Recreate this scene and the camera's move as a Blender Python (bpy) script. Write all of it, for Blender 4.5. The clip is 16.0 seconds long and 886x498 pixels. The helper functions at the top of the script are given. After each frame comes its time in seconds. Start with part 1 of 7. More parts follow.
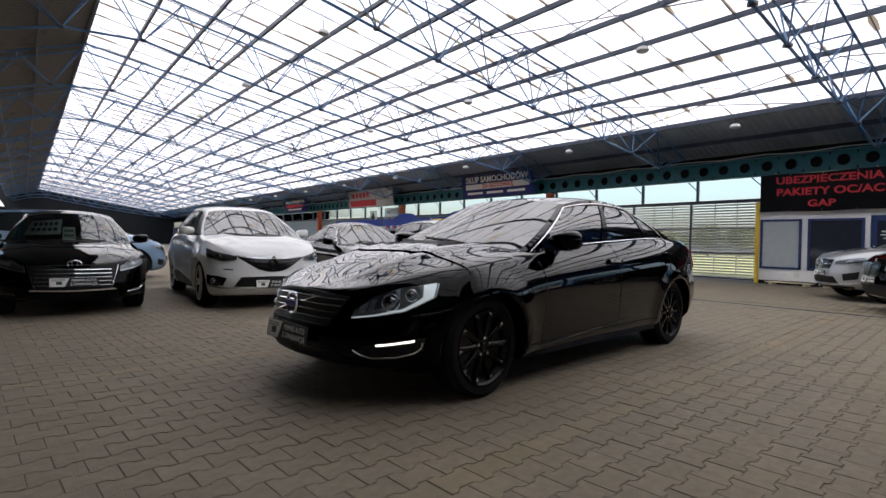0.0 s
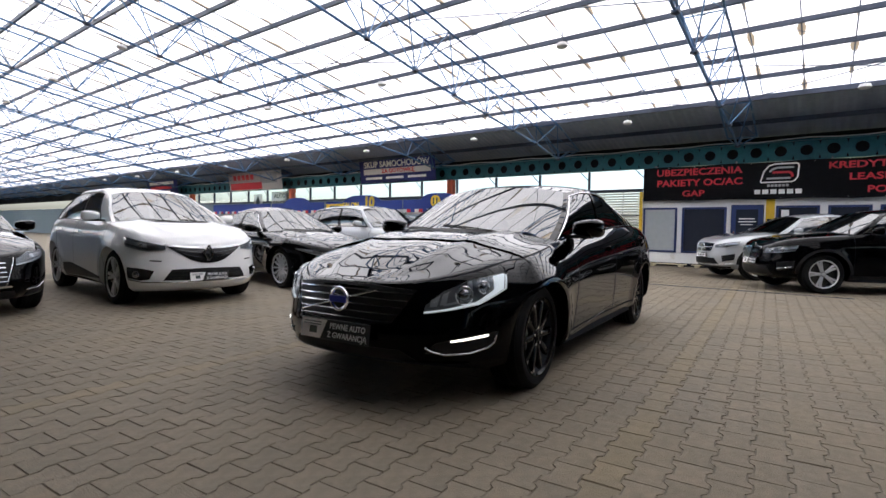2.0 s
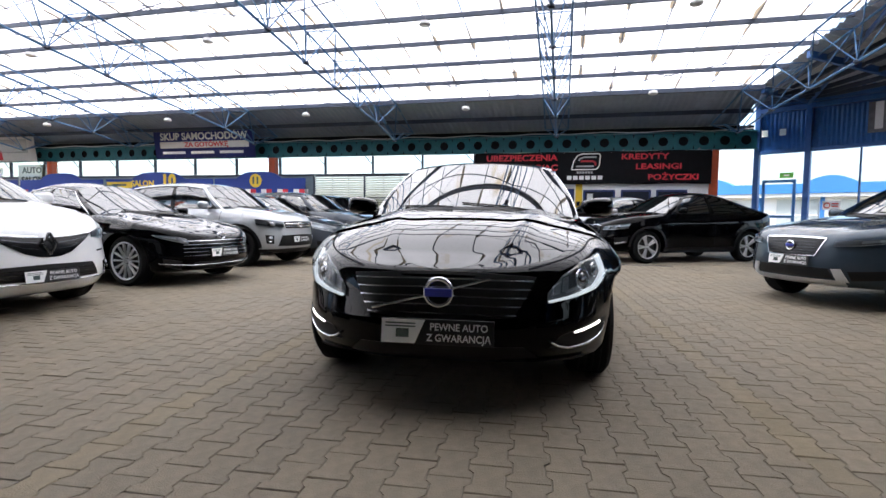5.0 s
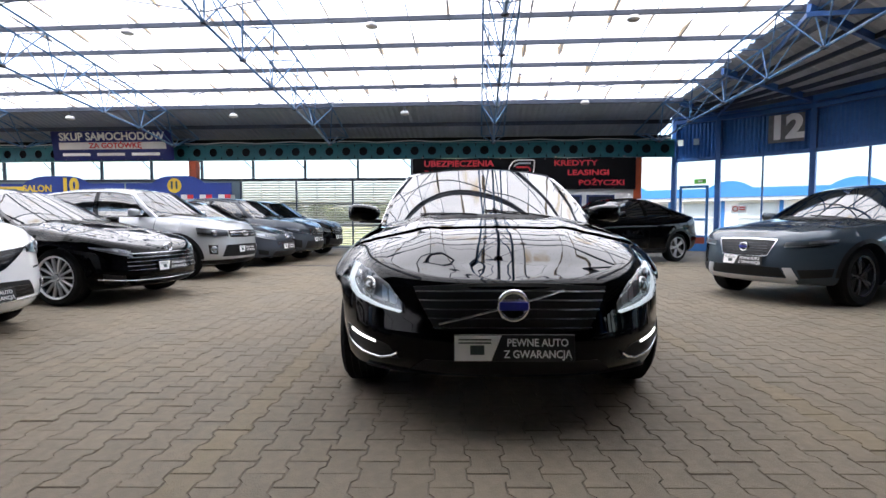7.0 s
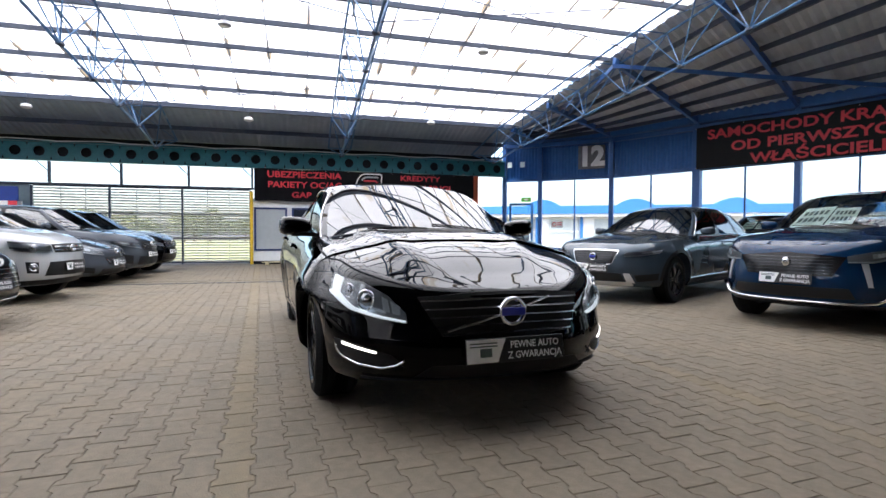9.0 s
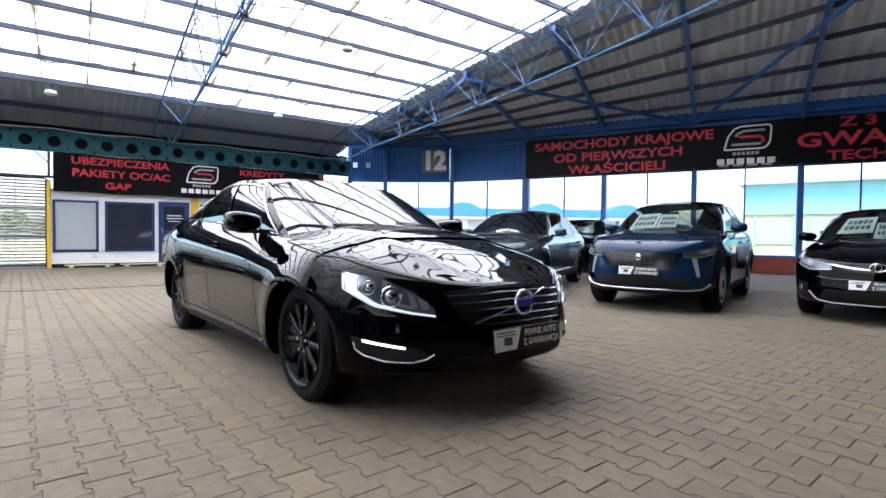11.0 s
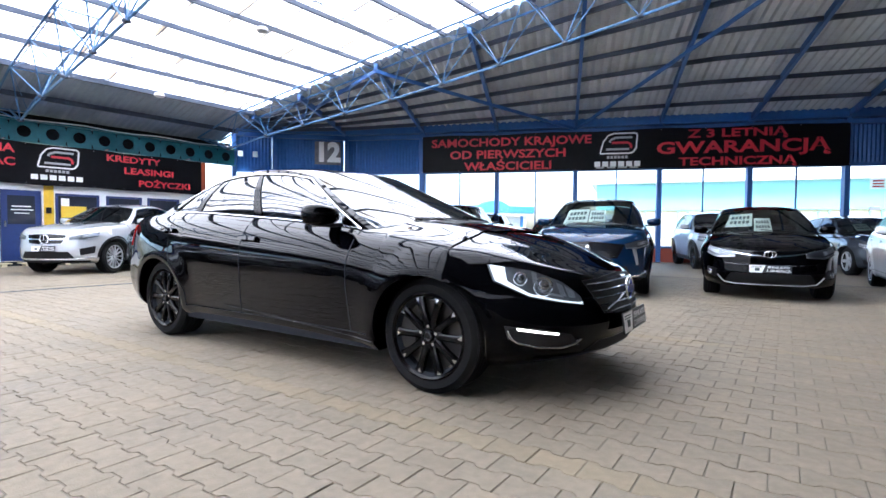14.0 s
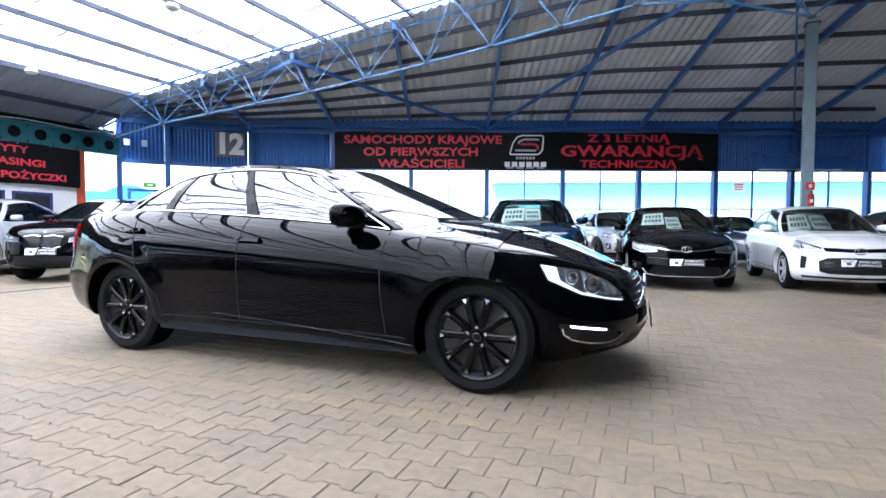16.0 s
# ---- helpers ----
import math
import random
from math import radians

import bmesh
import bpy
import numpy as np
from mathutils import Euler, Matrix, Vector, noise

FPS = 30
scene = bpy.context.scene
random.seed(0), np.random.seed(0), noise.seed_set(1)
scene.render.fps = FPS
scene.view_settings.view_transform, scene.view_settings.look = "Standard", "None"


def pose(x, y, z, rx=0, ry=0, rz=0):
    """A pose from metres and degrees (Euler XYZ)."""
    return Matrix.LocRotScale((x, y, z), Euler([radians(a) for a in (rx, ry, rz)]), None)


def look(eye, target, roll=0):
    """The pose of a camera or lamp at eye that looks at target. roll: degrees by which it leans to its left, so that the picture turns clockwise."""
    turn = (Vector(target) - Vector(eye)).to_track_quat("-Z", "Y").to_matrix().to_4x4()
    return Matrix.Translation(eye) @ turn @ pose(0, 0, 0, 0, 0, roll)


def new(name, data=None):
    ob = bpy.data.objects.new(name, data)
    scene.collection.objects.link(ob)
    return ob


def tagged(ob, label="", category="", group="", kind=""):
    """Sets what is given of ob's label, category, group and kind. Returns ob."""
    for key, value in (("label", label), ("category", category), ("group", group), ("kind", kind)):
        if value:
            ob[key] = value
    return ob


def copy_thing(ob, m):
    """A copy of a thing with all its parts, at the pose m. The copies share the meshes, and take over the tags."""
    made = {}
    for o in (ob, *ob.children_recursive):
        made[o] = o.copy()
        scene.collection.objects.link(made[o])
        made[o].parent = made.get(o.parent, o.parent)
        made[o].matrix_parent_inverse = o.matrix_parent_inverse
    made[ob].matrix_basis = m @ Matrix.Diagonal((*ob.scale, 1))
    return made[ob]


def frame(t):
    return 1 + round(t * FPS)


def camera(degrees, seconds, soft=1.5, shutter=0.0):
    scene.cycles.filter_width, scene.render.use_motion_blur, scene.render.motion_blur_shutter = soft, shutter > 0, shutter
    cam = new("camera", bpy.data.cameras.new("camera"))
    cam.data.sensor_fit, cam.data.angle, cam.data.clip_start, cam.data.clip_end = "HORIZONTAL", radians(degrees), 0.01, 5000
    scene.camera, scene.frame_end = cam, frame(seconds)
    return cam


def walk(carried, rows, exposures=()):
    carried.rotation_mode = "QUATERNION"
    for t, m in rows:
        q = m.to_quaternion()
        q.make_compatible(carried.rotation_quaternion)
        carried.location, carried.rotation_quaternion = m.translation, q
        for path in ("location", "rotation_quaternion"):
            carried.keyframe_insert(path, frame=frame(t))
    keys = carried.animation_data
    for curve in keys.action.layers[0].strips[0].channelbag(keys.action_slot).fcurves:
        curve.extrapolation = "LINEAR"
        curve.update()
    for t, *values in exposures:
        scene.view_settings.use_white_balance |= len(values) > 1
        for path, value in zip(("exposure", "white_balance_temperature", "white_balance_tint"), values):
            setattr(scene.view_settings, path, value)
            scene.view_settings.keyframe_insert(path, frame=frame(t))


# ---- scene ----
cam = camera(81.9, 16.0)
PATH = [
    (0, (3.261, -3.574, 0.976), (1.716, -2.304, 0.951), 1.1),
    (0.5, (3.049, -3.759, 0.975), (1.580, -2.403, 0.933), 1.1),
    (1, (2.817, -3.966, 0.981), (1.452, -2.505, 0.922), 1.1),
    (1.5, (2.594, -4.113, 0.975), (1.318, -2.575, 0.910), 1.0),
    (2, (2.355, -4.229, 0.976), (1.164, -2.624, 0.903), 1.0),
    (2.5, (2.088, -4.356, 0.974), (1.019, -2.669, 0.889), 1.0),
    (3, (1.815, -4.439, 0.967), (0.883, -2.671, 0.873), 0.9),
    (3.5, (1.546, -4.492, 0.964), (0.744, -2.663, 0.861), 0.8),
    (4, (1.259, -4.525, 0.955), (0.611, -2.636, 0.856), 0.8),
    (4.5, (0.959, -4.520, 0.935), (0.417, -2.598, 0.814), 0.6),
    (5, (0.708, -4.513, 0.926), (0.251, -2.570, 0.798), 0.6),
    (5.2, (0.624, -4.521, 0.950), (0.220, -2.567, 0.818), 0.6),
    (7.5, (-0.173, -4.469, 0.943), (-0.223, -2.471, 0.851), 0.1),
    (8, (-0.380, -4.493, 0.944), (-0.271, -2.497, 0.872), 0.3),
    (8.5, (-0.604, -4.522, 0.949), (-0.256, -2.554, 0.891), 0.2),
    (9, (-0.834, -4.538, 0.945), (-0.296, -2.612, 0.890), 0.2),
    (9.5, (-1.067, -4.510, 0.948), (-0.367, -2.637, 0.892), 0.2),
    (9.7, (-1.165, -4.495, 0.953), (-0.385, -2.654, 0.900), 0.2),
    (11.8, (-2.131, -3.986, 0.907), (-0.823, -2.474, 0.855), 0.5),
    (12, (-2.213, -3.939, 0.908), (-0.879, -2.450, 0.855), 0.4),
    (12.5, (-2.419, -3.738, 0.906), (-1.011, -2.318, 0.847), 0.5),
    (13, (-2.623, -3.570, 0.903), (-1.140, -2.230, 0.845), 0.4),
    (13.5, (-2.815, -3.429, 0.903), (-1.284, -2.144, 0.846), 0.3),
    (14, (-2.947, -3.246, 0.908), (-1.368, -2.019, 0.840), 0.4),
    (14.5, (-3.074, -3.068, 0.914), (-1.432, -1.928, 0.844), 0.4),
    (15, (-3.202, -2.886, 0.908), (-1.511, -1.820, 0.833), 0.4),
    (15.5, (-3.297, -2.673, 0.913), (-1.548, -1.706, 0.836), 0.3),
    (16, (-3.399, -2.485, 0.928), (-1.593, -1.629, 0.849), 0.3),
]
EXPOSURES = [(0, 1.25, 6620, 10), (1.5, 1.6, 6600, 10), (3, 1.95, 6550, 10), (5, 2.14, 6450, 10), (7.5, 2.24, 6380, 10), (9.5, 2.34, 6380, 10), (12.5, 2.92, 5950, 10), (16, 3.28, 5880, 10)]
walk(cam, [(t, look(eye, target, roll)) for t, eye, target, roll in PATH], EXPOSURES)

# ---- daylight: overcast sky and a wide, weak sun ----
world = bpy.data.worlds.new("overcast_sky")
scene.world = world
world.use_nodes = True
wn = world.node_tree
wn.nodes.clear()
sky = wn.nodes.new("ShaderNodeTexSky")
sky.sky_type = "NISHITA"
sky.sun_disc = False
sky.sun_elevation, sky.sun_rotation = radians(50), radians(150)
sky.air_density, sky.dust_density, sky.ozone_density = 1.0, 4.0, 1.0
back = wn.nodes.new("ShaderNodeBackground")
back.inputs["Strength"].default_value = 0.15
outw = wn.nodes.new("ShaderNodeOutputWorld")
wn.links.new(sky.outputs[0], back.inputs["Color"])
wn.links.new(back.outputs[0], outw.inputs["Surface"])
sun_data = bpy.data.lights.new("sun", "SUN")
sun_data.energy, sun_data.angle, sun_data.color = 1.5, radians(20), (1.0, 0.95, 0.88)
sun = new("sun", sun_data)
sun.matrix_world = look((0, 0, 30), (14, 8, 0))


# ---- materials ----
def mat(name, color, rough=0.5, metal=0.0, vary=0.12, scale=6.0, bump=0.0, bump_scale=60.0, coat=0.0, coat_ior=1.5, spec=0.5, stretch=(1, 1, 1), stain=None, per_object=0.0):
    """A surface with grain and stains at two scales, and fine relief."""
    m = bpy.data.materials.new(name)
    m.use_nodes = True
    nt = m.node_tree
    b = nt.nodes["Principled BSDF"]
    b.inputs["Roughness"].default_value = rough
    b.inputs["Metallic"].default_value = metal
    b.inputs["Coat Weight"].default_value = coat
    b.inputs["Coat Roughness"].default_value = 0.01
    b.inputs["Coat IOR"].default_value = coat_ior
    b.inputs["Specular IOR Level"].default_value = spec
    tc = nt.nodes.new("ShaderNodeTexCoord")
    mp = nt.nodes.new("ShaderNodeMapping")
    mp.inputs["Scale"].default_value = stretch
    nt.links.new(tc.outputs["Object"], mp.inputs["Vector"])
    big = nt.nodes.new("ShaderNodeTexNoise")
    big.inputs["Scale"].default_value = scale * 0.2
    big.inputs["Detail"].default_value = 4
    fine = nt.nodes.new("ShaderNodeTexNoise")
    fine.inputs["Scale"].default_value = scale * 4
    fine.inputs["Detail"].default_value = 6
    for n in (big, fine):
        nt.links.new(mp.outputs[0], n.inputs["Vector"])
    add = nt.nodes.new("ShaderNodeMath")
    add.operation = "ADD"
    nt.links.new(big.outputs["Fac"], add.inputs[0])
    nt.links.new(fine.outputs["Fac"], add.inputs[1])
    ramp = nt.nodes.new("ShaderNodeMapRange")
    ramp.inputs["From Min"].default_value, ramp.inputs["From Max"].default_value = 0.6, 1.4
    ramp.inputs["To Min"].default_value, ramp.inputs["To Max"].default_value = 1 - vary, 1 + vary
    nt.links.new(add.outputs[0], ramp.inputs["Value"])
    col = nt.nodes.new("ShaderNodeMix")
    col.data_type = "RGBA"
    col.blend_type = "MULTIPLY"
    col.inputs["Factor"].default_value = 1.0
    col.inputs["A"].default_value = (*color, 1)
    value = ramp.outputs[0]
    if per_object:
        info = nt.nodes.new("ShaderNodeObjectInfo")
        geo = nt.nodes.new("ShaderNodeNewGeometry")
        both = nt.nodes.new("ShaderNodeMath")
        both.operation = "ADD"
        nt.links.new(info.outputs["Random"], both.inputs[0])
        nt.links.new(geo.outputs["Random Per Island"], both.inputs[1])
        rr = nt.nodes.new("ShaderNodeMapRange")
        rr.inputs["From Max"].default_value = 2.0
        rr.inputs["To Min"].default_value, rr.inputs["To Max"].default_value = 1 - per_object, 1 + per_object
        nt.links.new(both.outputs[0], rr.inputs["Value"])
        mul = nt.nodes.new("ShaderNodeMath")
        mul.operation = "MULTIPLY"
        nt.links.new(value, mul.inputs[0])
        nt.links.new(rr.outputs[0], mul.inputs[1])
        value = mul.outputs[0]
    nt.links.new(value, col.inputs["B"])
    out = col.outputs["Result"]
    if stain:
        st = nt.nodes.new("ShaderNodeTexNoise")
        st.inputs["Scale"].default_value = stain[1]
        st.inputs["Detail"].default_value = 5
        nt.links.new(mp.outputs[0], st.inputs["Vector"])
        sr = nt.nodes.new("ShaderNodeMapRange")
        sr.inputs["From Min"].default_value, sr.inputs["From Max"].default_value = stain[2], stain[2] + 0.12
        nt.links.new(st.outputs["Fac"], sr.inputs["Value"])
        mx = nt.nodes.new("ShaderNodeMix")
        mx.data_type = "RGBA"
        nt.links.new(sr.outputs[0], mx.inputs["Factor"])
        nt.links.new(out, mx.inputs["A"])
        mx.inputs["B"].default_value = (*stain[0], 1)
        out = mx.outputs["Result"]
    nt.links.new(out, b.inputs["Base Color"])
    if bump:
        bt = nt.nodes.new("ShaderNodeTexNoise")
        bt.inputs["Scale"].default_value = bump_scale
        bt.inputs["Detail"].default_value = 5
        nt.links.new(mp.outputs[0], bt.inputs["Vector"])
        bp = nt.nodes.new("ShaderNodeBump")
        bp.inputs["Strength"].default_value = bump
        bp.inputs["Distance"].default_value = 0.01
        nt.links.new(bt.outputs["Fac"], bp.inputs["Height"])
        nt.links.new(bp.outputs[0], b.inputs["Normal"])
    rg = nt.nodes.new("ShaderNodeMapRange")
    rg.inputs["From Min"].default_value, rg.inputs["From Max"].default_value = 0.3, 0.7
    rg.inputs["To Min"].default_value, rg.inputs["To Max"].default_value = rough * 0.85, min(1, rough * 1.15)
    nt.links.new(big.outputs["Fac"], rg.inputs["Value"])
    nt.links.new(rg.outputs[0], b.inputs["Roughness"])
    return m


def glow(name, color, strength):
    m = bpy.data.materials.new(name)
    m.use_nodes = True
    b = m.node_tree.nodes["Principled BSDF"]
    b.inputs["Base Color"].default_value = (*color, 1)
    b.inputs["Emission Color"].default_value = (*color, 1)
    b.inputs["Emission Strength"].default_value = strength
    return m


def glass(name, tint, clear=0.9, rough=0.02, ior=1.5):
    """A thin pane: clear by its tint, with a mirror's gloss that grows at a slant."""
    m = bpy.data.materials.new(name)
    m.use_nodes = True
    nt = m.node_tree
    nt.nodes.clear()
    tr = nt.nodes.new("ShaderNodeBsdfTransparent")
    tr.inputs[0].default_value = (tint[0] * clear, tint[1] * clear, tint[2] * clear, 1)
    gl = nt.nodes.new("ShaderNodeBsdfGlossy")
    gl.inputs["Roughness"].default_value = rough
    fr = nt.nodes.new("ShaderNodeFresnel")
    fr.inputs["IOR"].default_value = ior
    mx = nt.nodes.new("ShaderNodeMixShader")
    o = nt.nodes.new("ShaderNodeOutputMaterial")
    nt.links.new(fr.outputs[0], mx.inputs[0])
    nt.links.new(tr.outputs[0], mx.inputs[1])
    nt.links.new(gl.outputs[0], mx.inputs[2])
    nt.links.new(mx.outputs[0], o.inputs["Surface"])
    return m


def sheet_light(name):
    """Weathered translucent roof sheet: scatters daylight through, with brown dirt in streaks."""
    m = bpy.data.materials.new(name)
    m.use_nodes = True
    nt = m.node_tree
    nt.nodes.clear()
    tc = nt.nodes.new("ShaderNodeTexCoord")
    mp = nt.nodes.new("ShaderNodeMapping")
    mp.inputs["Scale"].default_value = (1.0, 0.25, 1.0)
    n1 = nt.nodes.new("ShaderNodeTexNoise")
    n1.inputs["Scale"].default_value = 2.2
    n1.inputs["Detail"].default_value = 6
    nt.links.new(tc.outputs["Object"], mp.inputs[0])
    nt.links.new(mp.outputs[0], n1.inputs["Vector"])
    rr = nt.nodes.new("ShaderNodeMapRange")
    rr.inputs["From Min"].default_value, rr.inputs["From Max"].default_value = 0.62, 0.72
    nt.links.new(n1.outputs["Fac"], rr.inputs["Value"])
    info = nt.nodes.new("ShaderNodeNewGeometry")
    mr = nt.nodes.new("ShaderNodeMapRange")
    mr.inputs["To Min"].default_value, mr.inputs["To Max"].default_value = 0.78, 0.95
    nt.links.new(info.outputs["Random Per Island"], mr.inputs["Value"])
    cc = nt.nodes.new("ShaderNodeCombineColor")
    for i in range(3):
        nt.links.new(mr.outputs[0], cc.inputs[i])
    mx = nt.nodes.new("ShaderNodeMix")
    mx.data_type = "RGBA"
    nt.links.new(rr.outputs[0], mx.inputs["Factor"])
    nt.links.new(cc.outputs[0], mx.inputs["A"])
    mx.inputs["B"].default_value = (0.62, 0.5, 0.34, 1)
    tl = nt.nodes.new("ShaderNodeBsdfTranslucent")
    nt.links.new(mx.outputs["Result"], tl.inputs[0])
    df = nt.nodes.new("ShaderNodeBsdfDiffuse")
    df.inputs[0].default_value = (0.75, 0.74, 0.7, 1)
    ms = nt.nodes.new("ShaderNodeMixShader")
    ms.inputs[0].default_value = 0.12
    o = nt.nodes.new("ShaderNodeOutputMaterial")
    nt.links.new(tl.outputs[0], ms.inputs[1])
    nt.links.new(df.outputs[0], ms.inputs[2])
    nt.links.new(ms.outputs[0], o.inputs["Surface"])
    return m


M_PAVE = mat("concrete_paver", (0.180, 0.149, 0.105), 0.8, vary=0.26, scale=5, bump=0.5, bump_scale=150, per_object=0.13)
M_PAVE_Y = mat("yellowed_paver", (0.203, 0.165, 0.106), 0.8, vary=0.2, scale=5, bump=0.5, bump_scale=150, per_object=0.12)
M_JOINT = mat("joint_sand", (0.126, 0.106, 0.078), 0.95, vary=0.3, scale=8)
M_ASPHALT = mat("asphalt", (0.06, 0.06, 0.06), 0.9, vary=0.2, scale=4, bump=0.3)
M_STEEL = mat("blue_truss_paint", (0.05, 0.14, 0.29), 0.45, vary=0.25, scale=3, stain=((0.25, 0.32, 0.4), 3.0, 0.62))
M_STEEL_D = mat("purlin_paint", (0.045, 0.06, 0.095), 0.5, vary=0.3, scale=3)
M_TEAL = mat("teal_beam_paint", (0.012, 0.13, 0.165), 0.45, vary=0.25, scale=3)
M_BLUE = mat("blue_steel_paint", (0.026, 0.11, 0.34), 0.45, vary=0.2, scale=2)
M_BLUE_D = mat("dark_blue_cladding", (0.024, 0.115, 0.36), 0.45, vary=0.2, scale=2)
M_SHEET = mat("grey_roof_sheet", (0.235, 0.275, 0.35), 0.5, metal=0.1, vary=0.15, scale=1.5, stain=((0.16, 0.15, 0.14), 1.2, 0.64))
# brownish sheet with the shade of the roof's south side toned into its colour
M_SHEET_SHADE = mat("dark_roof_sheet", (0.10, 0.095, 0.09), 0.6, vary=0.25, scale=1.5, stain=((0.05, 0.045, 0.04), 1.2, 0.6))
M_SHEET_L = mat("pale_grey_roof_sheet", (0.66, 0.67, 0.685), 0.9, spec=0.05, vary=0.12, scale=1.5, stain=((0.40, 0.38, 0.35), 1.2, 0.66))
M_ORANGE = mat("orange_red_paint", (0.55, 0.09, 0.03), 0.5, vary=0.15, scale=3)
M_YELLOW = mat("yellow_paint", (0.72, 0.47, 0.03), 0.5, vary=0.15, scale=3)
M_WHITE = mat("white_panel", (0.78, 0.79, 0.8), 0.5, vary=0.06, scale=3, stain=((0.45, 0.42, 0.36), 2.0, 0.66))
M_GREY = mat("grey_column_paint", (0.20, 0.27, 0.31), 0.5, vary=0.15, scale=3)
M_ALU = mat("gate_slat_steel", (0.60, 0.60, 0.55), 0.5, metal=0.2, vary=0.15, scale=4)
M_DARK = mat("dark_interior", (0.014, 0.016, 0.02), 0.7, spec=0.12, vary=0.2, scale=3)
M_NAVY = mat("navy_frame_paint", (0.012, 0.032, 0.13), 0.45, vary=0.15, scale=3)
M_BLACKB = mat("black_banner_vinyl", (0.008, 0.008, 0.011), 0.42, vary=0.2, scale=2, spec=0.2, bump=0.15, bump_scale=3)
M_BLUEB = mat("blue_banner_vinyl", (0.02, 0.03, 0.2), 0.45, vary=0.15, scale=2, bump=0.15, bump_scale=3)
M_WHITEB = mat("white_banner_vinyl", (0.72, 0.70, 0.70), 0.5, vary=0.1, scale=2, bump=0.15, bump_scale=3)
M_REDT = mat("red_lettering", (0.62, 0.03, 0.05), 0.5, vary=0.06, scale=5)
M_WHITET = mat("white_lettering", (0.9, 0.9, 0.9), 0.5, vary=0.05, scale=5)
M_GREYT = mat("grey_lettering", (0.42, 0.43, 0.45), 0.5, vary=0.05, scale=5)
M_YELT = mat("yellow_lettering", (0.8, 0.55, 0.05), 0.5, vary=0.05, scale=5)
M_AWN = mat("blue_awning", (0.015, 0.05, 0.30), 0.5, vary=0.12, scale=3)
M_CABLE = mat("white_cable", (0.6, 0.6, 0.6), 0.5, vary=0.1)
M_TURQ = mat("turquoise_cladding", (0.30, 0.70, 0.76), 0.5, vary=0.08, scale=2)
M_CREAM = mat("cream_wall", (0.62, 0.55, 0.36), 0.7, vary=0.1, scale=2)
M_GRASS = mat("lawn", (0.32, 0.33, 0.15), 0.9, vary=0.4, scale=8)
M_LEAF = mat("foliage", (0.12, 0.14, 0.05), 0.8, vary=0.4, scale=8, per_object=0.3)
M_BARK = mat("bark", (0.12, 0.09, 0.06), 0.9, vary=0.3, scale=8)
M_SKYBLUE = mat("bright_blue_cladding", (0.035, 0.17, 0.46), 0.5, vary=0.08, scale=2)
M_LITB = mat("backlit_white_board", (0.85, 0.85, 0.84), 0.6, vary=0.04)
board_nodes = M_LITB.node_tree
board_sheet = board_nodes.nodes.new("ShaderNodeBsdfTranslucent")
board_sheet.inputs[0].default_value = (0.9, 0.9, 0.88, 1)
board_mix = board_nodes.nodes.new("ShaderNodeMixShader")
board_mix.inputs[0].default_value = 0.65
board_nodes.links.new(board_nodes.nodes["Principled BSDF"].outputs[0], board_mix.inputs[1])
board_nodes.links.new(board_sheet.outputs[0], board_mix.inputs[2])
board_nodes.links.new(board_mix.outputs[0], board_nodes.nodes["Material Output"].inputs["Surface"])
M_EXIT = mat("green_sign", (0.12, 0.45, 0.06), 0.5, vary=0.05)
M_SKYL = sheet_light("translucent_roof_sheet")
M_PANE = glass("window_glass", (0.95, 0.98, 0.98), 0.96, 0.02, 1.12)
M_PANE_D = mat("dark_window_glass", (0.03, 0.035, 0.05), 0.05, vary=0.1, coat=0.5)
M_FILM = mat("grey_window_film", (0.42, 0.46, 0.48), 0.35, vary=0.08, scale=2)
M_LAMP = mat("lamp_housing", (0.6, 0.6, 0.6), 0.4, vary=0.05)
M_RUBBER = mat("tyre_rubber", (0.008, 0.008, 0.0085), 0.65, spec=0.12, vary=0.25, scale=10)
M_REDP = mat("red_enamel", (0.6, 0.02, 0.015), 0.3, vary=0.08, coat=0.3)
M_DIRT = mat("brown_roof_grime", (0.40, 0.30, 0.17), 0.9, vary=0.4, scale=6)
grime_nodes = M_DIRT.node_tree
grime_sheet = grime_nodes.nodes.new("ShaderNodeBsdfTranslucent")
grime_sheet.inputs[0].default_value = (0.25, 0.205, 0.15, 1)
grime_mix = grime_nodes.nodes.new("ShaderNodeMixShader")
grime_mix.inputs[0].default_value = 0.75
grime_nodes.links.new(grime_nodes.nodes["Principled BSDF"].outputs[0], grime_mix.inputs[1])
grime_nodes.links.new(grime_sheet.outputs[0], grime_mix.inputs[2])
grime_nodes.links.new(grime_mix.outputs[0], grime_nodes.nodes["Material Output"].inputs["Surface"])
M_BRICK = mat("brick_red_plinth", (0.30, 0.07, 0.045), 0.8, vary=0.2, scale=5)


# ---- mesh helpers ----
def part(name, bm, material, parent=None, label="", smooth=False):
    """One mesh object from a bmesh, under a thing or a part."""
    me = bpy.data.meshes.new(name)
    bm.to_mesh(me)
    bm.free()
    for m in material if isinstance(material, (list, tuple)) else [material]:
        me.materials.append(m)
    if smooth:
        me.shade_smooth()
        me.set_sharp_from_angle(angle=radians(smooth if smooth > 1 else 40))
    ob = new(name, me)
    if parent is not None:
        ob.parent = parent
    return tagged(ob, label)


def thing(name, m, label, category, group="", kind=""):
    ob = new(name)
    ob.empty_display_size = 0.1
    ob.matrix_world = m
    return tagged(ob, label, category, group, kind)


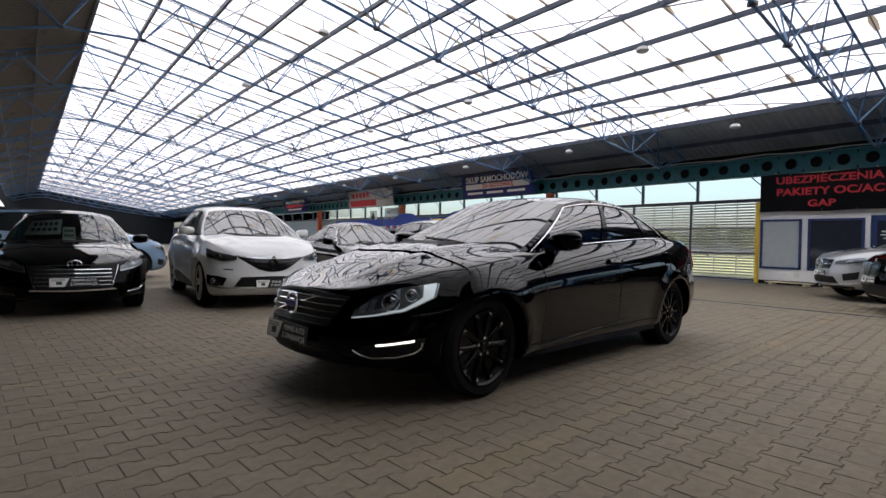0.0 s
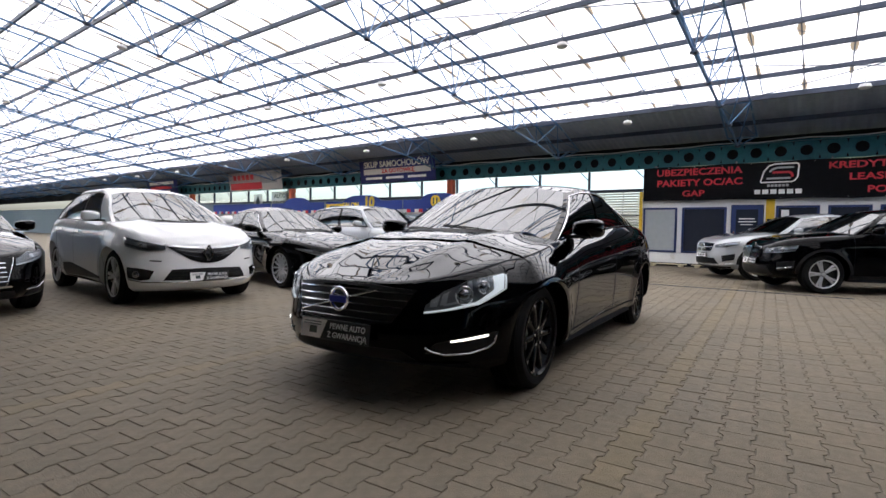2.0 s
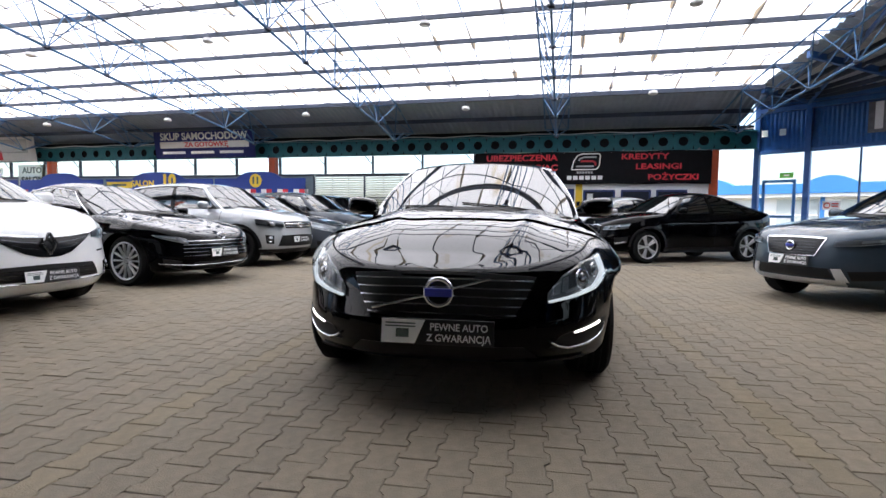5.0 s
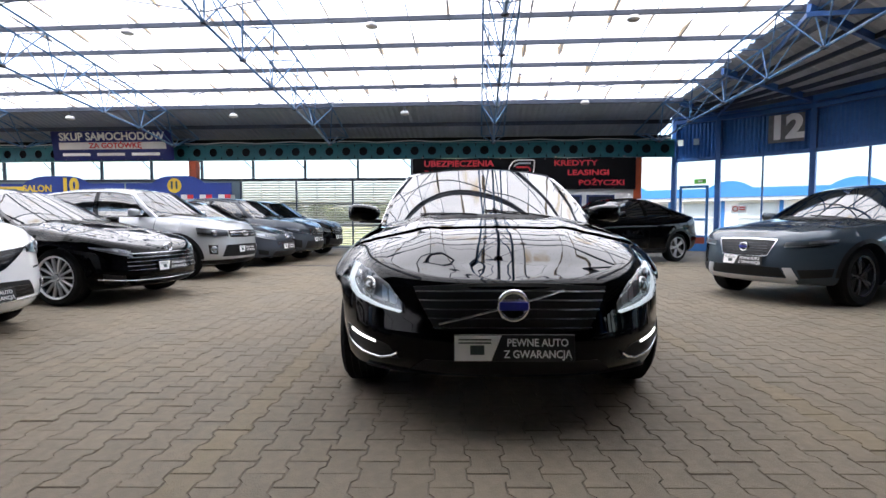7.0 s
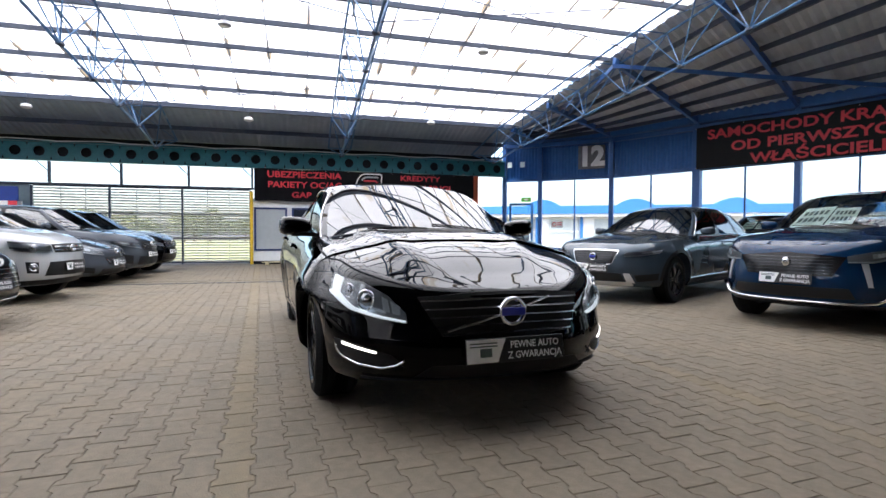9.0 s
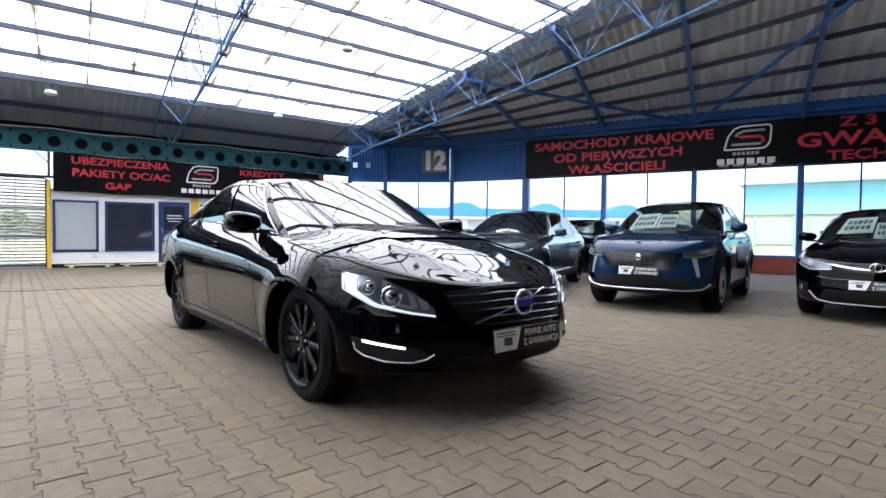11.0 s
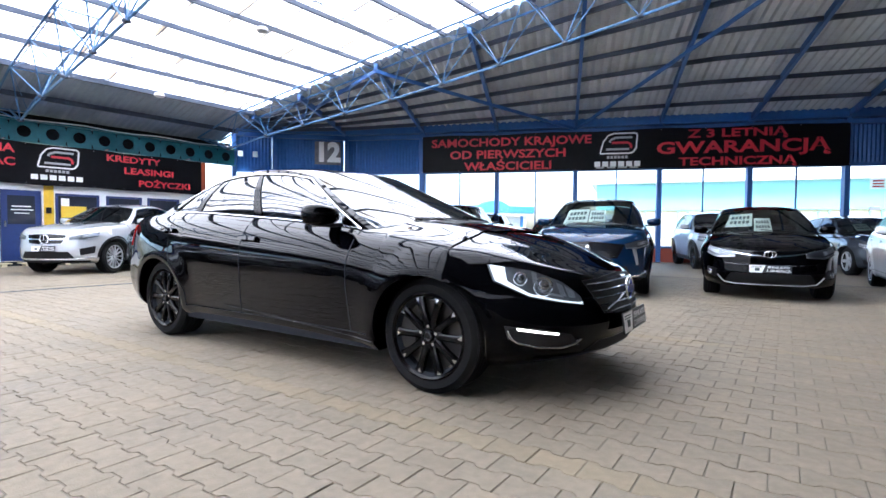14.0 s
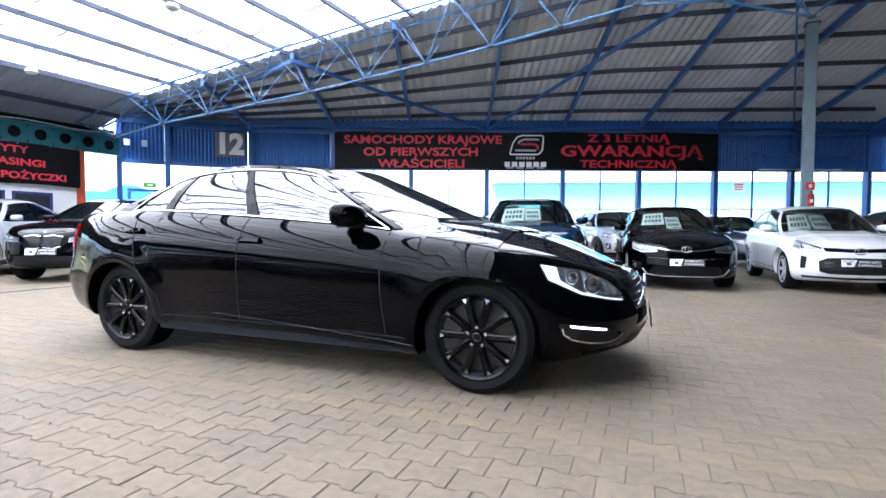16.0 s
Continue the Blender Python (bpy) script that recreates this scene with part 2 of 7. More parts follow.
def add_box(bm, x0, x1, y0, y1, z0, z1, m=None, bevel=0.0):
    vs = bmesh.ops.create_cube(bm, size=1.0)["verts"]
    for v in vs:
        v.co = Vector((x0 + (v.co.x + 0.5) * (x1 - x0), y0 + (v.co.y + 0.5) * (y1 - y0), z0 + (v.co.z + 0.5) * (z1 - z0)))
    if bevel:
        es = list({e for v in vs for e in v.link_edges})
        r = bmesh.ops.bevel(bm, geom=es, offset=bevel, segments=1, affect="EDGES")
        vs = list({v for f in r["faces"] for v in f.verts} | {v for v in vs if v.is_valid})
    if m is not None:
        for v in vs:
            v.co = m @ v.co
    return vs


def box(x0, x1, y0, y1, z0, z1, bevel=0.0):
    bm = bmesh.new()
    add_box(bm, x0, x1, y0, y1, z0, z1, bevel=bevel)
    return bm


def tube(bm, a, b, r, n=6, r2=None):
    """A round bar from a to b."""
    a, b = Vector(a), Vector(b)
    d = b - a
    if d.length < 1e-5:
        return
    q = d.to_track_quat("Z", "Y").to_matrix()
    rings = []
    for p, rad in ((a, r), (b, r if r2 is None else r2)):
        rings.append([bm.verts.new(p + q @ Vector((rad * math.cos(6.28319 * i / n), rad * math.sin(6.28319 * i / n), 0))) for i in range(n)])
    for i in range(n):
        bm.faces.new((rings[0][i], rings[0][(i + 1) % n], rings[1][(i + 1) % n], rings[1][i]))
    bm.faces.new(rings[0][::-1])
    bm.faces.new(rings[1])


def pipe(bm, pts, r, n=6):
    """One bent round bar through several points."""
    rings = []
    for i, p in enumerate(pts):
        d = (Vector(pts[min(i + 1, len(pts) - 1)]) - Vector(pts[max(i - 1, 0)])).normalized()
        q = d.to_track_quat("Z", "Y").to_matrix()
        rings.append([bm.verts.new(Vector(p) + q @ Vector((r * math.cos(6.28319 * k / n), r * math.sin(6.28319 * k / n), 0))) for k in range(n)])
    for a, b in zip(rings, rings[1:]):
        for k in range(n):
            bm.faces.new((a[k], a[(k + 1) % n], b[(k + 1) % n], b[k]))
    bm.faces.new(rings[0][::-1])
    bm.faces.new(rings[-1])


def bar(bm, a, b, w, h):
    """A square bar from a to b, h along the upright."""
    a, b = Vector(a), Vector(b)
    d = (b - a).normalized()
    side = d.cross(Vector((0, 0, 1)))
    side = side.normalized() if side.length > 1e-4 else Vector((1, 0, 0))
    up = side.cross(d).normalized()
    ring = [[bm.verts.new(p + side * sx * w / 2 + up * sz * h / 2) for sx, sz in ((-1, -1), (1, -1), (1, 1), (-1, 1))] for p in (a, b)]
    for i in range(4):
        bm.faces.new((ring[0][i], ring[0][(i + 1) % 4], ring[1][(i + 1) % 4], ring[1][i]))
    bm.faces.new(ring[0][::-1])
    bm.faces.new(ring[1])


def grid_mesh(bm, rows, close=False):
    """Quads over rows of points; returns the rows of vertices."""
    vs = [[bm.verts.new(p) for p in r] for r in rows]
    for a, b in zip(vs, vs[1:]):
        n = len(a)
        for i in range(n if close else n - 1):
            j = (i + 1) % n
            bm.faces.new((a[i], a[j], b[j], b[i]))
    return vs


def lettering(name, text, size, material, parent, m, label="", align="CENTER", stretch=1.0, depth=0.004, bold=0.026):
    cu = bpy.data.curves.new(name, "FONT")
    cu.body, cu.size, cu.align_x, cu.align_y, cu.extrude = text, size, align, "CENTER", depth
    cu.resolution_u = 3
    cu.offset = bold * size
    tmp = bpy.data.objects.new(name, cu)
    scene.collection.objects.link(tmp)
    bpy.context.view_layer.update()
    me = bpy.data.meshes.new_from_object(tmp.evaluated_get(bpy.context.evaluated_depsgraph_get()))
    bpy.data.objects.remove(tmp)
    bpy.data.curves.remove(cu)
    for v in me.vertices:
        v.co.x *= stretch
    me.materials.clear()
    me.materials.append(material)
    ob = new(name, me)
    ob.parent = parent
    ob.matrix_basis = m
    return tagged(ob, label)

# ---- the hall: its numbers ----
YA = 13.0           # long wall with the perforated beam
YO = -5.2           # beam line on the other side of the bay
Y_HI, Y_LO = 10.8, -2.25   # edges of the translucent roof
Z_BEAM0, Z_BEAM1 = 3.08, 3.60
X_FAR = -78.0
B_SLOPE, B_OFF = -0.464, 14.48   # glazed wall: x = B_SLOPE * y + B_OFF
B_DIR = Vector((-B_SLOPE, -1, 0)).normalized()
B_IN = Vector((-B_DIR.y, B_DIR.x, 0)) * -1
if B_IN.x > 0:
    B_IN = -B_IN
B_START = Vector((B_SLOPE * 13.03 + B_OFF, 13.03, 0))
Z_HEAD, Z_BAND, Z_EAVE = 2.93, 4.12, 4.45


# near the corner the wall turns in two short bays
B_NODES = [(-1.75, Vector((6.42, 13.0, 0))), (0.25, Vector((7.5, 12.3, 0))), (2.79, Vector((9.35, 10.68, 0))), (5.33, B_START + B_DIR * 5.33)]


def on_b(s, z=0.0, inward=0.0):
    """A place on the glazed wall, s metres along it."""
    p = B_START + B_DIR * s
    for (s0, p0), (s1, p1) in zip(B_NODES, B_NODES[1:]):
        if s < s1:
            p = p0.lerp(p1, (s - s0) / (s1 - s0))
            break
    p = p + B_IN * inward
    return Vector((p.x, p.y, z))


def bay_matrix(a, b):
    """Along a stretch of wall from a to b: x along it, y outwards."""
    d = (b - a).normalized()
    return Matrix(((d.x, -d.y, 0, a.x), (d.y, d.x, 0, a.y), (0, 0, 1, 0), (0, 0, 0, 1)))


B_M = Matrix(((B_DIR.x, -B_IN.x, 0, B_START.x), (B_DIR.y, -B_IN.y, 0, B_START.y), (0, 0, 1, 0), (0, 0, 0, 1)))


def roof_z(y):
    """Height of the roof's skin across the bay."""
    if y > Y_HI:
        return 4.45 - (y - Y_HI) * (4.45 - 3.74) / (YA - Y_HI)
    if y < Y_LO:
        return 6.62 - (Y_LO - y) * 0.38
    return 4.45 + 2.17 * ((Y_HI - y) / (Y_HI - Y_LO)) ** 0.95


def roof_end(y):
    """Where the translucent roof ends towards the glazed wall."""
    return 5.75 + (10.8 - y) * 0.155


def end_y(s):
    """Across from a place on the glazed wall, square to it, on the roof's end."""
    return min(10.8, 11.84 - 1.04 * s)


# ---- ground ----
ground = part("ground", box(-1500, 1500, -1500, 1500, -0.5, -0.05), M_ASPHALT)
tagged(ground, "grey asphalt ground round the hall", "ground", kind="structure")
floor = part("floor", box(-70, 40, -45, 30, -0.3, -0.006), M_PAVE)
tagged(floor, "worn brown-grey concrete paving of the car hall", "paving", kind="structure")

# ---- roof ----
bm = bmesh.new()
def eave_strip(bm, y0, y1, x0, x1):
    xs = np.arange(x0, x1, 0.09)
    grid_mesh(bm, [[(x, y, roof_z(min(y, YA)) + 0.02 + 0.014 * (1 if i % 2 else -1)) for i, x in enumerate(xs)] for y in (y0, y1)])


eave_strip(bm, YA + 0.3, Y_HI, X_FAR, 5.9)
tagged(part("ceiling", bm, M_SHEET), "grey corrugated roof sheeting along the eaves", "roof", kind="structure")
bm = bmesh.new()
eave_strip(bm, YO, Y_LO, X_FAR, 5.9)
# unseen stretch, added to close the gap against daylight
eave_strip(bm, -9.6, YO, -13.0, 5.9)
tagged(part("ceiling_dark_strip", bm, M_SHEET_SHADE), "brownish sheeting toned dark for the shaded side of the roof", "roof", kind="structure")

# translucent sheets, each its own panel in one ceiling mesh
PURL = [Y_HI - i * (Y_HI - Y_LO) / 12 for i in range(13)]
bm = bmesh.new()
rng = random.Random(4)
x = X_FAR
while x < 8.5:
    for a, b in zip(PURL, PURL[1:]):
        e0, e1 = min(x + 0.835, roof_end(a)), min(x + 0.835, roof_end(b))
        if x >= min(e0, e1) - 0.05:
            continue
        d = rng.uniform(-0.006, 0.012)
        vs = [bm.verts.new(p) for p in ((x, a + 0.03, roof_z(a) + 0.05 + d), (e0, a + 0.03, roof_z(a) + 0.05 + d), (e1, b - 0.03, roof_z(b) + 0.06 + d), (x, b - 0.03, roof_z(b) + 0.06 + d))]
        bm.faces.new(vs)
    x += 0.85
skylight = part("ceiling_skylight", bm, M_SKYL)
tagged(skylight, "weathered translucent roof sheets letting in daylight", "roof", kind="structure")

# roof over the end bay, between the last arch and the glazed wall
bm = bmesh.new()
N = 250
rows = [[], []]
for i in range(N + 1):
    s = -2.2 + i * (26.0 / N)
    q = on_b(s, Z_EAVE + 0.03 + (0.03 if i % 2 else -0.03))
    y_in = end_y(s)
    p = Vector((roof_end(y_in), y_in, roof_z(max(y_in, Y_LO)) + 0.05 + (0.03 if i % 2 else -0.03)))
    rows[0].append(p)
    rows[1].append(q)
grid_mesh(bm, rows)
end_roof = part("ceiling_end_bay", bm, M_SHEET_L)
tagged(end_roof, "grey corrugated sheet roof on blue rafters", "roof", kind="structure")

# purlins
def purlin(y, drop, w, h, x1):
    bm = bmesh.new()
    bar(bm, (X_FAR, y, roof_z(y) - drop), (x1, y, roof_z(y) - drop), w, h)
    tagged(part("purlin", bm, M_STEEL_D), "thin dark blue steel purlin under the roof sheets", "purlin", kind="structure")


for y in PURL[1:]:
    purlin(y, 0.0, 0.06, 0.10, roof_end(y))
for y in (11.9, -3.3, -4.3):
    purlin(y, 0.07, 0.06, 0.12, 5.9)
for y in (Y_HI, Y_LO):
    purlin(y, 0.02, 0.08, 0.12, 5.8)
# glazing bars between the sheets
bm = bmesh.new()
x = X_FAR + 0.8425
while x < 8.4:
    ys = [y for y in PURL if roof_end(y) > x + 0.03]
    if len(ys) > 1:
        pipe(bm, [Vector((x, y, roof_z(y) + 0.02)) for y in ys], 0.013, 4)
    x += 0.85
tagged(part("ceiling_glazing_bars", bm, M_STEEL_D), "thin dark glazing bars between the translucent sheets", "roof", kind="structure")
# grime that has gathered along the sheets' joints
bm = bmesh.new()
rng = random.Random(8)
x = X_FAR + 0.8425
while x < 8.4:
    for a, b in zip(PURL, PURL[1:]):
        if x > min(roof_end(a), roof_end(b)) - 0.1 or rng.random() < 0.15:
            continue
        f0, f1 = (0.02, rng.uniform(0.25, 0.75)) if rng.random() < 0.6 else (rng.uniform(0.3, 0.7), 0.98)
        wd = rng.uniform(0.025, 0.07)
        p = [Vector((x, a + (b - a) * f, roof_z(a + (b - a) * f) + 0.044)) for f in (f0, (f0 + f1) / 2, f1)]
        grid_mesh(bm, [[q + Vector((-wd * k, 0, 0)) for q, k in zip(p, (0.7, rng.uniform(0.6, 1.3), 0.3))], [q + Vector((wd * k, 0, 0)) for q, k in zip(p, (0.7, rng.uniform(0.6, 1.3), 0.3))]])
    x += 0.85
tagged(part("roof_grime", bm, M_DIRT), "brown grime along the joints of the roof sheets", "grime", kind="stuff")


# ---- lattice trusses ----
def truss(x, half=0.36, depth=0.85, end=False):
    """A three-chord lattice truss across the bay, two chords up and one down."""
    root = thing("roof_truss", Matrix.Translation((x, 0, 0)), "blue-painted three-chord steel lattice roof truss", "roof truss", "roof trusses")
    ys = [12.6, Y_HI] + [Y_HI - (Y_HI - Y_LO) * i / 9 for i in range(1, 9)] + [Y_LO, -3.75, YO]
    skew = (lambda y: (roof_end(y) - 5.75) if end else 0.0)
    top = [Vector((skew(y), y, roof_z(y) - 0.10)) for y in ys]
    low = []
    for a, b in zip(top, top[1:]):
        m = (a + b) / 2
        f = max(0.0, 1 - (abs(m.y - 2.4) / 9.6) ** 2)
        low.append(Vector((m.x, m.y, m.z - 0.25 - depth * (0.45 + 0.55 * f))))
    for side in (-half, half):
        bm = bmesh.new()
        pipe(bm, [p + Vector((side, 0, 0)) for p in top], 0.026)
        part("top_chord", bm, M_STEEL, root)
    bm = bmesh.new()
    pipe(bm, [top[0]] + low + [top[-1]], 0.028)
    part("bottom_chord", bm, M_STEEL, root)
    for i, p in enumerate(low):
        for side in (-half, half):
            for q in (top[i], top[i + 1]):
                bm = bmesh.new()
                tube(bm, p, q + Vector((side, 0, 0)), 0.016, 5)
                part("diagonal", bm, M_STEEL, root)
    for i, p in enumerate(top):
        bm = bmesh.new()
        tube(bm, p + Vector((-half, 0, 0)), p + Vector((half, 0, 0)), 0.016, 5)
        part("cross_strut", bm, M_STEEL, root)
        if i:
            q = top[i - 1]
            bm = bmesh.new()
            tube(bm, p + Vector((-half if i % 2 else half, 0, 0)), q + Vector((half if i % 2 else -half, 0, 0)), 0.009, 5)
            part("cross_brace", bm, M_STEEL, root)
    for p in low:
        bm = bmesh.new()
        bmesh.ops.create_icosphere(bm, subdivisions=1, radius=0.085, matrix=Matrix.Translation(p) @ Matrix.Diagonal((1, 1, 0.55, 1)))
        part("node", bm, M_STEEL_D, root)
    return root


SPACING = 5.2
first = truss(0.42)
for i in range(1, 15):
    copy_thing(first, Matrix.Translation((0.42 - SPACING * i, 0, 0)))
last = truss(5.62, end=True)
last["label"] = "blue lattice truss at the end of the translucent roof"

# bracing wires between the trusses
bm = bmesh.new()
for i in range(0, 14):
    x0, x1 = 5.62 - SPACING * i, 0.42 - SPACING * i
    for a, b in zip(PURL[::4], PURL[4::4]):
        tube(bm, (x0, a, roof_z(a) - 0.12), (x1, b, roof_z(b) - 0.12), 0.007, 4)
        tube(bm, (x1, a, roof_z(a) - 0.12), (x0, b, roof_z(b) - 0.12), 0.007, 4)
    for k in (2, 6, 10):
        y = PURL[k]
        tube(bm, (x0, y, roof_z(y) - 1.0), (x1, y, roof_z(y) - 0.12), 0.012, 5)
        tube(bm, (x1, y, roof_z(y) - 1.0), (x0, y, roof_z(y) - 0.12), 0.012, 5)
tagged(part("wind_bracing", bm, M_STEEL_D), "thin steel bracing rods under the roof", "bracing", kind="structure")
# rafters of the end bay
BAYS = [-1.75] + [0.25 + 2.54 * k for k in range(10)]
for s in BAYS[1:]:
    bm = bmesh.new()
    y_in = end_y(s)
    a = on_b(s, Z_EAVE - 0.1, 0.05)
    b = Vector((roof_end(y_in), y_in, roof_z(max(y_in, Y_LO)) - 0.1))
    bar(bm, a, b, 0.09, 0.16)
    ob = part("rafter", bm, M_BLUE)
    tagged(ob, "blue steel rafter under the grey end-bay roof", "rafter", "end bay rafters")
for k in range(1, 7):
    f = k / 7
    bm = bmesh.new()
    pts = []
    for i in range(0, 24):
        s = -2.0 + i * 1.05
        y_in = end_y(s)
        p = Vector((roof_end(y_in), y_in, roof_z(max(y_in, Y_LO)) - 0.08))
        pts.append(p.lerp(on_b(s, Z_EAVE - 0.10), f))
    rows = []
    for i, p in enumerate(pts):
        d = (pts[min(i + 1, 23)] - pts[max(i - 1, 0)]).normalized()
        side = d.cross(Vector((0, 0, 1))).normalized() * 0.03
        rows.append([p + side + Vector((0, 0, h)) for h in (0.055, -0.055)] + [p - side + Vector((0, 0, h)) for h in (-0.055, 0.055)])
    grid_mesh(bm, rows)
    tagged(part("end_purlin", bm, M_STEEL_D), "thin dark purlin under the end-bay roof", "purlin", kind="structure")
# crossing braces under the end-bay roof
for k, (s0, s1) in enumerate(((0.25, 5.33), (5.33, 10.41), (10.41, 15.49), (15.49, 20.57))):
    y_in = end_y(s1 if k % 2 == 0 else s0)
    a = on_b(s0 if k % 2 == 0 else s1, Z_EAVE - 0.22, 0.08)
    b = Vector((roof_end(y_in), y_in, roof_z(max(y_in, Y_LO)) - 0.22))
    bm = bmesh.new()
    bar(bm, a, b, 0.05, 0.09)
    tagged(part("roof_brace", bm, M_BLUE), "blue steel brace slanting under the end-bay roof", "brace", "end bay braces")
# gable between the low roof strip and the end bay
bm = bmesh.new()
gy = [Y_LO - 0.55 * i for i in range(19)]
grid_mesh(bm, [[(roof_end(y), y, roof_z(y) - 0.02) for y in gy], [(roof_end(y), y, 6.72) for y in gy]])
grid_mesh(bm, [[(5.86, y, roof_z(y) + 0.02) for y in gy], [(roof_end(y) + 0.02, y, roof_z(y) + 0.02) for y in gy]])
tagged(part("ceiling_gable", bm, M_SHEET), "grey sheet gable at the roof's step", "roof", kind="structure")


# ---- perforated beam along the long wall ----
def castellated(x0, x1, y, z0, z1):
    root = thing("perforated_beam", Matrix.Translation((x0, y, 0)), "teal steel beam with a row of round holes", "beam", kind="structure")
    L = x1 - x0
    step, r = 0.585, 0.145
    bm = bmesh.new()
    zc, h = (z0 + z1) / 2, (z1 - z0) / 2
    n = int(L / step)
    K = 16
    for j in range(n):
        cx = (j + 0.5) * L / n
        w = L / n / 2
        inner, outer = [], []
        for k in range(K):
            a = 2 * math.pi * k / K
            c, s = math.cos(a), math.sin(a)
            inner.append((cx + r * c, zc + r * s))
            f = min(w / abs(c) if abs(c) > 1e-6 else 9, h / abs(s) if abs(s) > 1e-6 else 9)
            outer.append((cx + f * c, zc + f * s))
        for yy, flip in ((-0.01, False), (0.01, True)):
            vi = [bm.verts.new((u, yy, v)) for u, v in inner]
            vo = [bm.verts.new((u, yy, v)) for u, v in outer]
            for k in range(K):
                q = (vi[k], vo[k], vo[(k + 1) % K], vi[(k + 1) % K])
                bm.faces.new(q if not flip else q[::-1])
            if not flip:
                keep = vi
            else:
                for k in range(K):
                    bm.faces.new((keep[k], keep[(k + 1) % K], vi[(k + 1) % K], vi[k]))
    part("web", bm, M_TEAL, root)
    part("top_flange", box(0, L, -0.11, 0.11, z1 - 0.008, z1 + 0.02), M_TEAL, root)
    part("bottom_flange", box(0, L, -0.11, 0.11, z0 - 0.02, z0 + 0.008), M_TEAL, root)
    return root


castellated(-42.0, 6.35, YA - 0.12, Z_BEAM0, Z_BEAM1)
castellated(-34.0, 5.6, YO, 4.84, 5.34)
# near-black backing: its colour gives the shade in the holes and under the eave
tagged(part("wall_north_upper", box(X_FAR, 6.3, YA + 0.02, YA + 0.12, Z_BEAM0 + 0.02, 3.80), M_DARK), "near-black backing that stands for the shade behind the perforated beam", "wall", kind="structure")
# sagging white cable along the beam's top
cu_pts = [Vector((-40 + i * 0.6, YA - 0.28, Z_BEAM1 + 0.06 - 0.05 * math.sin(i * 0.9) ** 2)) for i in range(78)]
bm = bmesh.new()
for a, b in zip(cu_pts, cu_pts[1:]):
    tube(bm, a, b, 0.016, 5)
tagged(part("cable", bm, M_CABLE), "white electric cable hung along the teal beam", "cable")


def pillar(x, y, h, material, label, r=0.14):
    root = thing("pillar", Matrix.Translation((x, y, 0)), label, "pillar", "hall pillars")
    part("shaft", box(-r, r, -r, r, 0.02, h, 0.01), material, root)
    part("base_plate", box(-r - 0.07, r + 0.07, -r - 0.07, r + 0.07, 0.0, 0.022), M_STEEL_D, root)
    part("head_plate", box(-r - 0.05, r + 0.05, -r - 0.04, r + 0.04, h - 0.025, h - 0.001), M_STEEL_D, root)
    return root


for x in (5.15, -9.95, -20.35, -30.75):
    pillar(x, YA - 0.16, Z_BEAM0 - 0.02, M_ORANGE, "orange-red steel pillar under the teal beam", 0.13)
for x in (-17.0, -33.5):
    pillar(x, YO, 4.82, M_ORANGE, "orange-red steel pillar under the teal beam", 0.13)

# ---- cars ----
def paint(name, color, metal=0.0, face=0.035):
    """Lacquered car paint: a mirror's gloss that grows steeply at a slant over the colour."""
    m = mat(name, color, 0.45, metal=metal, vary=0.04, scale=2, spec=0.0)
    nt = m.node_tree
    lw = nt.nodes.new("ShaderNodeLayerWeight")
    lw.inputs["Blend"].default_value = 0.5
    pw = nt.nodes.new("ShaderNodeMath")
    pw.operation = "POWER"
    pw.inputs[1].default_value = 3.5
    mr = nt.nodes.new("ShaderNodeMapRange")
    mr.inputs["To Min"].default_value = face
    gl = nt.nodes.new("ShaderNodeBsdfGlossy")
    gl.inputs["Roughness"].default_value = 0.01
    mx = nt.nodes.new("ShaderNodeMixShader")
    nt.links.new(lw.outputs["Facing"], pw.inputs[0])
    nt.links.new(pw.outputs[0], mr.inputs["Value"])
    nt.links.new(mr.outputs[0], mx.inputs[0])
    nt.links.new(nt.nodes["Principled BSDF"].outputs[0], mx.inputs[1])
    nt.links.new(gl.outputs[0], mx.inputs[2])
    nt.links.new(mx.outputs[0], nt.nodes["Material Output"].inputs["Surface"])
    return m


P_BLACK = paint("black_car_paint", (0.0013, 0.0013, 0.002), face=0.010)
P_WHITE = paint("white_car_paint", (0.82, 0.83, 0.84))
P_SILVER = paint("silver_car_paint", (0.50, 0.52, 0.54), 0.6)
P_GREY = paint("dark_grey_car_paint", (0.06, 0.07, 0.085), 0.5)
P_STEELB = paint("blue_grey_car_paint", (0.05, 0.068, 0.088), 0.5)
P_BLUE = paint("deep_blue_car_paint", (0.003, 0.021, 0.062), 0.25)
P_ICE = paint("pale_blue_car_paint", (0.22, 0.32, 0.45), 0.4)
M_TRIM = mat("black_plastic_trim", (0.007, 0.007, 0.008), 0.5, spec=0.25, vary=0.15, scale=8)
M_GLOSSB = mat("gloss_black_trim", (0.005, 0.005, 0.006), 0.14, vary=0.1, spec=0.3)
M_DCHROME = mat("dark_chrome", (0.09, 0.093, 0.10), 0.25, metal=0.9, vary=0.05)
M_CHROME = mat("chrome", (0.82, 0.83, 0.85), 0.2, metal=1.0, vary=0.03)
M_RIM_B = mat("black_alloy", (0.003, 0.003, 0.0035), 0.12, metal=0.0, vary=0.1, spec=0.18)
M_RIM_S = mat("silver_alloy", (0.60, 0.61, 0.63), 0.32, metal=0.45, vary=0.05)
M_DISC = mat("brake_disc_steel", (0.045, 0.043, 0.04), 0.45, metal=0.7, vary=0.15)
M_CARGLASS = glass("car_glass", (0.22, 0.27, 0.25), 0.7, 0.01, 3.0)
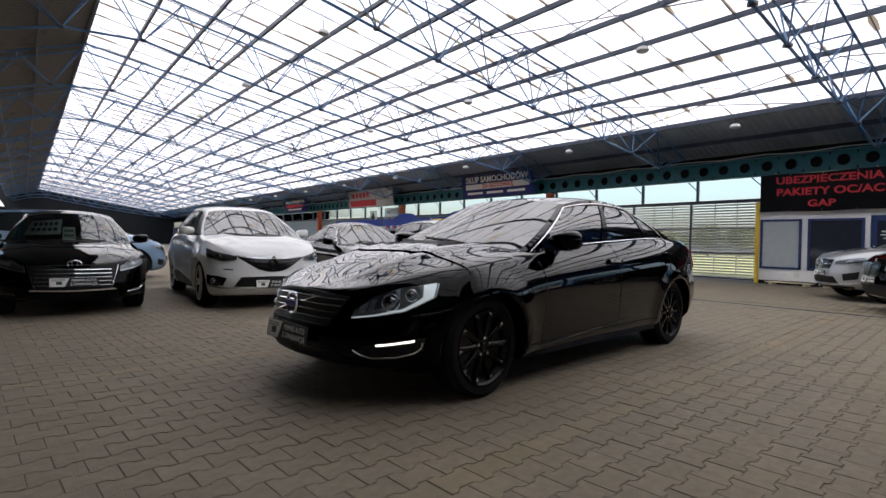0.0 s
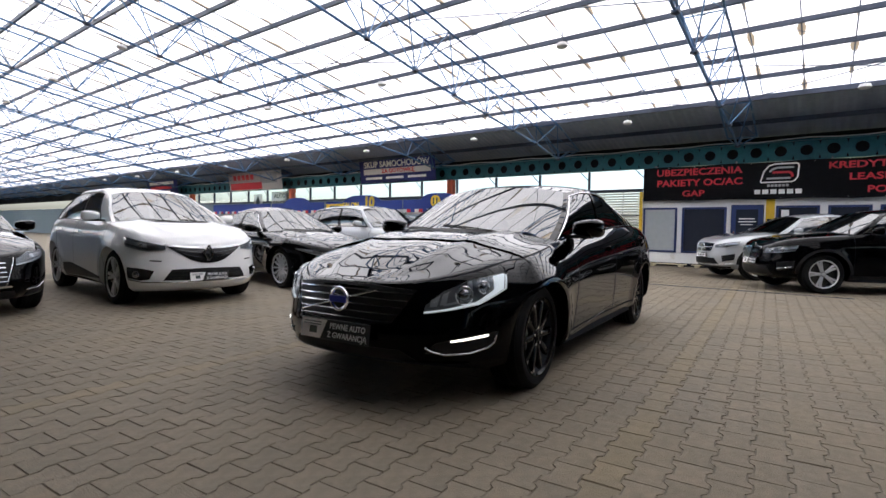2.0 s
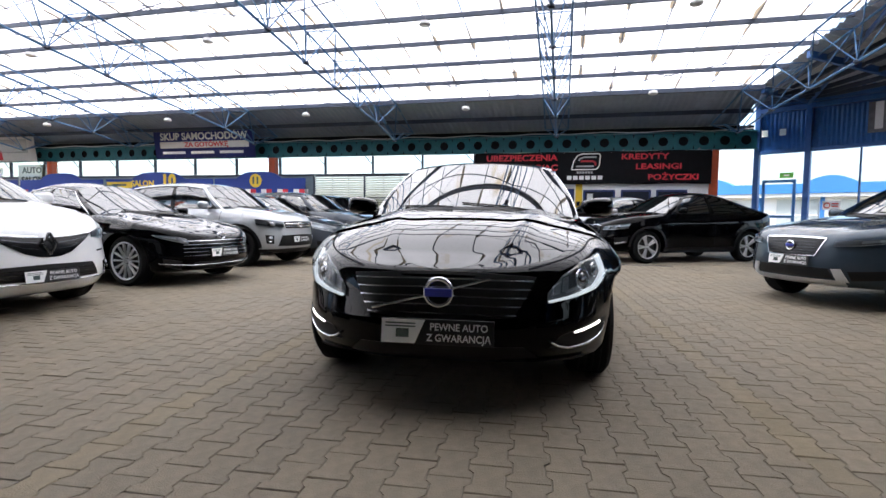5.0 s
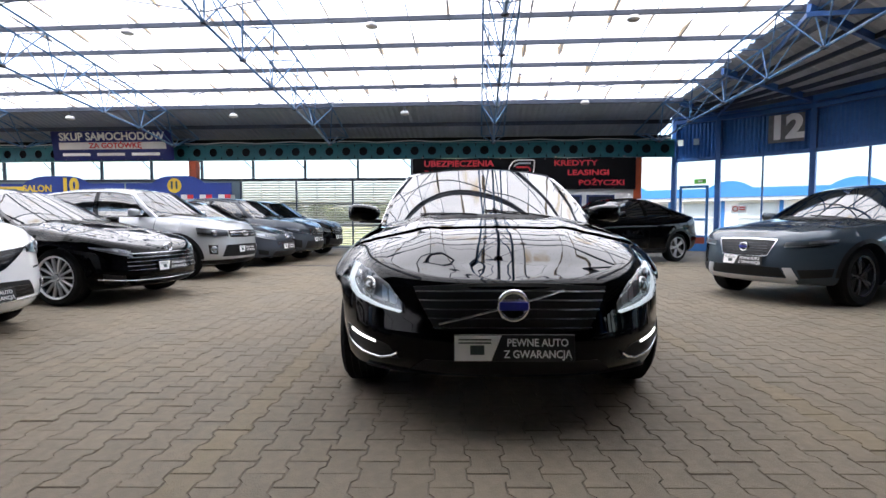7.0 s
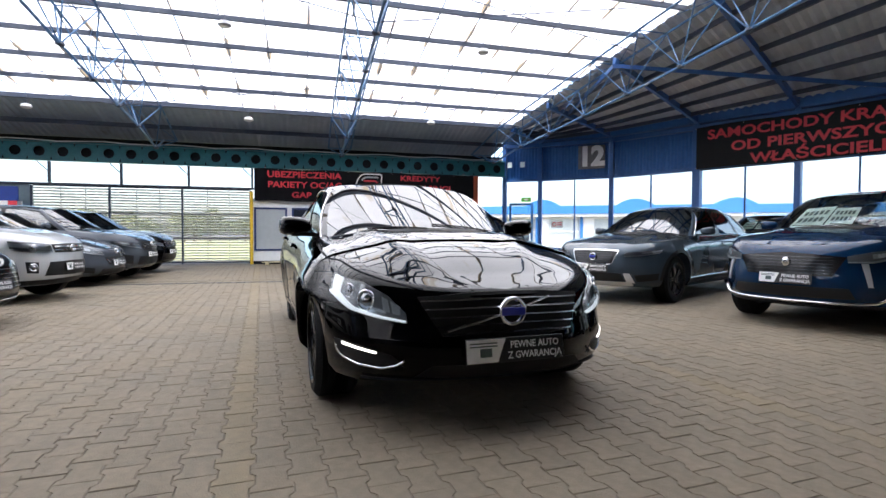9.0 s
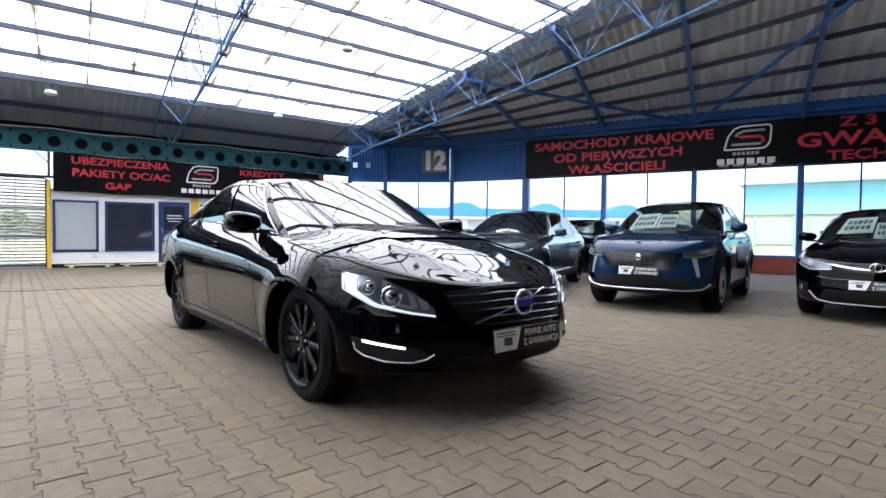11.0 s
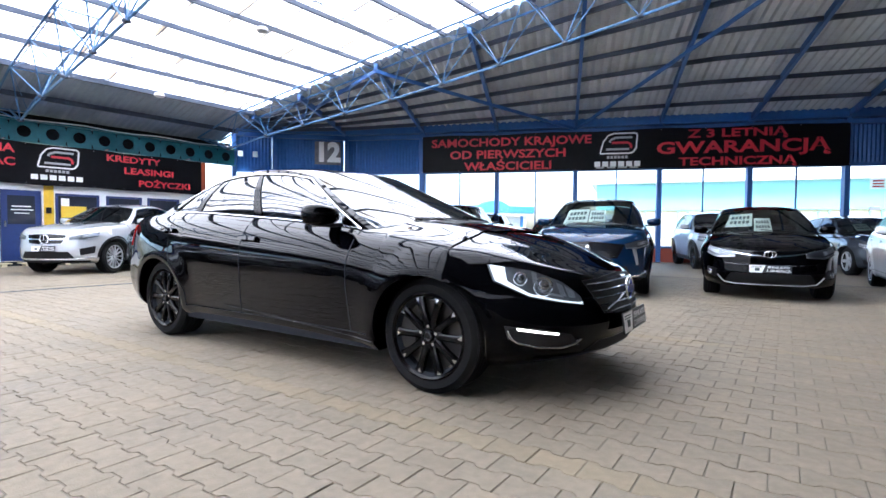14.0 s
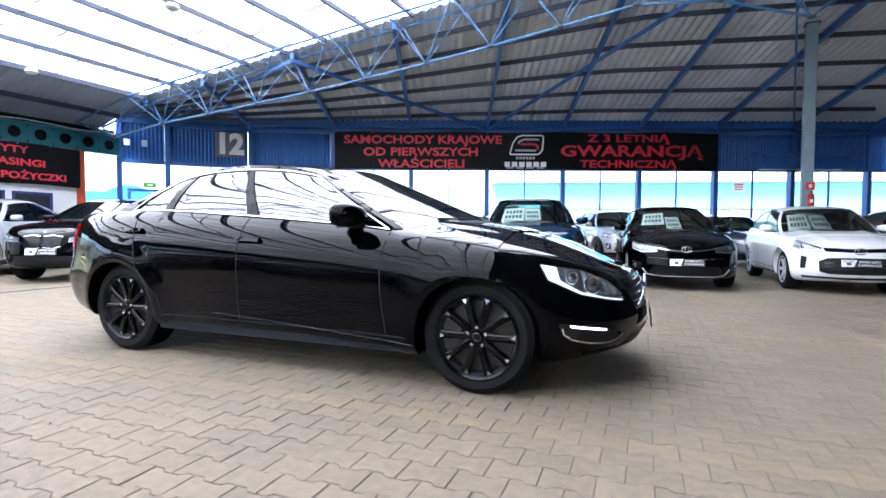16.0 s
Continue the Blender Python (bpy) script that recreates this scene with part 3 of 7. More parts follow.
M_CARGLASS_C = glass("lightly_tinted_car_glass", (0.82, 0.90, 0.87), 0.9, 0.01, 2.2)
M_CARGLASS_P = glass("clear_car_glass", (0.80, 0.85, 0.83), 0.92, 0.01, 1.7)
M_CARGLASS_D = glass("privacy_glass", (0.08, 0.09, 0.10), 0.5, 0.01, 2.2)
M_BOWL = mat("projector_lens", (0.30, 0.31, 0.33), 0.08, metal=0.9, vary=0.1, scale=30)
M_LENS = glass("lamp_lens", (0.9, 0.93, 0.95), 0.95, 0.02)
M_LAMPFIN = mat("lamp_facets", (0.62, 0.64, 0.67), 0.25, metal=0.4, vary=0.1, scale=14)
M_LAMPIN = mat("lamp_reflector", (0.30, 0.31, 0.33), 0.22, metal=0.5, vary=0.1, scale=14)
M_TAIL = mat("red_tail_lens", (0.5, 0.012, 0.012), 0.12, vary=0.1, coat=0.6)
M_DRL = glow("daytime_light", (1.0, 0.97, 0.9), 1.2)
M_DRLS = glow("daytime_light_soft", (0.9, 0.95, 1.0), 0.16)
M_SEAT = mat("dark_upholstery", (0.03, 0.03, 0.032), 0.8, vary=0.2, scale=6)
M_BADGEB = mat("blue_badge_enamel", (0.02, 0.03, 0.32), 0.3, vary=0.05)
M_PLATEW = mat("white_plate", (0.93, 0.93, 0.93), 0.4, vary=0.05)
M_PLATEK = mat("black_plate", (0.015, 0.015, 0.017), 0.35, vary=0.1)
M_CARD = mat("price_card", (0.80, 0.90, 0.86), 0.6, vary=0.06)
M_INK = mat("dark_print", (0.06, 0.09, 0.09), 0.6, vary=0.05)


SLOPES = {}


def slopes(pts):
    """Tangents of a smooth line through (t, value) that never overshoots."""
    key = tuple(pts)
    if key not in SLOPES:
        d = [(vb - va) / (b - a) for (a, va), (b, vb) in zip(pts, pts[1:])]
        m = [d[0]]
        for k in range(1, len(d)):
            h0, h1 = pts[k][0] - pts[k - 1][0], pts[k + 1][0] - pts[k][0]
            if d[k - 1] * d[k] <= 0:
                m.append(0.0)
            else:
                w0, w1 = 2 * h1 + h0, h1 + 2 * h0
                m.append((w0 + w1) / (w0 / d[k - 1] + w1 / d[k]))
        SLOPES[key] = m + [d[-1]]
    return SLOPES[key]


def lerp_pts(pts, t):
    """A smooth line through (t, value), read at t."""
    if t <= pts[0][0]:
        return pts[0][1]
    if t >= pts[-1][0]:
        return pts[-1][1]
    m = slopes(pts)
    for k in range(len(pts) - 1):
        (a, va), (b, vb) = pts[k], pts[k + 1]
        if t <= b:
            h = b - a
            f = (t - a) / h
            return va * (1 + 2 * f) * (1 - f) ** 2 + m[k] * h * f * (1 - f) ** 2 + vb * f * f * (3 - 2 * f) + m[k + 1] * h * f * f * (f - 1)
    return pts[-1][1]


def catmull(p, n=14):
    out = []
    q = [2 * p[0] - p[1]] + list(p) + [2 * p[-1] - p[-2]]
    for i in range(1, len(q) - 2):
        a, b, c, d = q[i - 1 : i + 3]
        for k in range(n):
            t = k / n
            out.append(0.5 * (2 * b + (c - a) * t + (2 * a - 5 * b + 4 * c - d) * t * t + (3 * b - a - 3 * c + d) * t ** 3))
    out.append(p[-1])
    return out


SIDE = [(0, 0.085), (0.07, 0.035), (0.25, 0.014), (0.45, 0.004), (0.62, 0.002), (0.73, 0.0), (0.81, 0.012), (0.89, 0.035), (0.95, 0.062), (1, 0.095)]
NOSE = [(0, 0.15), (0.07, 0.07), (0.2, 0.02), (0.38, 0.0), (0.52, 0.015), (0.7, 0.035), (0.86, 0.06), (0.95, 0.085), (1, 0.12)]
TAIL = [(0, 0.12), (0.12, 0.04), (0.32, 0.0), (0.45, 0.01), (0.55, 0.04), (0.75, 0.06), (0.92, 0.07), (1, 0.11)]
BLUNT = [(0, 0.12), (0.08, 0.05), (0.2, 0.01), (0.4, 0.0), (0.6, 0.012), (0.78, 0.03), (0.9, 0.055), (0.96, 0.09), (1, 0.14)]


class Shell:
    """The outer skin of a car: x ahead, y to its left, z up, the origin on the ground between the axles. Places on it are given
    by the way a along the plan's outline from the middle of the nose, and the height."""

    def __init__(self, c):
        self.c = c
        hw, wb = c["W"] / 2, c["wb"]
        self.xf, self.xr = wb / 2 + c["of"], -(wb / 2 + c["or"])
        xf, xr = self.xf, self.xr
        r = c.get("round", 1.0)
        front = c.get("front", [(0.03 * r, 0.36), (0.13 * r, 0.66), (0.34 * r, 0.88), (0.68, 0.975)])
        ctrl = [(xf, 0)] + [(xf - d, k * hw) for d, k in front] + [(wb / 2, 1.0 * hw),
                (0.25, 0.978 * hw), (-0.5, 0.985 * hw), (-wb / 2, 1.0 * hw), (xr + 0.5, 0.975 * hw), (xr + 0.22, 0.89 * hw), (xr + 0.08, 0.68 * hw), (xr + 0.015, 0.36 * hw), (xr, 0)]
        pts = catmull([Vector((x, y, 0)) for x, y in ctrl])
        self.s = [0.0]
        for a, b in zip(pts, pts[1:]):
            self.s.append(self.s[-1] + (b - a).length)
        self.pts, self.len = pts, self.s[-1]
        self.top_line = c["top"]

    def plan(self, a):
        a = min(max(a, 0.0), self.len - 1e-6)
        lo, hi = 0, len(self.s) - 1
        while hi - lo > 1:
            m = (lo + hi) // 2
            lo, hi = (m, hi) if self.s[m] <= a else (lo, m)
        f = (a - self.s[lo]) / (self.s[hi] - self.s[lo])
        p = self.pts[lo].lerp(self.pts[hi], f)
        i, j = max(lo - 1, 0), min(hi + 1, len(self.pts) - 1)
        d = (self.pts[j] - self.pts[i]).normalized()
        if a < 0.06:
            d = Vector((0, 1, 0)).lerp(d, a / 0.06).normalized()
        if self.len - a < 0.06:
            d = Vector((0, -1, 0)).lerp(d, (self.len - a) / 0.06).normalized()
        return p, Vector((d.y, -d.x, 0))

    def a_of_x(self, x):
        """Along the flank: the way at which the outline stands at x."""
        lo, hi = self.c["W"] * 0.42, self.len - self.c["W"] * 0.42
        for _ in range(40):
            m = (lo + hi) / 2
            if self.plan(m)[0].x > x:
                lo = m
            else:
                hi = m
        return (lo + hi) / 2

    def z_top(self, x):
        return lerp_pts(self.top_line, (self.xf - x) / (self.xf - self.xr))

    def z_sill(self, x):
        f = (self.xf - x) / (self.xf - self.xr)
        return lerp_pts(self.c.get("sill", [(0, 0.20), (0.15, 0.19), (0.3, 0.21), (0.7, 0.22), (0.85, 0.23), (1, 0.30)]), f)

    def surf(self, a, z, off=0.0, side=1):
        p, n = self.plan(a)
        c = self.c
        z0, z1 = self.z_sill(p.x), self.z_top(p.x)
        v = min(max((z - z0) / (z1 - z0), 0), 1)
        hw = c["W"] / 2
        wf = 1 - min(max((a - 0.62 * hw) / (0.85 * hw), 0), 1)
        wr = 1 - min(max((self.len - a - 0.62 * hw) / (0.85 * hw), 0), 1)
        wf, wr = wf * wf * (3 - 2 * wf), wr * wr * (3 - 2 * wr)
        inset = lerp_pts(c.get("side", SIDE), v) * (1 - wf - wr) + lerp_pts(c.get("nose", NOSE), v) * wf + lerp_pts(c.get("tail", TAIL), v) * wr
        # flared arches
        for ax in (c["wb"] / 2, -c["wb"] / 2):
            d = math.hypot(p.x - ax, z - c.get("hub", c["wr"]))
            inset -= 0.022 * max(0.0, 1 - abs(d - c["wr"] - 0.05) / 0.14) * (1 - wf) * (1 - wr)
        q = p - n * (inset - off)
        return Vector((q.x, q.y * side, z))

    def arch(self, x, y):
        c = self.c
        z = self.z_sill(x)
        if abs(y) > 0.70 * c["W"] / 2:
            for ax in (c["wb"] / 2, -c["wb"] / 2):
                R = c["wr"] + c.get("gap", 0.05)
                if abs(x - ax) < R:
                    z = max(z, c.get("hub", c["wr"]) + math.sqrt(R * R - (x - ax) ** 2) * 0.985)
        return z


def patch(sh, low, up, off=0.006, side=1, n=18, m=5, skirt=0.02):
    """A panel that follows the skin between a lower and an upper line of (a, z)."""

    def along(line, t):
        ls = [0.0]
        for p, q in zip(line, line[1:]):
            ls.append(ls[-1] + math.hypot(q[0] - p[0], q[1] - p[1]) + 1e-9)
        d = t * ls[-1]
        for i in range(len(line) - 1):
            if d <= ls[i + 1] + 1e-9:
                f = (d - ls[i]) / (ls[i + 1] - ls[i])
                return line[i][0] + (line[i + 1][0] - line[i][0]) * f, line[i][1] + (line[i + 1][1] - line[i][1]) * f
        return line[-1]

    bm = bmesh.new()
    rows = []
    for j in range(m + 1):
        row = []
        for i in range(n + 1):
            a0, z0 = along(low, i / n)
            a1, z1 = along(up, i / n)
            f = j / m
            row.append((a0 + (a1 - a0) * f, z0 + (z1 - z0) * f))
        rows.append(row)
    pos = [[sh.surf(abs(a), z, off, side if a >= 0 else -side) for a, z in r] for r in rows]
    vs = grid_mesh(bm, pos)
    if skirt:
        ring = vs[0] + [r[-1] for r in vs[1:]] + vs[-1][-2::-1] + [r[0] for r in vs[-2:0:-1]]
        flat = rows[0] + [r[-1] for r in rows[1:]] + rows[-1][-2::-1] + [r[0] for r in rows[-2:0:-1]]
        low_ring = [bm.verts.new(sh.surf(abs(a), z, off - skirt, side if a >= 0 else -side)) for a, z in flat]
        k = len(ring)
        for i in range(k):
            bm.faces.new((ring[i], ring[(i + 1) % k], low_ring[(i + 1) % k], low_ring[i]))
    bmesh.ops.recalc_face_normals(bm, faces=bm.faces)
    return bm


def strip(sh, line, half, off=0.003, side=1, n=24, skirt=0.006):
    """A narrow band along a line of (a, z) on the skin."""
    return patch(sh, [(a, z - half) for a, z in line], [(a, z + half) for a, z in line], off, side, n, 1, skirt)


def seam(sh, line, side, wide=0.004):
    """A dark joint that may run upright."""
    bm = bmesh.new()
    pts = []
    for (a0, z0), (a1, z1) in zip(line, line[1:]):
        k = max(2, int(math.hypot(a1 - a0, z1 - z0) / 0.05))
        pts += [(a0 + (a1 - a0) * i / k, z0 + (z1 - z0) * i / k) for i in range(k)]
    pts.append(line[-1])
    rows = [[], []]
    for i, (a, z) in enumerate(pts):
        p, q = pts[max(i - 1, 0)], pts[min(i + 1, len(pts) - 1)]
        d = math.hypot(q[0] - p[0], q[1] - p[1]) + 1e-9
        na, nz = -(q[1] - p[1]) / d * wide, (q[0] - p[0]) / d * wide
        rows[0].append(sh.surf(a - na, z - nz, 0.0015, side))
        rows[1].append(sh.surf(a + na, z + nz, 0.0015, side))
    grid_mesh(bm, rows)
    bmesh.ops.recalc_face_normals(bm, faces=bm.faces)
    return bm


def lathe(profile, n=40, bm=None):
    """Turn (radius, y) pairs round the y axis."""
    bm = bm or bmesh.new()
    rows = []
    for r, y in profile:
        rows.append([Vector((r * math.cos(2 * math.pi * i / n), y, r * math.sin(2 * math.pi * i / n))) for i in range(n)])
    grid_mesh(bm, rows, close=True)
    return bm


WHEELS = {}


def wheel_meshes(r, rim, style, rim_mat):
    """Meshes of one wheel, its outer face towards +y."""
    key = (r, rim, style, rim_mat.name)
    if key in WHEELS:
        return WHEELS[key]
    w = 0.115
    prof = [(rim - 0.012, -w + 0.01), (rim + 0.012, -w), (r - 0.035, -w - 0.004), (r - 0.008, -w + 0.018)]
    for k in range(5):
        y0 = -w + 0.022 + k * (2 * w - 0.044) / 5
        y1 = y0 + (2 * w - 0.044) / 5
        prof += [(r, y0 + 0.004), (r, y1 - 0.004), (r - 0.008, y1 - 0.002), (r - 0.008, y1 + 0.002)]
    prof += [(r - 0.008, w - 0.018), (r - 0.035, w + 0.004), (rim + 0.03, w + 0.003), (rim + 0.012, w), (rim - 0.012, w - 0.01)]
    # the shoulders are notched all round
    n = 112
    rows = []
    for k, (rr, y) in enumerate(prof):
        cut = 0.007 if k in (3, len(prof) - 5) else 0.0
        rows.append([Vector(((rr - cut * (i % 2)) * math.cos(2 * math.pi * i / n), y, (rr - cut * (i % 2)) * math.sin(2 * math.pi * i / n))) for i in range(n)])
    bm = bmesh.new()
    grid_mesh(bm, rows, close=True)
    bmesh.ops.recalc_face_normals(bm, faces=bm.faces)
    tyre = bpy.data.meshes.new("tyre")
    bm.to_mesh(tyre)
    bm.free()
    tyre.materials.append(M_RUBBER)
    tyre.shade_smooth()
    tyre.set_sharp_from_angle(angle=radians(35))
    bm = lathe([(rim - 0.02, -w + 0.01), (rim - 0.035, 0.0), (rim - 0.03, w - 0.035), (rim - 0.014, w - 0.012), (rim + 0.004, w - 0.001), (rim + 0.006, w + 0.004), (rim - 0.004, w + 0.005), (rim - 0.016, w - 0.006)], 56)
    # inner barrel takes M_DARK, the shade between the spokes put into its colour
    for f in bm.faces:
        c0 = f.calc_center_median()
        f.material_index = 1 if c0.y < w - 0.02 else 0
    n, twin, sw = {"ten": (10, 0, 0.02), "twin": (5, 0.13, 0.016), "five": (5, 0, 0.034), "multi": (14, 0, 0.011), "star": (7, 0, 0.022)}[style]
    for i in range(n):
        for t in ((-twin, twin) if twin else (0,)):
            a = 2 * math.pi * i / n + t
            m = Matrix.Rotation(-a, 4, "Y")
            rows = []
            for rr, y, f in ((0.045, w - 0.022, 1.25), (0.09, w - 0.016, 1.0), (rim * 0.6, w - 0.014, 0.95), (rim * 0.85, w - 0.014, 1.15), (rim - 0.018, w - 0.018, 1.6)):
                h = sw * f
                rows.append([m @ Vector(q) for q in ((rr, y - 0.03, -h), (rr, y - 0.004, -h), (rr, y + 0.003, -h * 0.55), (rr, y + 0.003, h * 0.55), (rr, y - 0.004, h), (rr, y - 0.03, h))])
            grid_mesh(bm, rows)
    bmesh.ops.recalc_face_normals(bm, faces=bm.faces)
    rimme = bpy.data.meshes.new("rim")
    bm.to_mesh(rimme)
    bm.free()
    rimme.materials.append(rim_mat)
    rimme.materials.append(M_DARK)
    rimme.shade_smooth()
    rimme.set_sharp_from_angle(angle=radians(30))
    bm = lathe([(0.0005, w - 0.008), (0.03, w - 0.008), (0.034, w - 0.012), (0.034, w - 0.03)], 20)
    hub = bpy.data.meshes.new("hub_cap")
    bm.to_mesh(hub)
    bm.free()
    hub.materials.append(rim_mat)
    bm = bmesh.new()
    tube(bm, (0, w - 0.03, 0), (0, w - 0.010, 0), 0.0095, 8)
    nut = bpy.data.meshes.new("wheel_nut")
    bm.to_mesh(nut)
    bm.free()
    nut.materials.append(M_CHROME)
    bm = lathe([(0.0005, 0.045), (rim * 0.5, 0.045), (rim * 0.5, 0.055), (rim * 0.82, 0.055), (rim * 0.82, 0.03), (rim * 0.3, 0.02), (0.0005, -0.06)], 32)
    add_box(bm, rim * 0.45, rim * 0.86, 0.0, 0.075, -0.09, 0.09)
    bmesh.ops.recalc_face_normals(bm, faces=bm.faces)
    disc = bpy.data.meshes.new("brake_disc")
    bm.to_mesh(disc)
    bm.free()
    disc.materials.append(M_DISC)
    bm = bmesh.new()
    vs = [bm.verts.new(q) for q in ((rim * 0.80, w - 0.009, -sw * 0.25), (rim - 0.022, w - 0.012, -sw * 1.1), (rim - 0.022, w - 0.012, sw * 0.2))]
    low = [bm.verts.new(v.co - Vector((0, 0.006, 0))) for v in vs]
    bm.faces.new(vs)
    for k in range(3):
        bm.faces.new((vs[k], vs[(k + 1) % 3], low[(k + 1) % 3], low[k]))
    bmesh.ops.recalc_face_normals(bm, faces=bm.faces)
    tip = bpy.data.meshes.new("spoke_tip")
    bm.to_mesh(tip)
    bm.free()
    tip.materials.append(M_CHROME)
    WHEELS[key] = (tyre, rimme, hub, disc, nut, tip)
    return WHEELS[key]


PLATE = []


def plate_meshes():
    if PLATE:
        return PLATE
    for name, build, m in (("number_plate", box(-0.004, 0.004, -0.26, 0.26, -0.058, 0.058, 0.002), M_PLATEK),):
        me = bpy.data.meshes.new(name)
        build.to_mesh(me)
        build.free()
        me.materials.append(m)
        PLATE.append(me)
    bm = bmesh.new()
    ring = [(-0.258, -0.054), (-0.10, -0.054), (-0.055, 0.054), (-0.258, 0.054)]
    vs = [bm.verts.new((0.0062, y, z)) for y, z in ring]
    f = bm.faces.new(vs)
    bmesh.ops.recalc_face_normals(bm, faces=[f])
    if f.normal.x < 0:
        f.normal_flip()
    me = bpy.data.meshes.new("plate_field")
    bm.to_mesh(me)
    bm.free()
    me.materials.append(M_PLATEW)
    PLATE.append(me)
    bm = bmesh.new()
    add_box(bm, 0.0064, 0.0072, -0.19, -0.13, -0.028, 0.012)
    for z in (0.036, 0.022):
        add_box(bm, 0.0064, 0.0072, -0.24, -0.10, z - 0.003, z + 0.003)
    me = bpy.data.meshes.new("plate_print")
    bm.to_mesh(me)
    bm.free()
    me.materials.append(M_INK)
    PLATE.append(me)
    return PLATE


def hoop(bm, p, ry, rz, thick, n=28, m=8):
    """A bent ring standing across the car."""
    rows = []
    for k in range(n + 1):
        a = 2 * math.pi * k / n
        rows.append([p + Vector((thick * math.sin(2 * math.pi * j / m), (ry + thick * math.cos(2 * math.pi * j / m)) * math.cos(a), (rz + thick * math.cos(2 * math.pi * j / m)) * math.sin(a))) for j in range(m + 1)])
    grid_mesh(bm, rows)
    bmesh.ops.remove_doubles(bm, verts=bm.verts, dist=0.0002)
    bmesh.ops.recalc_face_normals(bm, faces=bm.faces)


def build_car(name, c, m, label, category="car", group="parked cars"):
    """A car from its numbers."""
    sh = Shell(c)
    root = thing(name, m, label, category, group)
    col = c["paint"]
    hw, wb, xf, xr = c["W"] / 2, c["wb"], sh.xf, sh.xr
    R = c["wr"] + c.get("gap", 0.05)
    hz = c.get("hub", c["wr"])
    # columns along the outline, with both rims of each arch
    avals = set(np.linspace(0, sh.len, 116).round(4).tolist())
    for ax in (wb / 2, -wb / 2):
        for k in range(-12, 13):
            avals.add(round(sh.a_of_x(ax + R * math.sin(k / 12 * math.pi / 2) * 0.9995), 4))
        for e in (-1, 1):
            avals.add(round(sh.a_of_x(ax + e * (R + 0.004)), 4))
    avals = sorted(avals)
    V = 15
    # lower skin
    bm = bmesh.new()
    for side in (1, -1):
        rows = []
        for a in avals:
            p, _ = sh.plan(a)
            zb, zt = sh.arch(p.x, p.y), sh.z_top(p.x)
            e = sh.surf(a, zb, 0.0, side)
            inner = Vector((e.x, e.y * 0.70, zb - 0.0)) if abs(p.y) > 0.70 * hw else Vector((e.x - 0.25 * (1 if e.x > 0 else -1) * (1 - abs(p.y) / hw), e.y * 0.8, zb))
            row = [inner, Vector((e.x, e.y - side * 0.012, zb)) if abs(p.y) > 0.7 * hw else e]
            row += [sh.surf(a, zb + (zt - zb) * v / V, 0.0, side) for v in range(0, V + 1)]
            rows.append(row)
        grid_mesh(bm, rows)
    # bonnet and boot lid
    xA, xC = c["xA"], c["xC"]
    crown = c.get("crown", 0.07)
    x_lip = sh.surf(0, sh.z_top(xf)).x

    def deck(x, ye, w):
        ze = sh.z_top(x)
        f = (x_lip - x) / (x_lip - xA) if x > xA else 1.0
        f = min(max(f, 0), 1)
        k = crown * math.sin(min(1, f / 0.8) * math.pi / 2) if x > 0 else crown * 0.5 * min(1, (x - sh.xr) / 0.25)
        edge = (1 - abs(w) ** 2.6)
        rib = 0.016 * math.exp(-(((abs(w) - 0.60 + 0.15 * (1 - f)) / 0.09) ** 2)) * min(1, f * 2) if x > 0 else 0
        return ze + k * edge + rib

    K = 12
    for front in (True, False):
        rows = []
        for a in avals:
            p, _ = sh.plan(a)
            if (front and p.x < xA - 0.12) or (not front and p.x > xC + 0.25):
                continue
            e = sh.surf(a, sh.z_top(p.x))
            rows.append([Vector((e.x, e.y * w, e.z + deck(e.x, e.y, w) - sh.z_top(e.x))) for w in (1 - j / K for j in range(2 * K + 1))])
        grid_mesh(bm, rows)
    bmesh.ops.remove_doubles(bm, verts=bm.verts, dist=0.0008)
    bmesh.ops.recalc_face_normals(bm, faces=bm.faces)
    body = part("body", bm, col, root, smooth=c.get("sharp", 42))
    # the dark floor, wheel wells and engine bay
    bm = bmesh.new()
    add_box(bm, xr + 0.25, xf - 0.55, -hw * 0.70, hw * 0.70, sh.z_sill(0) - 0.01, 0.32)
    add_box(bm, wb / 2 + 0.02, xf - 0.34, -hw * 0.62, hw * 0.62, 0.29, sh.z_top(xf - 0.3) - 0.12)
    add_box(bm, -wb / 2 + R + 0.02, wb / 2 - R - 0.02, -hw * 0.93, hw * 0.93, 0.235, 0.5)
    add_box(bm, wb / 2 - R - 0.1, xA - 0.02, -hw * 0.86, hw * 0.86, 0.72, sh.z_top(xA) - 0.06) if xA < wb / 2 - R - 0.1 else None
    part("underbody", bm, M_DARK, root)
    # ---- greenhouse ----
    zA0, zC0 = sh.z_top(xA), sh.z_top(xC)
    top = c["roof"]          # (x, z) along the roof's rim from the screen's head to the rear glass's head
    yr = c["yr"]

    def bottom(t):
        x = xA + (xC - xA) * t
        e = sh.surf(sh.a_of_x(x), sh.z_top(x))
        return Vector((x, e.y - c.get("shoulder", 0.018), sh.z_top(x) - 0.004))

    def head(t):
        f = t * (len(top) - 1)
        i = min(int(f), len(top) - 2)
        q = catmull([Vector((x, 0, z)) for x, z in top], 10)
        p = q[min(int(round(t * (len(q) - 1))), len(q) - 1)]
        return Vector((p.x, yr * (1 - 0.10 * (abs(t - 0.35) / 0.65) ** 2.5), p.z))

    def flank(t, u, off=0.0):
        a, b = bottom(t), head(t)
        p = a.lerp(b, u)
        p.y += 0.035 * math.sin(math.pi * u) + off
        return p

    T = c["lights"]           # (t0, t1) of each side window
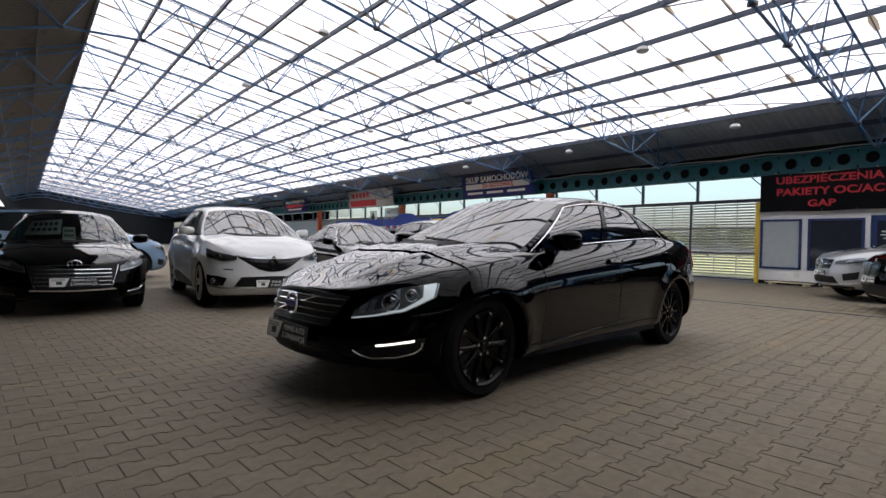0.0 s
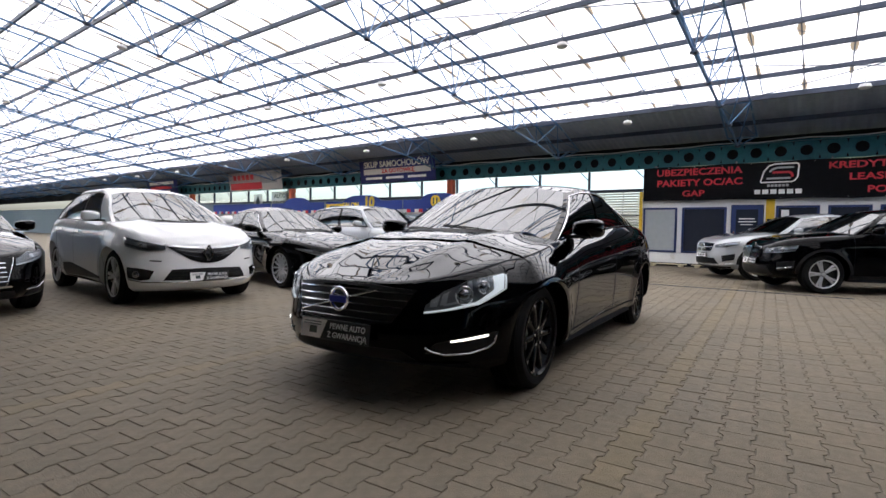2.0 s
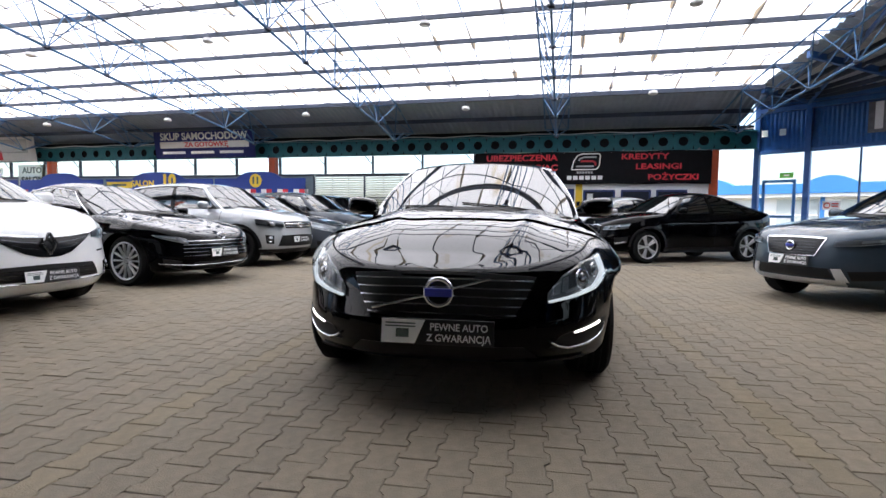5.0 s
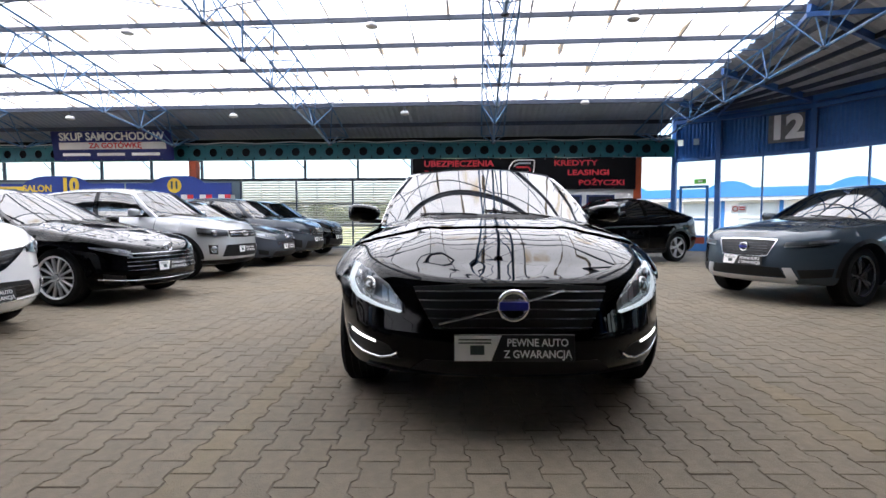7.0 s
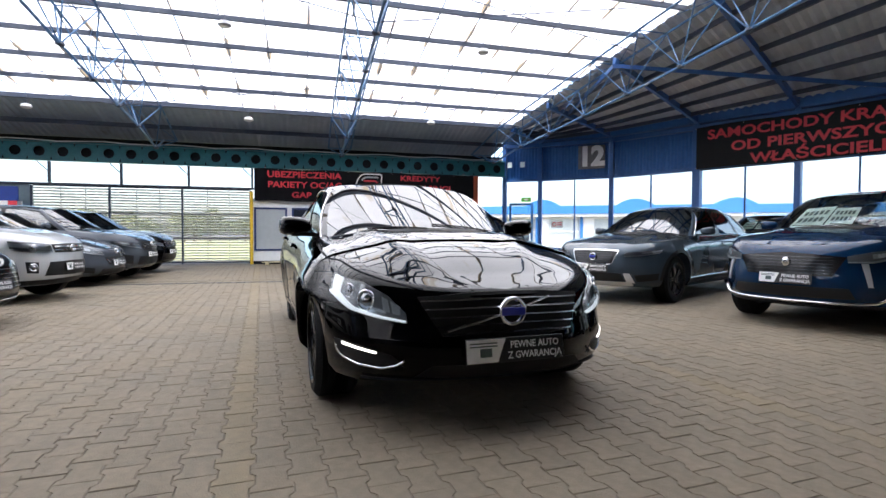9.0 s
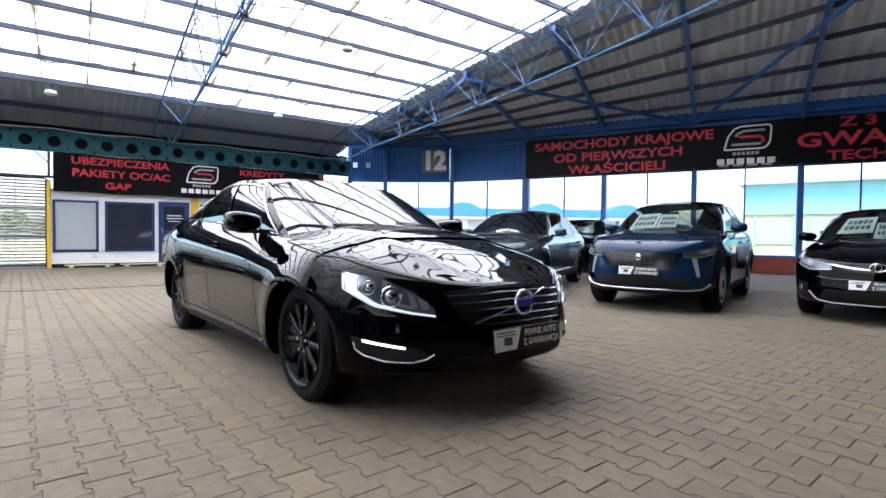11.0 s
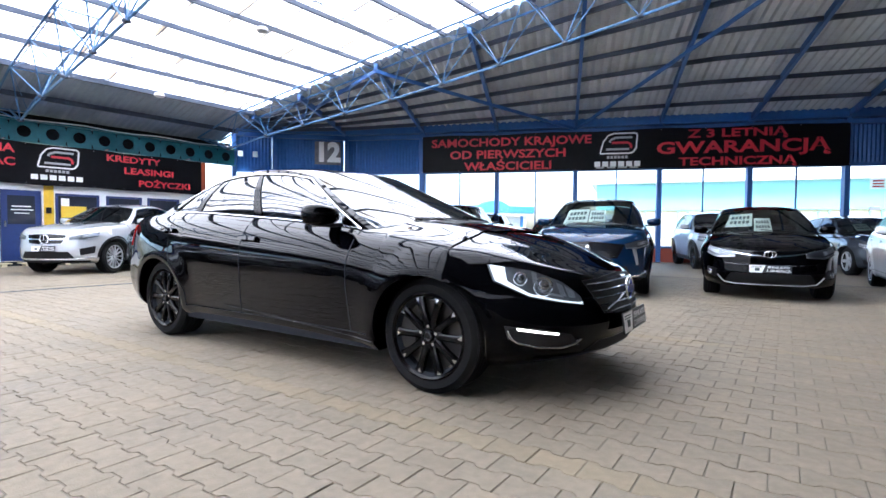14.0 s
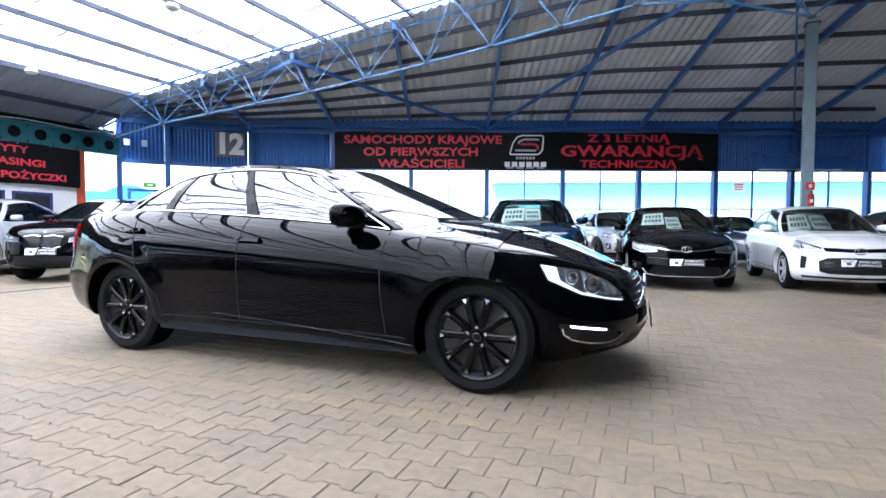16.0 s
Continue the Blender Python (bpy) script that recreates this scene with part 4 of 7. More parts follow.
    gm = c.get("glass", M_CARGLASS)
    u0, u1 = 0.05, 0.90
    tn = sorted({0.0, 1.0, *[t for w in T for t in w], *np.linspace(0, 1, 31).round(4).tolist()})
    bm = bmesh.new()
    for side in (1, -1):
        rows = []
        for u in (0, u0, 0.3, 0.55, 0.75, u1, 1.0):
            rows.append([(flank(t, u).x, flank(t, u).y * side, flank(t, u).z) for t in tn])
        vs = [[bm.verts.new(p) for p in r] for r in rows]
        for j in range(len(rows) - 1):
            for i in range(len(tn) - 1):
                tm = (tn[i] + tn[i + 1]) / 2
                if 1 <= j <= 4 and any(a < tm < b for a, b in T):
                    continue
                bm.faces.new((vs[j][i], vs[j][i + 1], vs[j + 1][i + 1], vs[j + 1][i]))
    rc = c.get("roof_crown", 0.075)

    def roof_pt(t, w):
        h = head(t)
        bow = 0.10 * max(0, 1 - t / 0.35) ** 2 - 0.08 * max(0, (t - 0.7) / 0.3) ** 2
        return Vector((h.x + bow * (1 - w * w), h.y * w, h.z + rc * (1 - abs(w) ** c.get("roof_bow", 2.4))))

    ws = [1 - j / 9 for j in range(19)]
    grid_mesh(bm, [[roof_pt(t, w) for w in ws] for t in np.linspace(0, 1, 25)])
    bmesh.ops.remove_doubles(bm, verts=bm.verts, dist=0.0008)
    bmesh.ops.recalc_face_normals(bm, faces=bm.faces)
    part("roof", bm, c.get("roof_paint", col), root, smooth=35)
    # side glass
    for side in (1, -1):
        for a, b in T:
            bm = bmesh.new()
            ts = np.linspace(a, b, 9)
            grid_mesh(bm, [[(flank(t, u).x, (flank(t, u).y - 0.004) * side, flank(t, u).z) for t in ts] for u in (u0, 0.3, 0.55, 0.75, u1)])
            bmesh.ops.recalc_face_normals(bm, faces=bm.faces)
            g = part("side_window", bm, gm if b < 0.55 else c.get("rear_glass", gm), root, smooth=60)
            g.visible_shadow = False
        # bright or dark strip round the glass
        bm = bmesh.new()
        lo_u, hi_u, ta, tb = u0 - 0.012, u1 + 0.015, T[0][0] - 0.004, T[-1][1] + 0.004
        loop = [(t, lo_u) for t in np.linspace(ta, tb, 26)] + [(tb, u) for u in np.linspace(lo_u, hi_u, 7)[1:]]
        loop += [(t, hi_u) for t in np.linspace(tb, ta, 26)[1:]] + [(ta, u) for u in np.linspace(hi_u, lo_u, 7)[1:]]
        pipe(bm, [Vector((flank(t, u).x, (flank(t, u).y + 0.004) * side, flank(t, u).z)) for t, u in loop], 0.0065, 6)
        part("window_trim", bm, M_CHROME if c.get("chrome", True) else M_TRIM, root)
        for (a0, b0), (a1, b1) in zip(T, T[1:]):
            bm = bmesh.new()
            grid_mesh(bm, [[(flank(t, u).x, (flank(t, u).y + 0.003) * side, flank(t, u).z) for t in (b0 - 0.006, a1 + 0.006)] for u in (u0, 0.3, 0.55, 0.75, u1)])
            bmesh.ops.recalc_face_normals(bm, faces=bm.faces)
            part("pillar_trim", bm, M_GLOSSB, root, smooth=60)
    # screens
    bowA, bowC = c.get("bowA", 0.26), c.get("bowC", 0.16)
    for name_, t, b0, b1 in (("windscreen", 0.0, bowA, 0.10), ("rear_window", 1.0, -bowC, -0.08)):
        c0 = deck(xA + bowA, 0.5, 0) - bottom(0).z if t == 0 else deck(xC - bowC, 0.5, 0) - bottom(1).z
        us = (0.0, 0.12, 0.3, 0.5, 0.7, 0.88, 1.0)
        sw = [1.0, 0.955] + [0.955 * (1 - j / 9) for j in range(1, 18)] + [-0.955, -1.0]

        def screen(u, w, lift=0.0):
            p = flank(t, u)
            b = b0 + (b1 - b0) * u
            return Vector((p.x + b * (1 - w * w) + lift * (1 if t == 0 else -1) * 0.8, p.y * w, p.z + (c0 + (rc - c0) * u) * (1 - abs(w) ** 2.4) + lift * 0.6))

        bm = bmesh.new()
        grid_mesh(bm, [[screen(u, w) for w in sw[1:-1]] for u in us])
        bmesh.ops.recalc_face_normals(bm, faces=bm.faces)
        g = part(name_, bm, gm if t == 0 else c.get("rear_glass", gm), root, smooth=60)
        g.visible_shadow = False
        for k0, k1 in ((0, 1), (-1, -2)):
            bm = bmesh.new()
            grid_mesh(bm, [[screen(u, sw[k0], 0.001), screen(u, sw[k1], 0.001)] for u in us])
            bmesh.ops.recalc_face_normals(bm, faces=bm.faces)
            part("screen_pillar", bm, col, root, smooth=60)
        if t == 0:
            for y0, y1, z1 in ((0.55, -0.05, 0.1), (-0.12, -0.62, 0.1)):
                bm = bmesh.new()
                q = [screen(0.035 + 0.012 * k, (y0 + (y1 - y0) * k / 6), 0.007) for k in range(7)]
                pipe(bm, q, 0.005, 5)
                part("wiper", bm, M_TRIM, root)
            bm = bmesh.new()
            grid_mesh(bm, [[screen(u, w, 0.004) for w in sw[1:-1]] for u in (0.0, 0.045)])
            part("cowl", bm, M_TRIM, root)
            # sheets behind the glass
            if c.get("cards"):
                for w1, w0, ua, ub in c["cards"]:
                    w0, w1 = -w0, -w1
                    bm = bmesh.new()
                    q = [screen(ua, w0, -0.012), screen(ua, w1, -0.012), screen(ub, w1, -0.012), screen(ub, w0, -0.012)]
                    vs = [bm.verts.new(p) for p in q]
                    bm.faces.new(vs)
                    card = part("price_card", bm, M_CARD, root, "pale green price sheet behind the windscreen")
                    bm = bmesh.new()
                    for r0, r1 in ((0.58, 0.80), (0.22, 0.44)):
                        f = lambda a, b: (q[0].lerp(q[1], a)).lerp(q[3].lerp(q[2], a), b)
                        n_ = 5
                        for d in range(n_):
                            a0, a1 = 0.12 + d * 0.16, 0.12 + d * 0.16 + 0.11
                            pts_ = [f(a0, r0), f(a1, r0), f(a1, r1), f(a0, r1)]
                            bm.faces.new([bm.verts.new(p + Vector((0.006, 0, 0.004))) for p in pts_])
                    part("price_figures", bm, M_INK, card)
    # inside: seats, dashboard
    for sx, sy in ((0.10, 0.36), (0.10, -0.36)):
        bm = bmesh.new()
        add_box(bm, sx - 0.28, sx + 0.24, sy - 0.24, sy + 0.24, 0.42, 0.60, bevel=0.05)
        add_box(bm, -0.06, 0.06, -0.23, 0.23, 0.0, 0.58, Matrix.Translation((sx - 0.22, sy, 0.56)) @ Matrix.Rotation(radians(-14), 4, "Y"), bevel=0.04)
        add_box(bm, -0.045, 0.045, -0.13, 0.13, 0.62, 0.80, Matrix.Translation((sx - 0.24, sy, 0.56)) @ Matrix.Rotation(radians(-14), 4, "Y"), bevel=0.03)
        part("seat", bm, M_SEAT, root, smooth=40)
    bm = bmesh.new()
    add_box(bm, -1.0, -0.5, -0.64, 0.64, 0.42, 0.60, bevel=0.05)
    add_box(bm, -0.06, 0.06, -0.62, 0.62, 0.0, 0.52, Matrix.Translation((-1.0, 0, 0.56)) @ Matrix.Rotation(radians(-18), 4, "Y"), bevel=0.04)
    part("rear_bench", bm, M_SEAT, root, smooth=40)
    bm = bmesh.new()
    zd = sh.z_top(xA)
    add_box(bm, xA - 0.42, xA + 0.12, -hw * 0.80, hw * 0.80, zd - 0.30, zd - 0.03, bevel=0.06)
    part("dashboard", bm, M_SEAT, root, smooth=40)
    bm = bmesh.new()
    ring = [Vector((0, 0.185 * math.cos(k * math.pi / 10), 0.185 * math.sin(k * math.pi / 10))) for k in range(20)]
    mm = Matrix.Translation((xA - 0.52, 0.36, zd - 0.06)) @ Matrix.Rotation(radians(-22), 4, "Y")
    for k in range(20):
        tube(bm, mm @ ring[k], mm @ ring[(k + 1) % 20], 0.016, 6)
    tube(bm, mm @ ring[0], mm @ ring[10], 0.018, 6)
    part("steering_wheel", bm, M_TRIM, root)
    # ---- wheels ----
    tyre, rimme, hub, disc, nut, tip = wheel_meshes(c["wr"], c["rim"], c["spokes"], c["rim_mat"])
    for ax in (wb / 2, -wb / 2):
        for side in (1, -1):
            w = new("wheel", disc)
            w.parent = root
            w.matrix_basis = pose(ax, side * (hw - c.get("tuck", 0.16)), hz, 0, 0, 0 if side > 0 else 180)
            for nm, me in (("tyre", tyre), ("rim", rimme), ("hub_cap", hub)):
                o = new(nm, me)
                o.parent = w
            if c["spokes"] == "ten":
                for i in range(10):
                    o = new("spoke_tip", tip)
                    o.parent = w
                    o.matrix_basis = Matrix.Rotation(-0.62832 * i, 4, "Y")
                bm = bmesh.new()
                pipe(bm, [Vector((0.023 * math.cos(0.3927 * k), 0.1085, 0.023 * math.sin(0.3927 * k))) for k in range(17)], 0.0025, 6)
                part("cap_ring", bm, M_DCHROME, w)
                for i in range(5):
                    o = new("wheel_nut", nut)
                    o.parent = w
                    o.matrix_basis = Matrix.Translation((0.054 * math.cos(1.2566 * i + 0.3), 0, 0.054 * math.sin(1.2566 * i + 0.3)))
    # ---- mirrors, handles ----
    mk = c.get("mirror", 1.0)
    for side in (1, -1):
        bm = bmesh.new()
        bmesh.ops.create_uvsphere(bm, u_segments=16, v_segments=10, radius=1)
        for v in bm.verts:
            x_, y_, z_ = v.co
            x_, y_, z_ = [math.copysign(abs(k) ** e, k) for k, e in ((x_, 0.75), (y_, 0.62), (z_, 0.62))]
            v.co = Vector((x_ * (0.075 if x_ > 0 else 0.035) * c.get("mirror_deep", 1.0), y_ * 0.115, z_ * (0.062 + 0.012 * side * y_))) * mk
            v.co.x += 0.025 * (1 - y_ * y_)
        base = flank(0.10, 0.13)
        mp = Vector((base.x + 0.0, (base.y + 0.17) * side, base.z + 0.03))
        bmesh.ops.translate(bm, vec=mp, verts=bm.verts)
        mir = part("door_mirror", bm, col, root, smooth=60)
        bm = bmesh.new()
        bmesh.ops.create_uvsphere(bm, u_segments=16, v_segments=8, radius=1)
        for v in bm.verts:
            v.co = Vector((v.co.x * 0.006, v.co.y * 0.10 * mk, v.co.z * 0.055 * mk)) + mp + Vector((-0.012, 0, 0))
        part("mirror_glass", bm, M_CHROME, mir, smooth=60)
        bm = bmesh.new()
        bar(bm, (mp.x + 0.01, mp.y + side * 0.03, mp.z - 0.062), (base.x + 0.02, (base.y - 0.02) * side, base.z - 0.035), 0.075, 0.028)
        part("mirror_arm", bm, M_TRIM, mir)
        for t in c.get("handles", (0.42, 0.74)):
            x = xA + (xC - xA) * t
            a = sh.a_of_x(x)
            z = sh.z_top(x) - 0.14
            line = [(a - 0.10, z - 0.004), (a - 0.05, z), (a + 0.09, z + 0.004)]
            grip = part("door_handle", strip(sh, line, 0.013, 0.03, side, 10, 0.032), col, root, smooth=50)
            if c.get("chrome", True) and c.get("handle_chrome", True):
                part("handle_strip", strip(sh, [(u, v - 0.012) for u, v in line], 0.003, 0.033, side, 10, 0.01), M_CHROME, grip)
        # door joints
        xs = [c.get("x_door0", xA + 0.02), xA + (xC - xA) * (T[0][1] + T[1][0]) / 2, c.get("x_door2", -wb / 2 + 0.12)]
        for i, x in enumerate(xs):
            a = sh.a_of_x(x)
            zt = sh.z_top(x) - 0.006
            if i < 2:
                line = [(a - (0.03 if i == 0 else 0), 0.33), (a, 0.6), (a, zt)]
            else:
                line = [(sh.a_of_x(-wb / 2 + R + 0.08), 0.33), (sh.a_of_x(-wb / 2 + R + 0.06), hz + 0.1), (sh.a_of_x(-wb / 2 + R * 0.62), hz + R * 0.9), (a, zt)]
            part("door_joint", seam(sh, line, side), M_DARK, root)
        line = [(sh.a_of_x(wb / 2 - R - 0.06), 0.33), (sh.a_of_x(-wb / 2 + R + 0.06), 0.345)]
        part("door_joint", seam(sh, line, side), M_DARK, root)
        if c.get("clad"):
            zc = c["clad"]
            for k, ax in enumerate((wb / 2, -wb / 2)):
                bm = bmesh.new()
                rows = [[], []]
                for i in range(25):
                    an = math.pi * i / 24
                    for rr, row in ((R + 0.002, rows[0]), (R + 0.055, rows[1])):
                        x, z = ax + rr * math.cos(an), c["wr"] + rr * math.sin(an) * 0.985
                        z = max(z, sh.z_sill(x) + 0.01)
                        row.append(sh.surf(sh.a_of_x(x), z, 0.008, side))
                grid_mesh(bm, rows)
                bmesh.ops.recalc_face_normals(bm, faces=bm.faces)
                part("arch_trim", bm, M_TRIM, root)
            a0, a1 = sh.a_of_x(wb / 2 - R), sh.a_of_x(-wb / 2 + R)
            part("sill_trim", patch(sh, [(a0, 0.24), (a1, 0.25)], [(a0, zc), (a1, zc + 0.02)], 0.008, side, 16, 3), M_TRIM, root)
    # ---- face ----
    for spec in c["face"]:
        kind, low, up, material, off = spec[:5]
        lab = spec[5] if len(spec) > 5 else ""
        both = spec[6] if len(spec) > 6 else True
        for side in (1, -1) if both else (1,):
            part(kind, patch(sh, low, up, off, side), material, root, lab, smooth=50)
    for kind, line, half, material, off in c.get("bars", ()):
        full = line[0][0] == 0
        for side in (1, -1):
            if kind in ("bumper_chrome", "sill_chrome"):
                bm = bmesh.new()
                pts_ = []
                for (a0, z0), (a1, z1) in zip(line, line[1:]):
                    n_ = max(2, int((a1 - a0) / 0.06))
                    pts_ += [sh.surf(a0 + (a1 - a0) * i / n_, z0 + (z1 - z0) * i / n_, off - half * 0.4, side) for i in range(n_)]
                pipe(bm, pts_ + [sh.surf(*line[-1], off - half * 0.4, side)], half * 1.2, 8)
                part(kind, bm, material, root, smooth=60)
                continue
            part(kind, strip(sh, line, half, off, side), material, root, smooth=50)
    # headlamp bowls
    for a, z, r in c.get("bowls", ()):
        for side in (1, -1):
            p = sh.surf(a, z, 0.012, side)
            _, nn = sh.plan(a)
            d = Vector((nn.x, nn.y * side, 0.08)).normalized()
            bm = bmesh.new()
            bmesh.ops.create_uvsphere(bm, u_segments=18, v_segments=10, radius=r * 0.74)
            for v in bm.verts:
                v.co.z *= 0.55
            q = d.to_track_quat("Z", "Y").to_matrix().to_4x4()
            bmesh.ops.transform(bm, matrix=Matrix.Translation(p) @ q, verts=bm.verts)
            lamp = part("headlamp_bowl", bm, M_BOWL, root, "shiny projector lens in a bright ring", smooth=60)
            bm = bmesh.new()
            pipe(bm, [Matrix.Translation(p) @ q @ Vector((r * math.cos(0.2856 * k), r * math.sin(0.2856 * k), 0.004)) for k in range(23)], r * 0.13, 6)
            part("lamp_ring", bm, M_CHROME, lamp)
    # maker's badge: a plain shape
    if c.get("badge"):
        kind, z, r = c["badge"]
        p = sh.surf(0, z, 0.022)
        bm = bmesh.new()
        if kind == "ring":
            hoop(bm, p, r, r, r * 0.17)
            bd = part("badge", bm, M_CHROME, root, "round chrome maker's badge")
            bm = bmesh.new()
            add_box(bm, p.x - 0.006, p.x + 0.014, -r * 1.02, r * 1.02, z - r * 0.30, z + r * 0.30, bevel=0.003)
            part("badge_bar", bm, M_BADGEB, bd, "blue enamel bar")
        elif kind == "diamond":
            for (ya, za), (yb, zb) in zip([(0, 1), (0.62, 0), (0, -1), (-0.62, 0)], [(0.62, 0), (0, -1), (-0.62, 0), (0, 1)]):
                bar(bm, p + Vector((0, ya * r, za * r)), p + Vector((0, yb * r, zb * r)), 0.022, 0.02)
            part("badge", bm, M_CHROME, root, "chrome diamond-shaped maker's badge")
        elif kind == "star":
            hoop(bm, p, r, r, r * 0.1)
            for k in range(3):
                an = math.pi / 2 + k * 2.0944
                bar(bm, p, p + Vector((0, r * math.cos(an), r * math.sin(an))), 0.012, 0.014)
            part("badge", bm, M_CHROME, root, "round chrome maker's badge")
        elif kind == "dot":
            bmesh.ops.create_uvsphere(bm, u_segments=14, v_segments=8, radius=r)
            for v in bm.verts:
                v.co = Vector((v.co.x * 0.25, v.co.y * 0.8, v.co.z)) + p
            part("badge", bm, M_CHROME, root, "small chrome maker's badge", smooth=60)
        else:
            hoop(bm, p, 1.25 * r, 0.8 * r, r * 0.13)
            hoop(bm, p + Vector((0.004, 0, 0)), 0.5 * r, 0.78 * r, r * 0.1)
            part("badge", bm, M_CHROME, root, "small chrome maker's badge")
    # dealer's plate
    pz = c["plate"]
    base = sh.surf(0, pz, 0.016)
    pm = plate_meshes()
    pl = new("number_plate", pm[0])
    pl.parent = root
    pl.matrix_basis = Matrix.Translation((base.x, 0, pz)) @ Matrix.Rotation(radians(-8), 4, "Y")
    tagged(pl, "dealer's plate, white field and black field with white words")
    for me in pm[1:]:
        o = new(me.name, me)
        o.parent = pl
    rm = Matrix(((0, 0, 1, 0), (1, 0, 0, 0), (0, 1, 0, 0), (0, 0, 0, 1)))
    if c.get("plate_words", True):
        for text, dz, sz in (("PEWNE AUTO", 0.022, 0.046), ("Z GWARANCJĄ", -0.027, 0.046)):
            key = "words" + text
            if key not in WHEELS:
                o = lettering("plate_word", text, sz, M_WHITET, pl, Matrix.Translation((0.0064, 0.10, dz)) @ rm, stretch=0.9, depth=0.0006, bold=0.018)
                WHEELS[key] = o.data
            else:
                o = new("plate_word", WHEELS[key])
                o.parent = pl
                o.matrix_basis = Matrix.Translation((0.0064, 0.10, dz)) @ rm
    return root, sh

